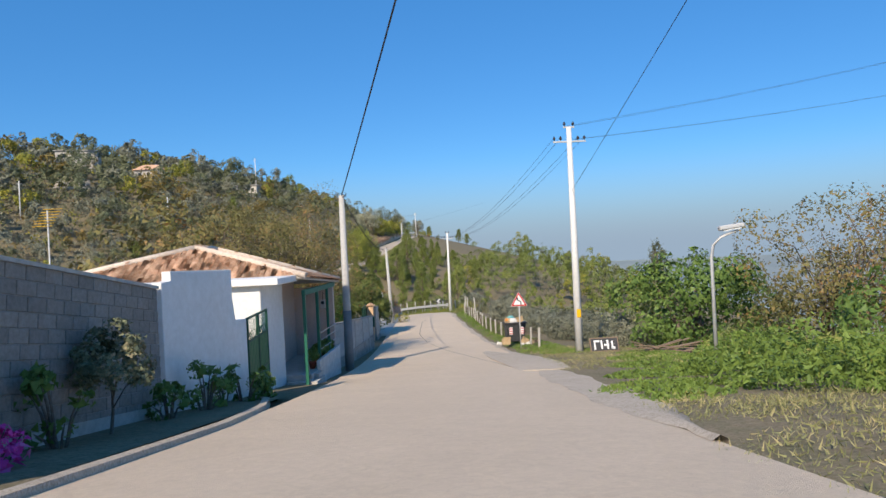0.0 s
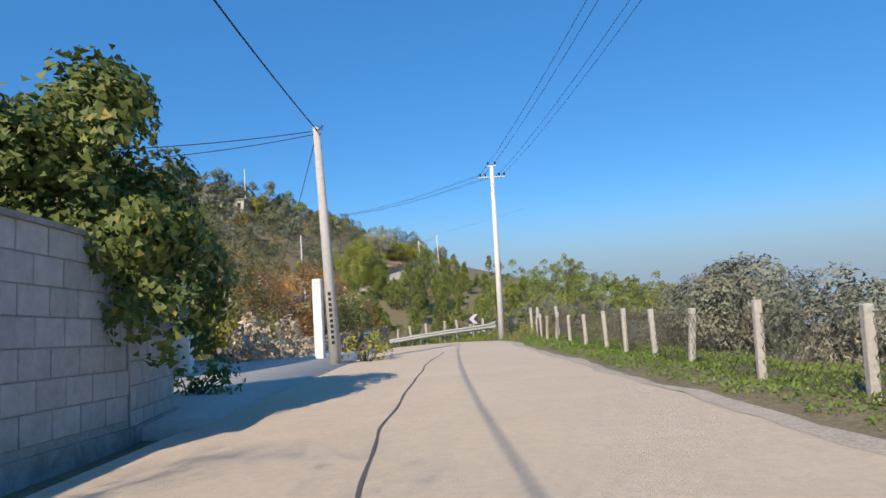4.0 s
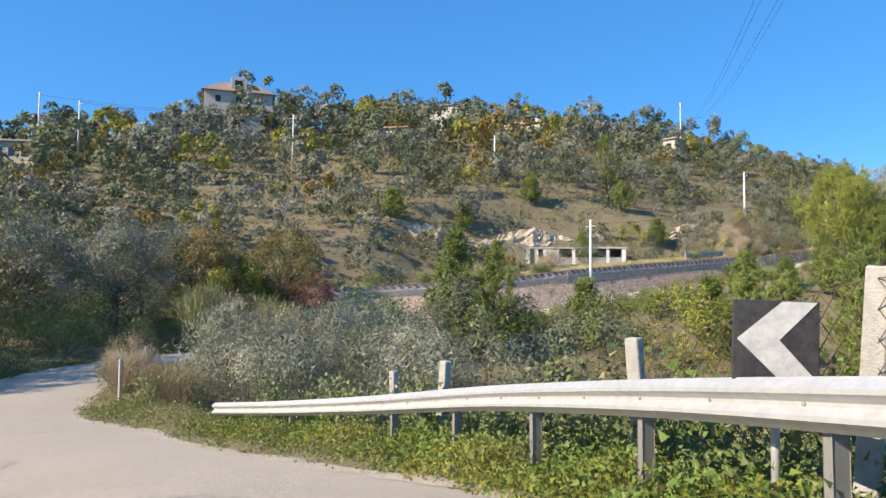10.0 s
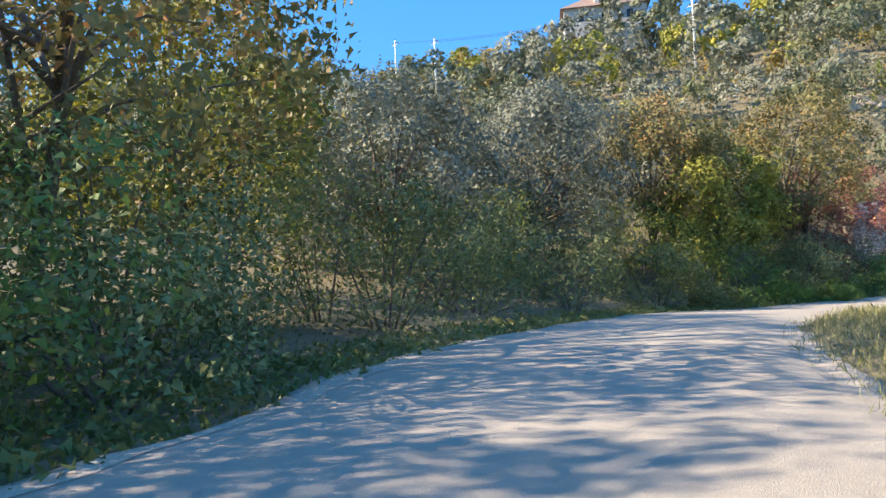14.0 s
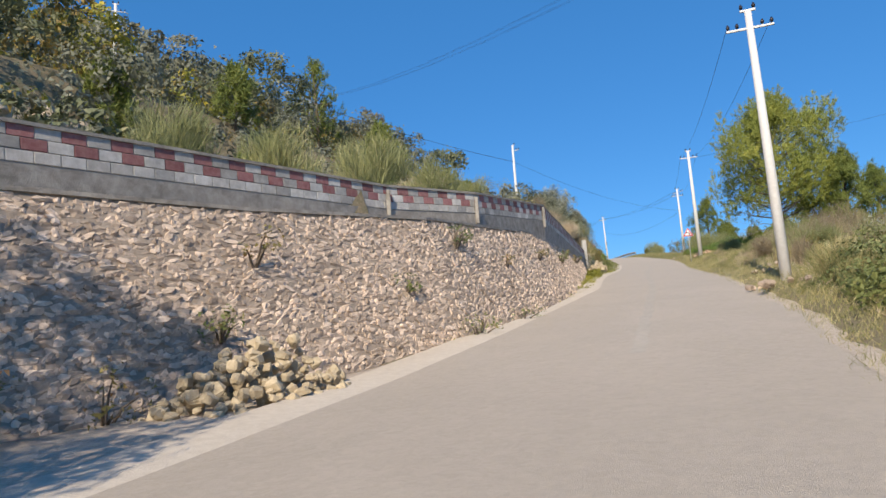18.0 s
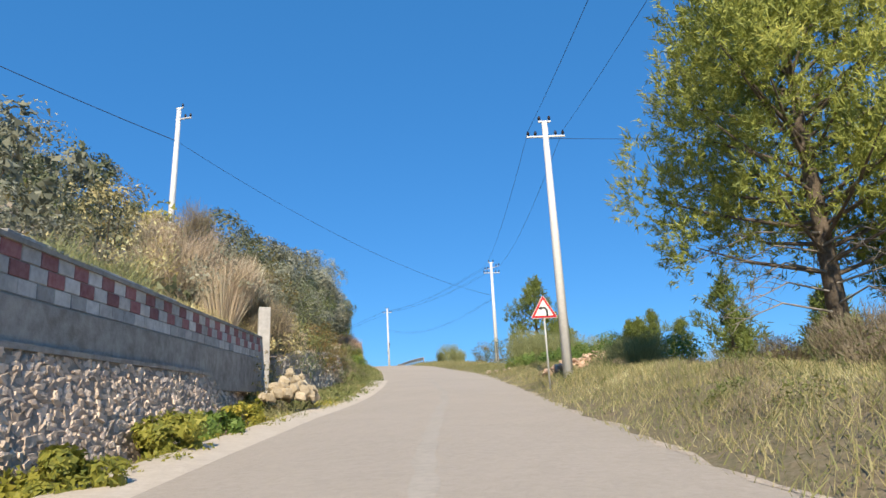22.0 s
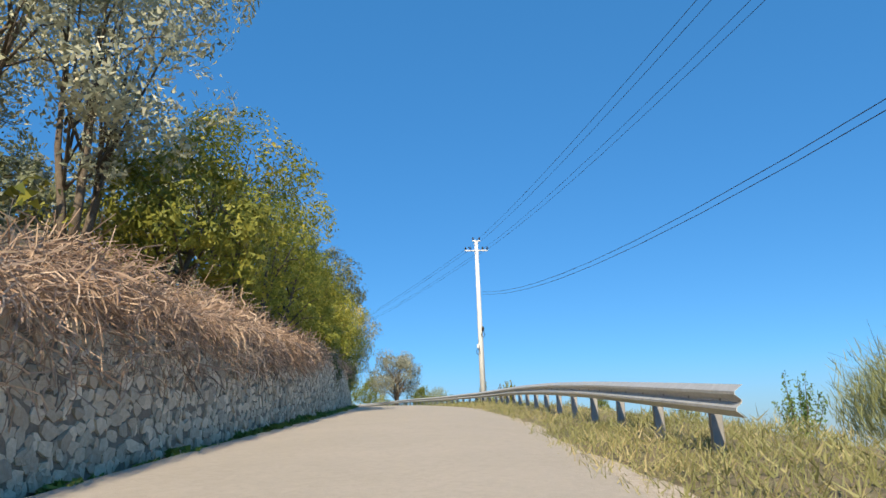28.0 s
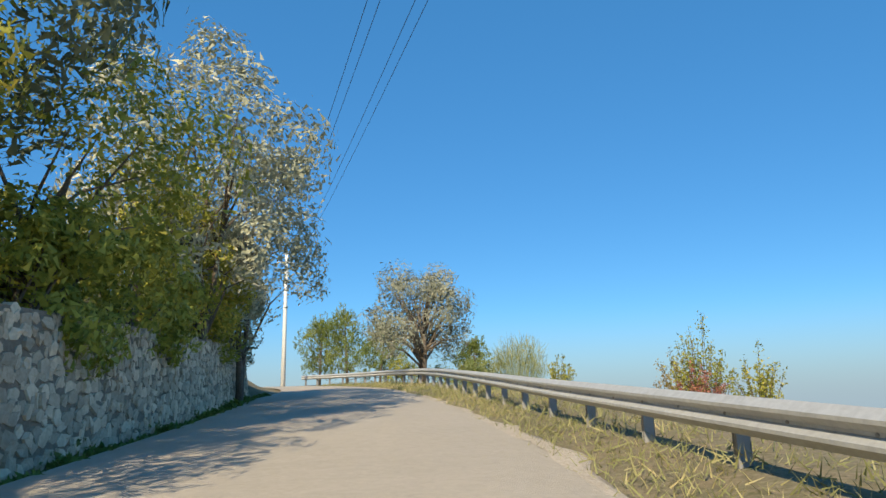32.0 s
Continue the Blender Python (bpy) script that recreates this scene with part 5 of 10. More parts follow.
GREY_BLOCK = varied("old_block", [(0.4, 0.385, 0.355), (0.5, 0.48, 0.445), (0.31, 0.295, 0.265), (0.53, 0.51, 0.475)], (0.5, 6.0), 0.95, 0.6, 90.0, pieces=0.08, source="Position")
GOLD_LEAF = foliage("golden_leaves", (0.1, 0.112, 0.02), (0.215, 0.205, 0.036), (0.34, 0.25, 0.045), 0.2, 0.5)
YELLOW_LEAF = foliage("yellow_green_leaves", (0.07, 0.082, 0.016), (0.175, 0.165, 0.03), (0.32, 0.25, 0.04), 0.14, 0.48)
GREEN_LEAF = foliage("green_leaves", (0.03, 0.06, 0.014), (0.085, 0.125, 0.028), (0.16, 0.17, 0.05), 0.1, 0.35)
BRIGHT_LEAF = foliage("weed_leaves", (0.05, 0.08, 0.016), (0.095, 0.135, 0.028), (0.17, 0.16, 0.05), 0.12, 0.35)
BRAMBLE_LEAF = foliage("bramble_leaves", (0.045, 0.06, 0.022), (0.115, 0.128, 0.048), (0.2, 0.17, 0.09), 0.15, 0.25)
RED_LEAF = foliage("red_leaves", (0.1, 0.035, 0.028), (0.18, 0.07, 0.05), (0.26, 0.14, 0.07), 0.2, 0.25)
BROOM_STALK = foliage("broom_stalks", (0.075, 0.085, 0.036), (0.16, 0.168, 0.075), (0.25, 0.225, 0.12), 0.2, 0.2)
DRY_STALK = foliage("dry_stalks", (0.15, 0.115, 0.08), (0.28, 0.225, 0.16), (0.4, 0.34, 0.25), 0.3, 0.15)
GRASS_BLADE = foliage("grass_blades", (0.085, 0.085, 0.036), (0.135, 0.135, 0.056), (0.24, 0.195, 0.105), 0.38, 0.3)
MAPLE_LEAF = foliage("turning_leaves", (0.032, 0.052, 0.014), (0.085, 0.1, 0.026), (0.27, 0.18, 0.03), 0.14, 0.4)
HILL_OAK = foliage("holm_oak_leaves", (0.038, 0.046, 0.025), (0.1, 0.108, 0.058), (0.165, 0.15, 0.085))
HILL_OLIVE = foliage("hill_olive_leaves", (0.055, 0.06, 0.042), (0.135, 0.138, 0.1), (0.2, 0.185, 0.135))
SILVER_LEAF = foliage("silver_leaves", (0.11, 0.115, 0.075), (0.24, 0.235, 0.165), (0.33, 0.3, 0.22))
DRY_GRASS = foliage("dry_grass", (0.15, 0.13, 0.06), (0.27, 0.23, 0.11), (0.4, 0.35, 0.2), 0.3, 0.3)

DARK_MORTAR = varied("dark_mortar", [(0.21, 0.17, 0.125), (0.28, 0.23, 0.175), (0.16, 0.13, 0.095), (0.3, 0.25, 0.19)], (1.5, 11.0), 0.95, 0.6, 50.0)
STAINED_CONCRETE = varied("stained_concrete", [(0.25, 0.23, 0.2), (0.4, 0.37, 0.33), (0.13, 0.115, 0.1), (0.44, 0.415, 0.37)], (0.9, 4.0), 0.92, 0.6, 40.0, source="Position")
BANK_STONE = varied("bank_stone", [(0.44, 0.385, 0.3), (0.55, 0.485, 0.39), (0.33, 0.28, 0.215), (0.6, 0.54, 0.44)], (0.5, 12.0), 0.95, 0.9, 40.0, pieces=0.4, source="Position")
BUFF_BRICK = varied("buff_brick", [(0.56, 0.37, 0.25), (0.66, 0.48, 0.35), (0.48, 0.3, 0.2), (0.7, 0.54, 0.42)], (0.8, 9.0), 0.9, 0.4, 50.0, pieces=0.2, source="Position")
EARTHY_MORTAR = varied("earthy_mortar", [(0.3, 0.245, 0.19), (0.38, 0.315, 0.25), (0.23, 0.18, 0.135), (0.42, 0.36, 0.3)], (1.5, 11.0), 0.95, 0.6, 50.0)

# stone of the low bend wall, darkened in colour to stand for shade
SHADED_STONE = varied("shaded_stone", [(0.33, 0.255, 0.2), (0.42, 0.335, 0.27), (0.24, 0.18, 0.14), (0.46, 0.38, 0.31)], (1.0, 12.0), 0.95, 0.7, 40.0, pieces=0.35, source="Position")

# ---- poles and cables ----
TERRACOTTA = varied("terracotta", [(0.5, 0.25, 0.14), (0.62, 0.42, 0.28), (0.44, 0.22, 0.12), (0.66, 0.5, 0.37)], (0.8, 9.0), 0.9, 0.4, 50.0, pieces=0.14, source="Position")
GREEN_PAINT = varied("green_gate_paint", [(0.05, 0.17, 0.07), (0.07, 0.21, 0.09), (0.04, 0.14, 0.06), (0.09, 0.22, 0.11)], (1.2, 10.0), 0.5, 0.1, 40.0)
DARK_GREEN = material("dark_green_paint", (0.012, 0.07, 0.045), 0.5)
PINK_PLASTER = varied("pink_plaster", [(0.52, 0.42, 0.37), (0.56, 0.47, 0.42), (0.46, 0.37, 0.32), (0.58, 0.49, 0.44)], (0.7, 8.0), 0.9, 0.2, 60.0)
YELLOW_PLASTER = varied("yellow_plaster", [(0.62, 0.42, 0.1), (0.66, 0.47, 0.14), (0.56, 0.38, 0.1), (0.68, 0.5, 0.18)], (0.7, 8.0), 0.9, 0.2, 60.0)
PEACH_PLASTER = varied("peach_plaster", [(0.6, 0.38, 0.22), (0.64, 0.43, 0.27), (0.54, 0.34, 0.2), (0.66, 0.46, 0.3)], (0.7, 8.0), 0.9, 0.2, 60.0)
GLASS = material("window_glass", (0.03, 0.035, 0.04), 0.1, 0.0, 0.5)
WOOD = varied("old_wood", [(0.2, 0.14, 0.09), (0.28, 0.2, 0.14), (0.16, 0.11, 0.07), (0.32, 0.25, 0.18)], (2.0, 15.0), 0.85, 0.4, 40.0)
BIN_PLASTIC = varied("bin_plastic", [(0.03, 0.033, 0.036), (0.05, 0.052, 0.055), (0.025, 0.027, 0.03), (0.08, 0.08, 0.08)], (1.5, 9.0), 0.55, 0.1, 40.0)
CARD = varied("cardboard", [(0.45, 0.32, 0.18), (0.52, 0.38, 0.22), (0.4, 0.28, 0.15), (0.55, 0.42, 0.27)], (3.0, 12.0), 0.9, 0.2, 40.0)
BAG_WHITE = varied("plastic_bag", [(0.62, 0.6, 0.57), (0.7, 0.69, 0.66), (0.5, 0.47, 0.44), (0.72, 0.71, 0.7)], (4.0, 20.0), 0.5, 0.5, 30.0)
BLUE_PLASTIC = material("blue_plastic", (0.02, 0.16, 0.42), 0.45)
YELLOW_LABEL = material("yellow_label", (0.75, 0.45, 0.01), 0.5)
RUST_RED = varied("rust_red", [(0.22, 0.09, 0.06), (0.28, 0.13, 0.09), (0.17, 0.07, 0.05), (0.3, 0.17, 0.12)], (3.0, 20.0), 0.85, 0.3, 60.0)

PALE_RIDGE = varied("bedded_tiles", [(0.62, 0.5, 0.39), (0.7, 0.6, 0.5), (0.54, 0.38, 0.27), (0.72, 0.64, 0.55)], (1.5, 9.0), 0.9, 0.6, 20.0)
POLE_R = utility_pole((7.76, 29.8, -4.75), 9.7, "tall white concrete pole with crossarms beside the driveway", yaw=6)
part("label", box(-0.09, 0.09, -0.19, -0.15, 1.5, 1.85, 0.01), YELLOW_LABEL, POLE_R, "yellow plate strapped to the shaft")
POLE_F = utility_pole((1.38, 82.35, -7.75), 9.5, "tall white concrete pole at the end of the crash barrier", yaw=2)
POLE_A = utility_pole((-39.48, 148.0, -10.5), 9.25, "tall white concrete pole on the road verge under the pines", yaw=-20)
POLE_C = utility_pole((-26.8, 185.12, -4.6), 9.3, "tall white concrete pole beside the bend sign", yaw=-18)
POLE_K = utility_pole((-15.55, 217.85, -0.6), 9.3, "white concrete pole with two tiers of crossarms at the crest", yaw=-14, upper=True, marks=2.15)
POLE_M = utility_pole((-13.69, 263.7, 4.3), 9.8, "white concrete pole with junction boxes behind the crash barrier", yaw=-10, lean=(-0.2, 0.0))
for z, x, mat in ((4.2, 0.15, BLACK_PAINT), (3.2, -0.15, ARM_STEEL)):
    bx = part("junction_box", box(x - 0.16, x - 0.02, -0.27, -0.13, z, z + 0.25, 0.015), mat, POLE_M, "small cable junction box")
    bm = bmesh.new()
    tube_bm(bm, [(x - 0.09 + 0.1 * math.cos(a * 0.52), -0.22, z - 0.2 + 0.16 * math.sin(a * 0.52)) for a in range(13)], 0.018, 5, False)
    part("cable_coil", bm, CABLE, bx, "coil of black cable")
POLE_N = utility_pole((-24.8, 316.2, 7.2), 9.6, "white concrete pole far along the curving road", yaw=10)
POLE_B = utility_pole((-40.6, 197.3, ground_at(-40.6, 197.3)), 9.96 - ground_at(-40.6, 197.3), "white concrete pole on the scrubby bank over the wall", yaw=-30, one_side=True)
for x, y, top in ((-73.5, 177.0, 15.8), (-98.6, 155.0, 20.4), (-70.0, 245.0, 36.0), (-124.5, 131.1, 22.5), (-131.5, 127.3, 24.3)):
    g = ground_at(x, y)
    utility_pole((x, y, g), max(7.0, top - g), "distant white concrete pole standing on the wooded hillside", yaw=20)
POLE_L = utility_pole((-2.05, 28.8, -4.95), 7.4, "round grey concrete pole against the porch wall", arms=False, shaft=GREY_POLE, r0=0.19, r1=0.11)
part("painted_band", tube([(0, 0, -0.3), (0, 0, 2.55)], [0.197, 0.17], 14), varied("grey_band", [(0.2, 0.2, 0.2), (0.25, 0.25, 0.24)], (2.0,), 0.9), POLE_L, "dark grey painted lower part")
POLE_L2 = utility_pole((-4.05, 66.0, -7.2), 7.5, "leaning grey concrete pole at the mouth of the driveway", arms=False, shaft=GREY_POLE, r0=0.19, r1=0.11, marks=2.3, lean=(-0.3, 0.0))
for pl, lx, h in ((POLE_L, 0.0, 7.4), (POLE_L2, -0.3, 7.5)):
    bm = bmesh.new()
    tube_bm(bm, [(lx - 0.14, 0, h - 0.2), (lx + 0.14, 0, h - 0.2)], 0.025, 5)
    for k in range(3):
        tube_bm(bm, [(lx + 0.1 + 0.12 * math.cos(a * 0.7 + k), 0.1 * math.sin(a * 0.7 + k), h - 0.1 + 0.07 * k + 0.05 * math.sin(a)) for a in range(9)], 0.008, 4, False)
    part("cable_clamp", bm, CABLE, pl, "tangle of cable ends")

LINE_LABEL = "thin black cable slung between poles"
for k, (x, z) in enumerate(((-0.66, -0.45), (-0.38, -0.45), (0.38, -0.45), (0.66, -0.45))):
    cable((7.76 + x, 29.8, 4.95 + z), (1.38 + x, 82.35, 1.75 + z), 1.2, LINE_LABEL, 0.009)
    cable((1.38 + x, 82.35, 1.75 + z), (-70 + x, 245, 36 + z), 7.0, LINE_LABEL, 0.008)
cable((7.76, 29.8, 2.2), (5.0, -30.0, 9.6), 0.3, LINE_LABEL, 0.009)
for x in (-0.2, 0.2):
    cable((7.76 + x, 29.8, 5.0), (60, 45.0, 17.5), 1.0, LINE_LABEL, 0.005)
    cable((7.76 + x, 29.8, 4.4), (65, 60.0, 16.0), 1.0, LINE_LABEL, 0.005)
cable((-2.05, 28.8, 2.4), (10.6, -20.0, 12.0), 0.3, "thick black cable slung between poles", 0.022)
cable((-2.05, 28.8, 2.4), (-4.35, 66.0, 0.25), 0.8, "thick black cable slung between poles", 0.022)
cable((-4.35, 66.0, 0.2), (-14.0, 62.0, -0.6), 0.25, LINE_LABEL, 0.014)
cable((-4.35, 66.0, 0.1), (-14.0, 61.0, -1.2), 0.35, LINE_LABEL, 0.012)
cable((-4.35, 66.0, 0.1), (-10.0, 80.0, -3.5), 0.15, LINE_LABEL, 0.012)
for x in (-0.66, -0.38, 0.38, 0.66):
    for (p, h), (q, g) in (((POLE_A, 9.25), (POLE_C, 9.3)), ((POLE_C, 9.3), (POLE_K, 9.3)), ((POLE_K, 9.3), (POLE_M, 9.8)), ((POLE_M, 9.8), (POLE_N, 9.6))):
        if abs(x) > 0.5 or q in (POLE_M, POLE_N):
            cable(p.matrix_basis @ Vector((x, 0, h - 0.4)), q.matrix_basis @ Vector((x, 0, g - 0.4)), 0.7, LINE_LABEL, 0.008)
cable(POLE_B.matrix_basis.translation + Vector((0, 0, 7.6)), POLE_K.matrix_basis.translation + Vector((0, 0, 6.3)), 1.1, "thick twisted cable slung across the road", 0.012)
cable(POLE_B.matrix_basis.translation + Vector((0, 0, 7.6)), (-73.5, 177.0, 15.0), 1.0, "thick twisted cable slung across the road", 0.02)
for x, z in ((0.4, 6.3), (0.5, 6.15)):
    cable(POLE_K.matrix_basis @ Vector((0.2, 0, z)), POLE_M.matrix_basis @ Vector((0.1, 0, z + 0.3)), 1.5, "thick twisted cable slung between poles", 0.008)
cable((-73.5, 177.0, 15.4), (-98.6, 155.0, 20.8), 0.6, LINE_LABEL, 0.02)
cable((-98.6, 155.0, 20.8), (-124.5, 131.1, 22.1), 0.8, LINE_LABEL, 0.02)
cable((-98.6, 155.0, 20.5), (-131.5, 127.3, 23.9), 0.8, LINE_LABEL, 0.02)
cable((-26.8, 185.12, 4.0), (10.0, 190.0, 12.0), 0.5, LINE_LABEL, 0.01)

# ---- the village side: walls, gates and houses ----
block_wall("block_wall", (-2.9, 3.0, -1.5), (-3.12, 13.5, -3.0), 2.5, "bare grey concrete block wall in shade", plinth=0.25, course=0.215, length=0.43, cap=CONCRETE, back=1)


def panel(parent, name, a, b, outline, thick, mat, label="", side=1):
    """A flat upright slab from a towards b with an outline of (metres along, z), its thickness away from the road."""
    a, b = Vector((a[0], a[1], 0)), Vector((b[0], b[1], 0))
    d = (b - a).normalized()
    n = Vector((-d.y, d.x, 0)) * side * thick
    bm = bmesh.new()
    f = [bm.verts.new(Vector((a.x, a.y, 0)) + d * u + Vector((0, 0, z))) for u, z in outline]
    g = [bm.verts.new(v.co + n) for v in f]
    bm.faces.new(f)
    bm.faces.new(g[::-1])
    for i in range(len(f)):
        bm.faces.new((f[i], g[i], g[(i + 1) % len(f)], f[(i + 1) % len(f)]))
    bmesh.ops.recalc_face_normals(bm, faces=bm.faces)
    bmesh.ops.bevel(bm, geom=list(bm.edges), offset=0.012, segments=1, affect="EDGES")
    return linked(name, bm, mat, parent, label)


tagged(panel(None, "garden_wall", (-3.08, 13.62), (-2.62, 17.35), [(0, -3.6), (3.72, -4.0), (3.72, -1.5), (3.15, -1.48), (3.02, -0.95), (3.02, -0.24), (0.35, -0.17), (0.35, -0.36), (0.0, -0.38)], 0.2, WHITE_PAINT), "smooth white-plastered garden wall with a stepped top", "wall")


def metal_gate(name, a, b, z0, z1, label, leaves_n=2, open_top=0.0, mat=None):
    """A sheet-metal gate between two places, its leaves ribbed and framed."""
    a, b = Vector((a[0], a[1], 0)), Vector((b[0], b[1], 0))
    d = b - a
    w = d.length
    ob = empty(name, (a.x, a.y, 0), math.degrees(math.atan2(d.y, d.x)))
    mat = mat or GREEN_PAINT
    for k in range(leaves_n):
        x0, x1 = w * k / leaves_n + 0.02, w * (k + 1) / leaves_n - 0.02
        top = z1 - open_top
        leaf = part("gate_leaf", box(x0, x1, -0.015, 0.015, z0 + 0.04, top, 0.003), mat, ob, "ribbed green sheet-metal leaf")
        for x in (x0 + 0.03, x1 - 0.03):
            part("stile", box(x - 0.03, x + 0.03, -0.03, 0.03, z0, z1, 0.005), DARK_GREEN, leaf)
        for z in (z0 + 0.05, (z0 + top) / 2, top, z1 - 0.03):
            part("rail", box(x0, x1, -0.028, 0.028, z - 0.025, z + 0.025, 0.005), DARK_GREEN, leaf)
        n = 7
        for j in range(1, n):
            x = x0 + (x1 - x0) * j / n
            part("rib", box(x - 0.012, x + 0.012, -0.024, 0.024, z0 + 0.06, top - 0.03, 0.004), mat, leaf)
        if open_top:
            for j in range(0, 9):
                x = x0 + 0.06 + (x1 - x0 - 0.12) * j / 8
                part("bar", tube([(x, 0, top), (x, 0, z1 - 0.03)], 0.008, 5), DARK_GREEN, leaf)
            bm = bmesh.new()
            for j in range(5):
                xc = x0 + (x1 - x0) * (j + 0.5) / 5
                tube_bm(bm, [(xc + 0.09 * math.cos(q * 0.785), 0.01, top + 0.13 + 0.1 * math.sin(q * 0.785)) for q in range(9)], 0.008, 4, False)
            part("scrollwork", bm, DARK_GREEN, leaf)
    return tagged(ob, label, "gate")


metal_gate("courtyard_gate", (-2.62, 17.3), (-2.92, 20.1), -3.95, -1.48, "green sheet-metal courtyard gate with a barred upper part", open_top=0.62)

GREEN_STEEL = material("green_steel", (0.02, 0.13, 0.085), 0.5)
POT_RED = varied("pot_red", [(0.34, 0.07, 0.04), (0.4, 0.1, 0.06)], (4.0,), 0.7)
OLD_WHITE = varied("scuffed_white", [(0.5, 0.49, 0.46), (0.66, 0.65, 0.62), (0.36, 0.35, 0.33), (0.7, 0.69, 0.66)], (1.2, 6.0), 0.9, 0.4, 40.0)
house = empty("village_house", (0, 0, 0))
tagged(house, "single-storey white house with clay tile roof and porch", "house")
part("wall", box(-10.2, -3.15, 20.35, 22.8, -4.9, -0.82, 0.02), WHITE_PAINT, house, "white-plastered end block")
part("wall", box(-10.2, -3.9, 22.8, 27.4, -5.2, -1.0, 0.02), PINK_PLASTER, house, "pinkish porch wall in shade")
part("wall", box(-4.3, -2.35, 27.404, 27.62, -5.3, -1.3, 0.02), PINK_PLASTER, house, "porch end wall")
part("roof_slab", box(-10.3, -2.55, 20.1, 22.5, -0.82, -0.62, 0.02), WHITE_PAINT, house, "white concrete roof edge")
part("porch_floor", box(-3.9, -2.3, 22.8, 27.4, -5.3, -3.95, 0.02), CONCRETE, house)
part("porch_parapet", box(-2.34, -2.2, 23.75, 27.62, -5.3, -3.65, 0.02), OLD_WHITE, house, "low scuffed white parapet")
for k in range(4):
    part("step", box(-3.1, -1.95 - 0.06 * k, 21.5 + 0.55 * k, 23.75, -5.2, -4.5 + 0.17 * k, 0.015), CONCRETE, house, "worn concrete step")
for y in (22.5, 24.5, 26.3):
    part("porch_post", box(-2.42, -2.32, y - 0.05, y + 0.05, -4.4, -1.15, 0.008), GREEN_STEEL, house, "dark green steel porch post")
rl = part("railing", tube([(-2.3, 24.5, -2.78), (-2.3, 27.4, -2.78)], 0.017, 6), GALVANISED, house, "steel porch railing")
for z in (-3.05, -3.36):
    part("lower_rail", tube([(-2.3, 24.5, z), (-2.3, 27.4, z)], 0.014, 6), GALVANISED, rl)
win = part("window", box(-3.91, -3.86, 24.3, 25.1, -3.1, -1.95, 0.01), WOOD, house, "barred brown window")
part("pane", box(-3.858, -3.845, 24.36, 25.04, -3.03, -2.02, 0.0), GLASS, win)
for k in range(6):
    part("bar", tube([(-3.82, 24.38 + 0.13 * k, -3.08), (-3.82, 24.38 + 0.13 * k, -1.97)], 0.01, 5), SIGN_WHITE, win)
meter = part("meter_box", box(-2.86, -2.66, 27.3, 27.4, -2.15, -1.8, 0.015), ARM_STEEL, house, "grey electricity meter box")
part("dial", box(-2.82, -2.7, 27.292, 27.3, -1.98, -1.86, 0.0), GLASS, meter)
bm = bmesh.new()
tube_bm(bm, [(-2.76, 27.35, -1.8), (-2.74, 27.35, -1.5), (-2.62, 27.34, -1.62), (-2.52, 27.33, -2.0), (-2.6, 27.33, -2.2), (-2.7, 27.34, -2.15)], 0.014, 5, False)
part("cable_loop", bm, CABLE, meter, "black supply cable")
rng = np.random.default_rng(61)
for k in range(7):
    y = 23.95 + 0.5 * k
    pot = empty("flower_pot", (-2.52, y, -3.95))
    bm = bmesh.new()
    tube_bm(bm, [(0, 0, 0), (0, 0, 0.2), (0, 0, 0.2), (0, 0, 0.25)], [0.09, 0.125, 0.14, 0.14], 12)
    part("pot", bm, POT_RED, pot, "red plastic pot")
    pl, out = clumped(420, crown_clumps(8, 0.22, 0.22, 0.45, rng, -0.6, 0.5), 1.0, rng)
    v, q = leaves(pl, 0.12, rng, 0.35, out=out)
    quick("foliage", v, q, [GREEN_LEAF], pot)
    tagged(pot, "leafy house plant in a red pot on the porch", "potted plant", "pots along the porch")

tile_shape = bmesh.new()
for k in range(5):
    a0 = math.pi * k / 4
    tile_shape.verts.new((0.115 * math.cos(a0), -0.24, 0.075 * math.sin(a0)))
    tile_shape.verts.new((0.095 * math.cos(a0), 0.24, 0.06 * math.sin(a0)))
tile_shape.verts.ensure_lookup_table()
for k in range(4):
    tile_shape.faces.new([tile_shape.verts[i] for i in (2 * k, 2 * k + 2, 2 * k + 3, 2 * k + 1)]).smooth = True
bmesh.ops.solidify(tile_shape, geom=list(tile_shape.faces), thickness=0.018)
TILE = bpy.data.meshes.new("tile")
tile_shape.to_mesh(TILE)
tile_shape.free()
TILE.materials.append(TERRACOTTA)


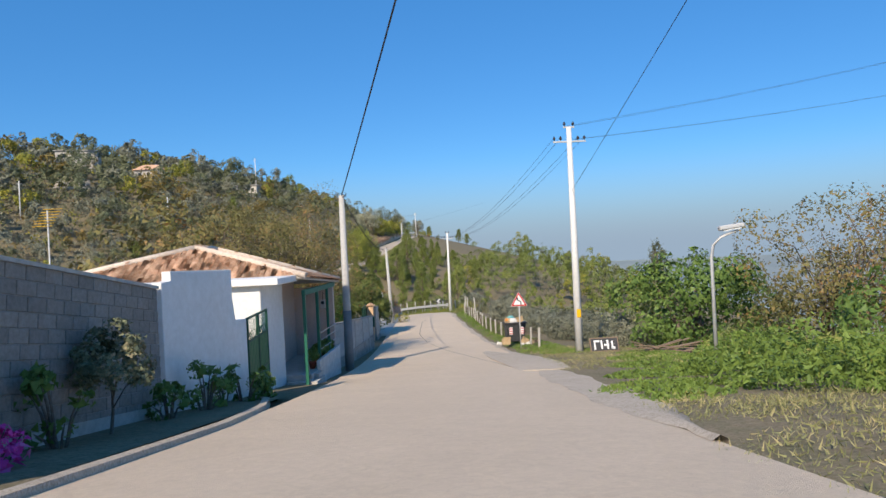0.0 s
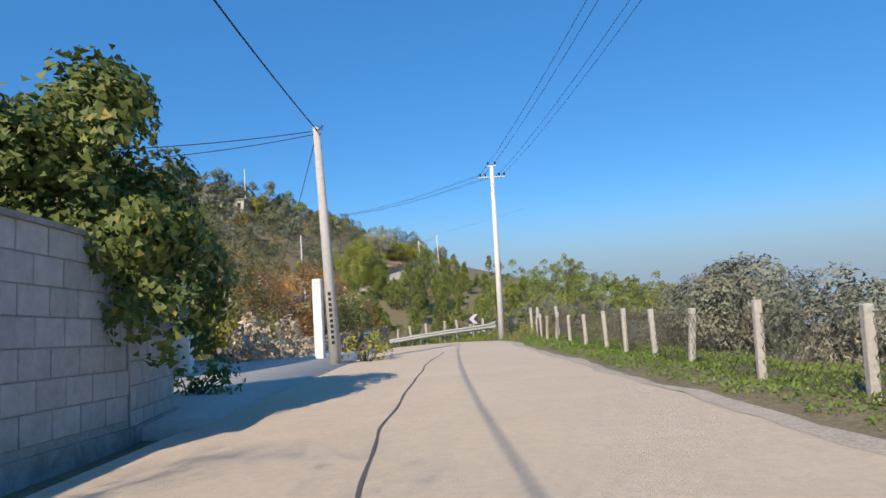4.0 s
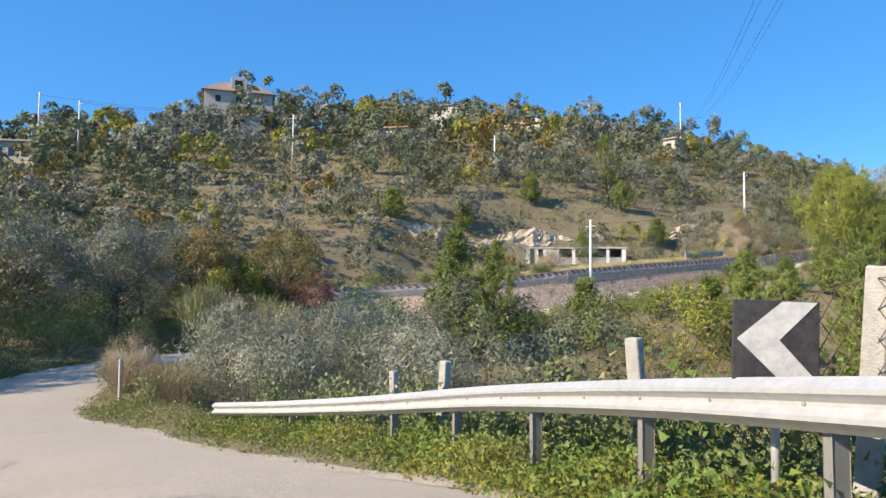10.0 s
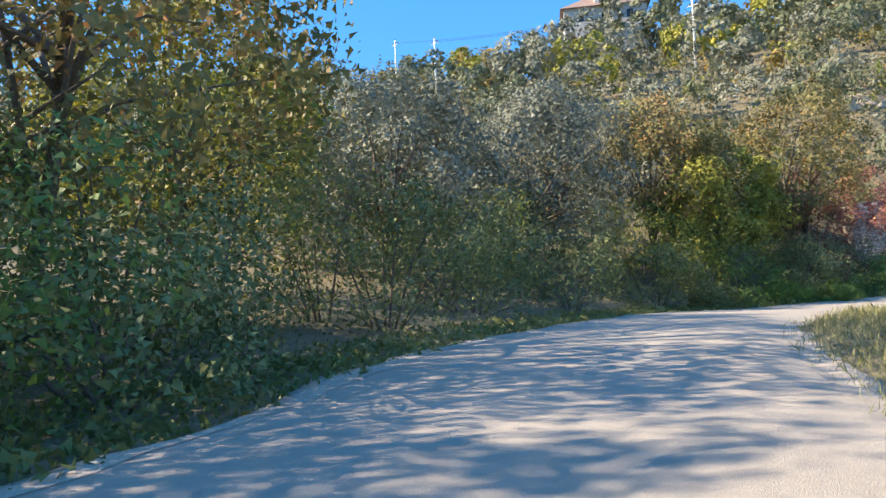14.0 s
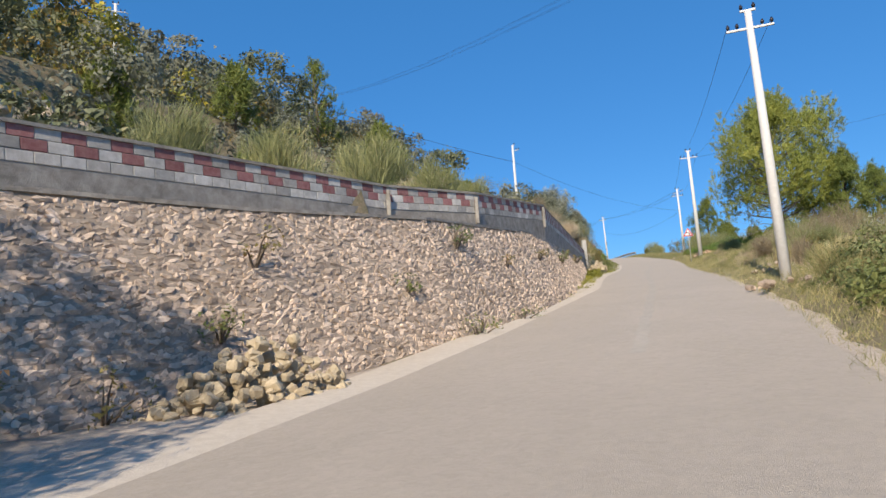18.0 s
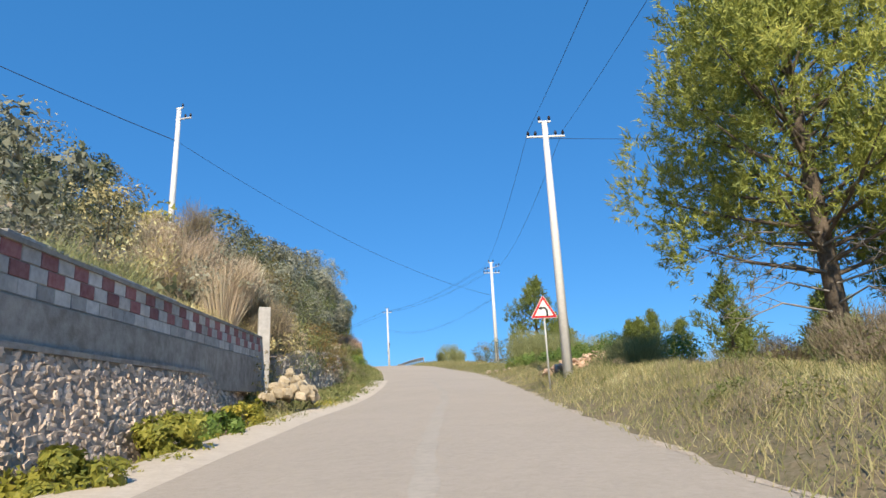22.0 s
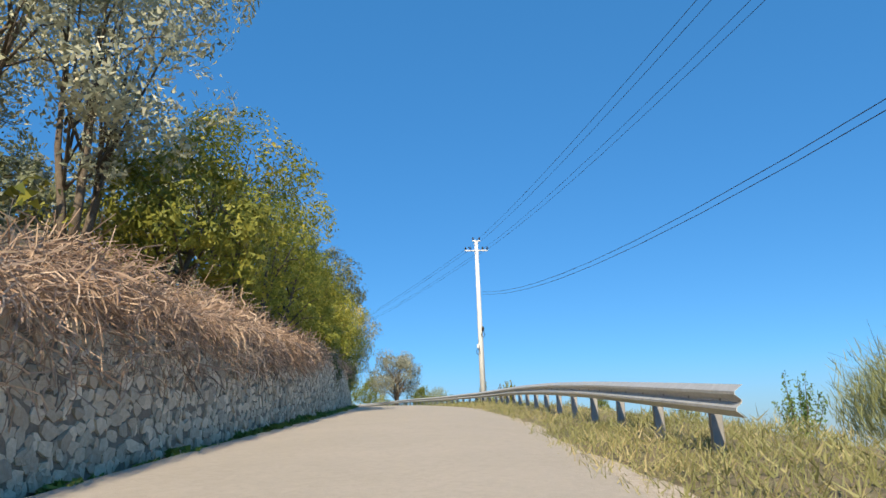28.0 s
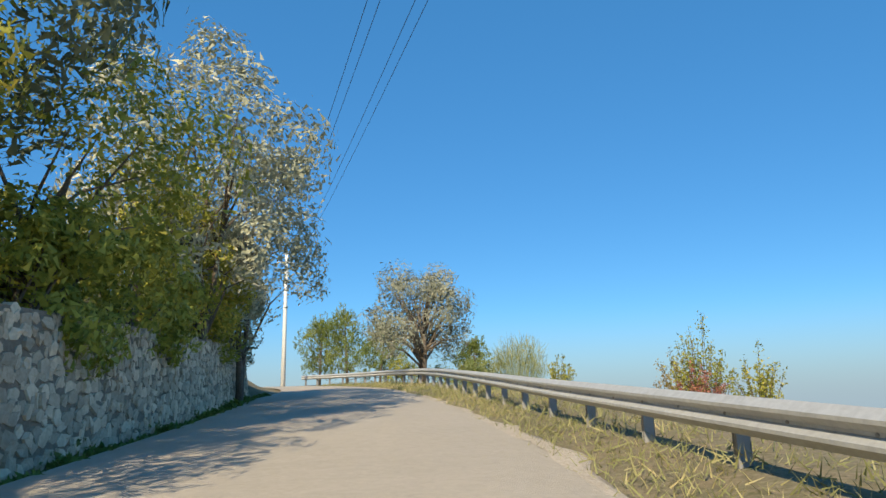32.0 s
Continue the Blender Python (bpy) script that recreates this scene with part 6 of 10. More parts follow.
def tiled_slope(parent, corners, inside_mat, singles=True, pitch=0.19, row=0.3):
    """A roof slope: a slab under rows of barrel tiles. corners run along the eave first, then up."""
    c = [Vector(p) for p in corners]
    e = (c[1] - c[0]).normalized()
    nrm = e.cross(c[-1] - c[0]).normalized()
    if nrm.z < 0:
        nrm = -nrm
    up = nrm.cross(e).normalized()
    if up.z < 0:
        up = -up
    bm = bmesh.new()
    f = [bm.verts.new(p) for p in c]
    g = [bm.verts.new(p - nrm * 0.08) for p in c]
    bm.faces.new(f)
    bm.faces.new(g[::-1])
    for i in range(len(c)):
        bm.faces.new((f[i], g[i], g[(i + 1) % len(c)], f[(i + 1) % len(c)]))
    bmesh.ops.recalc_face_normals(bm, faces=bm.faces)
    slab = part("roof_slope", bm, inside_mat, parent, "clay-tiled roof slope")
    flat = [((p - c[0]).dot(e), (p - c[0]).dot(up)) for p in c]

    def inside(u, v):
        hit = False
        for (x0, y0), (x1, y1) in zip(flat, flat[1:] + flat[:1]):
            if (y0 > v) != (y1 > v) and u < (x1 - x0) * (v - y0) / (y1 - y0) + x0:
                hit = not hit
        return hit

    umin, umax, vmax = min(p[0] for p in flat), max(p[0] for p in flat), max(p[1] for p in flat)
    turn = Matrix((e, up, nrm)).transposed().to_4x4()
    vv, ff, base = [], [], 0
    tv, tf = np.array([w.co[:] for w in TILE.vertices]), [list(p.vertices) for p in TILE.polygons]
    v = row * 0.4
    while v < vmax:
        u = umin + pitch / 2
        while u < umax:
            if inside(u, v):
                m = Matrix.Translation(c[0] + e * u + up * v + nrm * (0.02 + random.uniform(0, 0.02))) @ turn @ Matrix.Rotation(random.uniform(-0.05, 0.05), 4, "Z") @ Matrix.Rotation(0.06, 4, "X")
                if singles:
                    o = new("tile", TILE)
                    o.parent = slab
                    o.matrix_basis = m
                else:
                    mm = np.array(m)
                    vv.append(tv @ mm[:3, :3].T + mm[:3, 3])
                    ff += [[i + base for i in q] for q in tf]
                    base += len(tv)
            u += pitch
        v += row
    if vv:
        solid("tiles", np.concatenate(vv), ff, TERRACOTTA, slab)["kind"] = "stuff"
    return slab


apex_s, apex_n = (-6.4, 23.9, 0.38), (-6.4, 25.8, 0.32)
tiled_slope(house, [(-11.0, 22.2, -0.6), (-2.4, 22.3, -0.7), apex_s], CONCRETE)
tiled_slope(house, [(-2.2, 22.3, -0.7), (-2.2, 28.1, -1.1), apex_n, apex_s], CONCRETE)
tiled_slope(house, [(-2.2, 28.1, -1.1), (-11.0, 28.1, -1.0), apex_n], CONCRETE, False)
tiled_slope(house, [(-11.0, 28.1, -1.0), (-11.0, 22.2, -0.6), apex_s, apex_n], CONCRETE, False)
for q in ((-2.2, 22.3, -0.7), (-11.0, 22.2, -0.6), (-2.2, 28.1, -1.1), (-11.0, 28.1, -1.0)):
    ap = apex_s if q[1] < 25 else apex_n
    part("ridge_tiles", tube([Vector(ap) + Vector((0, 0, 0.07)), Vector(ap).lerp(Vector(q), 0.5) + Vector((0, 0, 0.08)), Vector(q) + Vector((0, 0, 0.05))], 0.11, 8), PALE_RIDGE, house, "hip tiles bedded in pale mortar")
part("ridge_tiles", tube([Vector(apex_s) + Vector((0, 0, 0.08)), Vector(apex_n) + Vector((0, 0, 0.08))], 0.11, 8), PALE_RIDGE, house, "ridge tiles bedded in pale mortar")
part("eave_board", box(-2.42, -2.3, 22.4, 27.7, -1.3, -1.12, 0.01), GREEN_STEEL, house)

block_wall("block_wall", (-2.83, 27.68, -5.1), (-2.98, 43.6, -6.3), 2.15, "weathered concrete block wall beside the road", course=0.29, length=1.15, mat=[GREY_BLOCK], plinth=0.5, plinth1=1.0, cap=STAINED_CONCRETE, band=STAINED_CONCRETE, back=1)
for f in (0.12, 0.33, 0.52, 0.7, 0.87):
    x, y, z = -2.83 - 0.15 * f, 27.68 + 15.92 * f, -5.1 - 1.2 * f
    tagged(linked("wall_tie", box(x - 0.06, x + 0.035, y - 0.075, y + 0.075, z + 0.48 + 0.5 * f, z + 2.149, 0.008), CONCRETE), "pale cast concrete tie in the block wall", "wall tie", "ties in the block wall")
tagged(panel(None, "gate_pillar", (-3.0, 43.65), (-4.05, 46.4), [(0, -6.6), (0.3, -6.6), (0.3, -4.1), (0, -4.1)], 0.3, CONCRETE), "grey concrete gate pillar", "pillar")
metal_gate("driveway_gate", (-4.05, 46.5), (-4.3, 50.0), -6.35, -3.85, "dark green louvred sheet-metal driveway gate", open_top=0.0)
tagged(panel(None, "letter_box", (-3.05, 43.95), (-3.05, 44.4), [(0, -4.85), (0.38, -4.85), (0.38, -4.2), (0, -4.2)], 0.14, DARK_GREEN, side=-1), "green metal letter box on the wall end", "letter box")
tagged(panel(None, "gate_pillar", (-4.2, 49.9), (-3.7, 49.9), [(0, -6.7), (0.45, -6.7), (0.45, -3.95), (0, -3.95)], 0.4, PEACH_PLASTER), "peach-plastered gate pillar", "pillar")
tagged(panel(None, "roof_tile_cap", (-4.35, 49.75), (-3.6, 49.75), [(0, -3.95), (0.75, -3.95), (0.38, -3.75)], 0.6, TERRACOTTA), "little clay cap on the gate pillar", "cap")
block_wall("block_wall", (-3.62, 50.35, -6.42), (-3.75, 53.4, -6.6), 2.3, "weathered pale block wall beside the green gate", mat=[GREY_BLOCK], course=0.3, length=0.5, plinth=0.12, cap=STAINED_CONCRETE, band=STAINED_CONCRETE, back=1)
block_wall("block_wall", (-3.75, 53.42, -6.6), (-4.15, 55.4, -6.68), 2.1, "rounded end of a weathered block wall", mat=[GREY_BLOCK], course=0.3, length=0.5, plinth=0.12, cap=STAINED_CONCRETE, band=STAINED_CONCRETE, back=1)
block_wall("block_wall", (-4.15, 55.42, -6.68), (-5.6, 56.6, -6.72), 1.9, "rounded end of a weathered block wall", mat=[GREY_BLOCK], course=0.3, length=0.5, plinth=0.12, cap=STAINED_CONCRETE, band=STAINED_CONCRETE, back=1)

cottage = empty("yellow_cottage", (-0.45, 1.0, -0.05))
tagged(cottage, "small yellow cottage with a red clay tile roof", "house")
part("wall", box(-13.5, -8.2, 58.0, 64.0, -7.2, -2.85, 0.02), YELLOW_PLASTER, cottage, "yellow-plastered wall")
part("wall", box(-16.5, -13.5, 57.2, 62.0, -7.2, -3.1, 0.02), WHITE_PAINT, cottage, "white annexe")
part("window", box(-10.6, -9.6, 57.96, 58.02, -4.6, -3.3, 0.01), GLASS, cottage)
for x in np.arange(-12.8, -8.3, 0.32):
    part("railing_bar", tube([(x, 57.6, -4.0), (x, 57.6, -3.0)], 0.012, 5), BLACK_PAINT, cottage)
tiled_slope(cottage, [(-14.0, 57.3, -2.95), (-7.6, 57.3, -2.95), (-7.6, 61.0, -1.75), (-14.0, 61.0, -1.75)], CONCRETE, False)
tiled_slope(cottage, [(-7.6, 64.7, -2.95), (-14.0, 64.7, -2.95), (-14.0, 61.0, -1.75), (-7.6, 61.0, -1.75)], CONCRETE, False)

# gate posts and yard by the driveway
for x, y, zt in ((-5.5, 69.85, -4.3), (-8.1, 64.6, -4.45)):
    tagged(linked("gate_post", box(x - 0.16, x + 0.16, y - 0.16, y + 0.16, -7.4, zt, 0.02), WHITE_PAINT), "pale square concrete gate post", "post", "pale gate posts")
tagged(linked("low_wall", box(-12.5, -8.3, 64.5, 64.75, -7.2, -5.6, 0.02), WHITE_PAINT), "low white yard wall", "wall")
yard_house = empty("yard_house", (0, 0, 0))
tagged(yard_house, "white porch of a house behind the driveway", "house")
part("wall", box(-17.5, -12.5, 66.5, 70.0, -7.3, -3.4, 0.02), WHITE_PAINT, yard_house)
part("door", box(-12.52, -12.44, 67.2, 68.2, -6.6, -4.4, 0.01), GLASS, yard_house, "glazed door")
for k in range(3):
    part("step", box(-12.5, -11.6 - 0.3 * k, 66.6, 69.2, -7.2, -6.5 - 0.18 * k, 0.01), CONCRETE, yard_house)
part("roof", box(-17.8, -11.6, 66.0, 70.5, -3.4, -3.2, 0.02), TERRACOTTA, yard_house, "tiled porch roof")
bm = bmesh.new()
tube_bm(bm, [(-3.3 + 0.35 * math.cos(a * 0.45), 67.6, -6.65 + 0.4 * math.sin(a * 0.45)) for a in range(8)], 0.05, 8)
tagged(linked("plastic_pipe", bm, BLUE_PLASTIC), "bent blue plastic pipe beside the pole", "pipe")
bm = bmesh.new()
tube_bm(bm, [(-13.5, 27.0, -5.0), (-13.5, 27.0, 2.3)], 0.03, 6)
ant = empty("tv_antenna", (0, 0, 0))
part("mast", bm, GALVANISED, tagged(ant, "rooftop television antenna on a thin mast", "antenna"))
for k in range(7):
    part("rod", tube([(-13.9, 27.0 + 0.12 * (k - 3), 1.65 + 0.12 * k), (-13.1, 27.0 + 0.12 * (k - 3), 1.65 + 0.12 * k)], 0.012, 4), YELLOW_LABEL, ant)

# ---- right verge: sign, bin, lamp, board, fence ----
triangle_sign((5.78, 36.2, -5.35), 2, "red-bordered double bend warning sign on a grey post", [((0.1, -0.18), (0.1, 0.0), 0.028, 0.028), ((0.11, -0.01), (-0.09, -0.01 + 0.09), 0.028, 0.028), ((-0.085, 0.07), (-0.085, 0.16), 0.028, 0.028), ((-0.085, 0.14), (-0.085, 0.24), 0.065, 0.004)], post=2.1)
rb = empty("wheeled_bin", (5.65, 38.3, -5.5), 8)
tagged(rb, "overfull dark wheeled refuse container with torn stickers", "refuse bin")
bm = bmesh.new()
vs = box_bm(bm, -0.56, 0.56, -0.42, 0.42, 0.14, 1.15, 0.03)
for v in bm.verts:
    k = 0.82 + 0.18 * (v.co.z - 0.14) / 1.0
    v.co.x *= k
    v.co.y *= k
part("body", bm, BIN_PLASTIC, rb)
part("rim", box(-0.62, 0.62, -0.48, 0.48, 1.12, 1.2, 0.02), BIN_PLASTIC, rb)
for x in (-0.4, 0.4):
    for y in (-0.3, 0.3):
        part("wheel", tube([(x - 0.03, y, 0.08), (x + 0.03, y, 0.08)], 0.08, 10), BLACK_PAINT, rb)
for x in (-0.3, 0.32):
    part("sticker", box(x - 0.09, x + 0.09, -0.425, -0.405, 0.55, 0.95, 0.002), SIGN_WHITE, rb, "torn red and white sticker")
    for k in range(3):
        part("stripe", box(x - 0.09, x + 0.09, -0.43, -0.424, 0.58 + 0.13 * k, 0.63 + 0.13 * k, 0.0, Matrix.Rotation(0.0, 4, "Y")), SIGN_RED, rb)


def crumpled(name, at, size, mat, label, seed):
    """A crumpled bag: a rounded lump with folds, flat underneath."""
    rng = np.random.default_rng(seed)
    bm = bmesh.new()
    bmesh.ops.create_icosphere(bm, subdivisions=3, radius=0.5)
    w = rng.normal(size=(5, 3)) * 7
    ph = rng.random(5) * 6
    for v in bm.verts:
        f = sum(abs(math.sin(float(np.dot(w[k], v.co)) + ph[k])) for k in range(5)) / 5
        v.co *= 0.72 + 0.5 * f
        v.co.z = max(v.co.z, -0.36)
        v.co = Vector((v.co.x * size[0], v.co.y * size[1], (v.co.z + 0.36) * size[2])) + Vector(at)
    return tagged(linked(name, bm, mat), label, "rubbish", "rubbish round the container")


def open_box(at, w, d, h, yaw, tilt, label):
    """A cardboard box with thin sides and its flaps standing open."""
    ob = empty("cardboard_box", at, yaw)
    m = Matrix.Rotation(tilt, 4, "Y")
    for x0, x1, y0, y1 in ((-w / 2, w / 2, -d / 2, -d / 2 + 0.012), (-w / 2, w / 2, d / 2 - 0.012, d / 2), (-w / 2, -w / 2 + 0.012, -d / 2 + 0.013, d / 2 - 0.013), (w / 2 - 0.012, w / 2, -d / 2 + 0.013, d / 2 - 0.013)):
        part("side", box(x0, x1, y0, y1, 0.002, h, 0.0, m), CARD, ob)
    part("bottom", box(-w / 2 + 0.014, w / 2 - 0.014, -d / 2 + 0.014, d / 2 - 0.014, 0.0, 0.012, 0.0, m), CARD, ob)
    part("flap", box(-w / 2, w / 2, -d / 2 - 0.01, -d / 2, 0, 0.16, 0.0, m @ Matrix.Translation((0, 0, h + 0.002)) @ Matrix.Rotation(0.25, 4, "X")), CARD, ob)
    return tagged(ob, label, "box")


TEAL_BAG = varied("teal_bag", [(0.1, 0.34, 0.36), (0.16, 0.42, 0.42), (0.08, 0.28, 0.3), (0.3, 0.5, 0.5)], (4.0, 20.0), 0.4, 0.4, 30.0)
ORANGE_BAG = varied("orange_bag", [(0.7, 0.25, 0.05), (0.75, 0.32, 0.08), (0.6, 0.2, 0.04), (0.78, 0.4, 0.12)], (4.0, 20.0), 0.4, 0.4, 30.0)
open_box((5.08, 37.5, -5.42), 0.42, 0.3, 0.3, 12, 0.06, "brown cardboard box beside the refuse container")
open_box((6.05, 37.3, -5.42), 0.4, 0.34, 0.3, -20, 0.5, "torn brown cardboard box tipped over in the weeds")
open_box((6.55, 37.4, -5.42), 0.5, 0.3, 0.12, 10, 0.1, "flattened brown cardboard box in the weeds")
open_box((5.92, 38.3, -4.31), 0.42, 0.36, 0.2, 10, -0.2, "brown cardboard box on the full container")
crumpled("rubbish_bag", (4.72, 37.5, -5.44), (0.3, 0.26, 0.2), BAG_WHITE, "small crumpled white bag beside the container", 1)
crumpled("rubbish_bag", (5.95, 37.0, -5.44), (0.22, 0.2, 0.16), BAG_WHITE, "small crumpled white bag in the weeds", 2)
crumpled("rubbish_bag", (6.3, 37.1, -5.44), (0.34, 0.26, 0.24), BAG_WHITE, "crumpled pale bag among the torn boxes", 3)
crumpled("rubbish_bag", (5.3, 38.25, -4.33), (0.42, 0.5, 0.32), CARD, "crumpled brown paper bag on the full container", 4)
crumpled("rubbish_bag", (5.55, 38.1, -4.33), (0.46, 0.3, 0.3), BAG_WHITE, "crumpled white bag on the full container", 5)
crumpled("rubbish_bag", (5.45, 38.3, -4.25), (0.4, 0.3, 0.36), TEAL_BAG, "crumpled teal plastic bag on the full container", 6)
crumpled("rubbish_bag", (5.22, 38.05, -4.22), (0.16, 0.16, 0.2), ORANGE_BAG, "small orange bag on the full container", 7)

lamp = empty("street_lamp", (9.15, 17.75, -3.25), 0)
tagged(lamp, "slim grey street lamp with a curved neck", "street lamp")
part("mast", tube([(0, 0, -0.3), (0, 0, 2.7), (0.06, 0, 3.0), (0.25, 0, 3.2), (0.7, 0, 3.35)], [0.05, 0.042, 0.038, 0.035, 0.03], 10), GALVANISED, lamp)
hd = part("head", box(0.62, 1.25, -0.11, 0.11, 3.3, 3.42, 0.03, Matrix.Rotation(-0.12, 4, "Y")), ARM_STEEL, lamp, "flat grey lamp head")
part("lens", box(0.7, 1.15, -0.09, 0.09, 3.28, 3.299, 0.0, Matrix.Rotation(-0.12, 4, "Y")), SIGN_WHITE, hd)

board = empty("leaning_board", (8.75, 29.3, -4.72), 4)
tagged(board, "leaning white board with scrawled black marks", "board")
m = Matrix.Rotation(-0.35, 4, "X")
part("frame", box(-0.62, 0.62, -0.03, 0.03, 0.0, 0.62, 0.01, m), WOOD, board)
part("face", box(-0.57, 0.57, -0.038, -0.031, 0.05, 0.57, 0.0, m), CHEVRON_BLACK, board)
for x0, x1, z0, z1 in ((-0.45, -0.38, 0.1, 0.5), (-0.45, -0.2, 0.42, 0.5), (-0.15, -0.08, 0.12, 0.5), (-0.02, 0.2, 0.25, 0.33), (0.1, 0.18, 0.1, 0.5), (0.28, 0.45, 0.1, 0.2), (0.3, 0.37, 0.1, 0.45)):
    part("white_stroke", box(x0, x1, -0.045, -0.0385, z0, z1, 0.0, m), SIGN_WHITE, board)
rng = np.random.default_rng(9)
for k in range(16):
    a = rng.normal() * 0.25
    x, y = 10.6 + rng.random() * 1.8, 28.2 + rng.normal() * 0.5
    ln = 0.8 + rng.random()
    z = ground_at(x, y) + 0.06 + 0.25 * rng.random()
    tagged(linked("old_plank", box(-ln, ln, -0.05, 0.05, -0.015, 0.015, 0.004, pose(x, y, z, rng.normal() * 8, rng.normal() * 8, math.degrees(a))), WOOD), "broken old plank on a heap beside the verge", "plank", "heap of old planks")

POSTS = []
for k, s in enumerate(list(np.arange(63.5, 110, 2.35))):
    off = float(np.interp(s, [63, 75, 84, 95, 104, 110], [-5.3, -4.75, -4.35, -4.4, -4.0, -4.2]))
    p = along(s + random.uniform(-0.3, 0.3), off)
    p.z = ground_at(p.x, p.y) - 0.02
    POSTS.append(p)
    fence_post(p, 1.05 + random.uniform(-0.1, 0.12), lean=(random.gauss(0, 0.04), random.gauss(0, 0.04)))
for p, q in zip(POSTS, POSTS[1:]):
    wire_mesh(p, q, 0.95)

# ---- the outer bend: crash barrier, chevrons, posts, little gate ----
RAIL = [(1.13, 83.59, -6.86), (0.07, 85.71, -7.09), (-1.55, 88.24, -7.36), (-2.44, 89.45, -7.5), (-3.8, 90.91, -7.71), (-6.01, 92.45, -8.05), (-8.48, 94.24, -8.47), (-11.49, 95.82, -9.0), (-15.0, 97.0, -9.67), (-19.0, 97.7, -10.32), (-21.9, 97.97, -10.72)]
guard_rail(RAIL, "dented galvanised crash barrier round the outer bend", flare=True)
for (x, y, z), yaw, size in (((-0.2, 86.15, -7.95), 6, 0.57), ((-7.57, 93.86, -9.32), 30, 0.54)):
    chevron((x, y, z), yaw, "black and white chevron sign behind the barrier", size=size, tilt=0.03)
BEND_POSTS = [(1.21, 84.01, -6.55), (0.41, 86.15, -6.71), (-0.4, 87.4, -6.76), (-1.24, 88.56, -6.8), (-2.17, 89.76, -6.9), (-3.5, 91.23, -7.04), (-4.54, 91.93, -7.18), (-5.72, 92.82, -7.41), (-7.09, 93.96, -7.6), (-9.2, 95.3, -8.25), (-13.56, 97.17, -8.96), (-16.2, 98.7, -9.5)]
for x, y, zt in BEND_POSTS + [(1.97, 84.12, -6.55), (3.2, 85.2, -6.2), (3.4, 83.2, -6.14), (4.3, 81.0, -6.07)]:
    g = min(ground_at(x, y), zt - 1.0)
    fence_post((x, y, g), zt - g, lean=(random.gauss(0, 0.05), random.gauss(0, 0.06)), w=0.07)
for (ax, ay, az), (bx, by, bz) in zip(BEND_POSTS[1:9], BEND_POSTS[2:10]):
    wire_mesh((ax, ay, az - 1.05), (bx, by, bz - 1.05), 0.95)
sg = empty("field_gate", (0, 0, 0))
tagged(sg, "rusty iron bar gate between concrete posts", "gate")
for z in (-7.5, -6.6):
    part("rail", tube([(1.25, 84.02, z), (1.93, 84.11, z)], 0.02, 6), RUST_RED, sg)
for k in range(7):
    x, y = 1.32 + 0.54 * k / 6, 84.03 + 0.07 * k / 6
    part("bar", tube([(x, y, -7.65), (x, y, -6.6)], 0.012, 5), RUST_RED, sg)

# ---- the low stone wall on the inside of the bend ----
stone_face("stone_wall", [(-9.5, 71.0), (-7.0, 75.5), (-5.3, 78.6), (-4.45, 80.4), (-4.9, 82.2), (-6.8, 84.4), (-9.6, 86.4)], [-7.9, -7.9, -8.0, -8.2, -8.5, -8.9, -9.2], [-6.75, -6.7, -6.65, -6.65, -6.8, -7.2, -7.9], SHADED_STONE, "low mortared stone wall on the inside of the bend", size=0.15, tall=0.75, batter=0.12, core=DARK_MORTAR, seed=4, singles=260, prefer=10.0, proud=0.03)

# ---- the stone wall with the red and white parapet ----


def road_z(x, y):
    return float(LINE[np.argmin((LINE[:, 0] - x) ** 2 + (LINE[:, 1] - y) ** 2), 2])


low = [road_z(*p) - 0.1 for p in RUBBLE_FOOT]
crown = [z - d for z, d in zip(RUBBLE_TOP, (0.1, 0.1, 0.12, 0.2, 0.26, 0.2, 0.34, 0.52, 0.56, 0.6))]
steep = [1.2, 1.2, 1.2, 1.2, 1.2, 1.1, 0.85, 0.55, 0.35, 0.25]
foot = []
for k, p in enumerate(RUBBLE_FOOT):
    a0, b0 = RUBBLE_FOOT[max(k - 1, 0)], RUBBLE_FOOT[min(k + 1, len(RUBBLE_FOOT) - 1)]
    ln = math.dist(a0, b0)
    foot.append((p[0] - (b0[1] - a0[1]) / ln * (1.2 - steep[k]), p[1] + (b0[0] - a0[0]) / ln * (1.2 - steep[k])))
stone_face("retaining_wall", foot, low, crown, RUBBLE, "tall rubble stone retaining wall under a block parapet", size=0.145, tall=0.6, batter=steep, proud=0.012, rough=0.14, seed=8, singles=300, prefer=17.0, thick=1.3, core=EARTHY_MORTAR, gap=1.2, cap=STAINED_CONCRETE)
par = [(-60.6, 131.6), (-51.4, 144.85), (-48.9, 147.6), (-45.72, 154.1), (-43.13, 163.2), (-40.57, 172.2), (-38.35, 180.0), (-36.95, 184.9)]
parz = [-9.3, -8.3, -7.98, -7.1, -6.36, -5.7, -5.12, -4.75]
for k in range(len(par) - 1):
    a, b = Vector((*par[k], parz[k])), Vector((*par[k + 1], parz[k + 1]))
    n = Vector((-(b - a).y, (b - a).x, 0)).normalized()
    block_wall("parapet_wall", a, b, 1.05, "red and white chequered block parapet on a concrete band", thick=0.2, course=0.2, length=0.41, plinth=0.42, cap=STAINED_CONCRETE, band=STAINED_CONCRETE, back=1, mat=[WHITE_BLOCK, RED_BLOCK], pattern=lambda r, c: 1 if (r < 2 and (c + r) % 2 == 0) else 0)
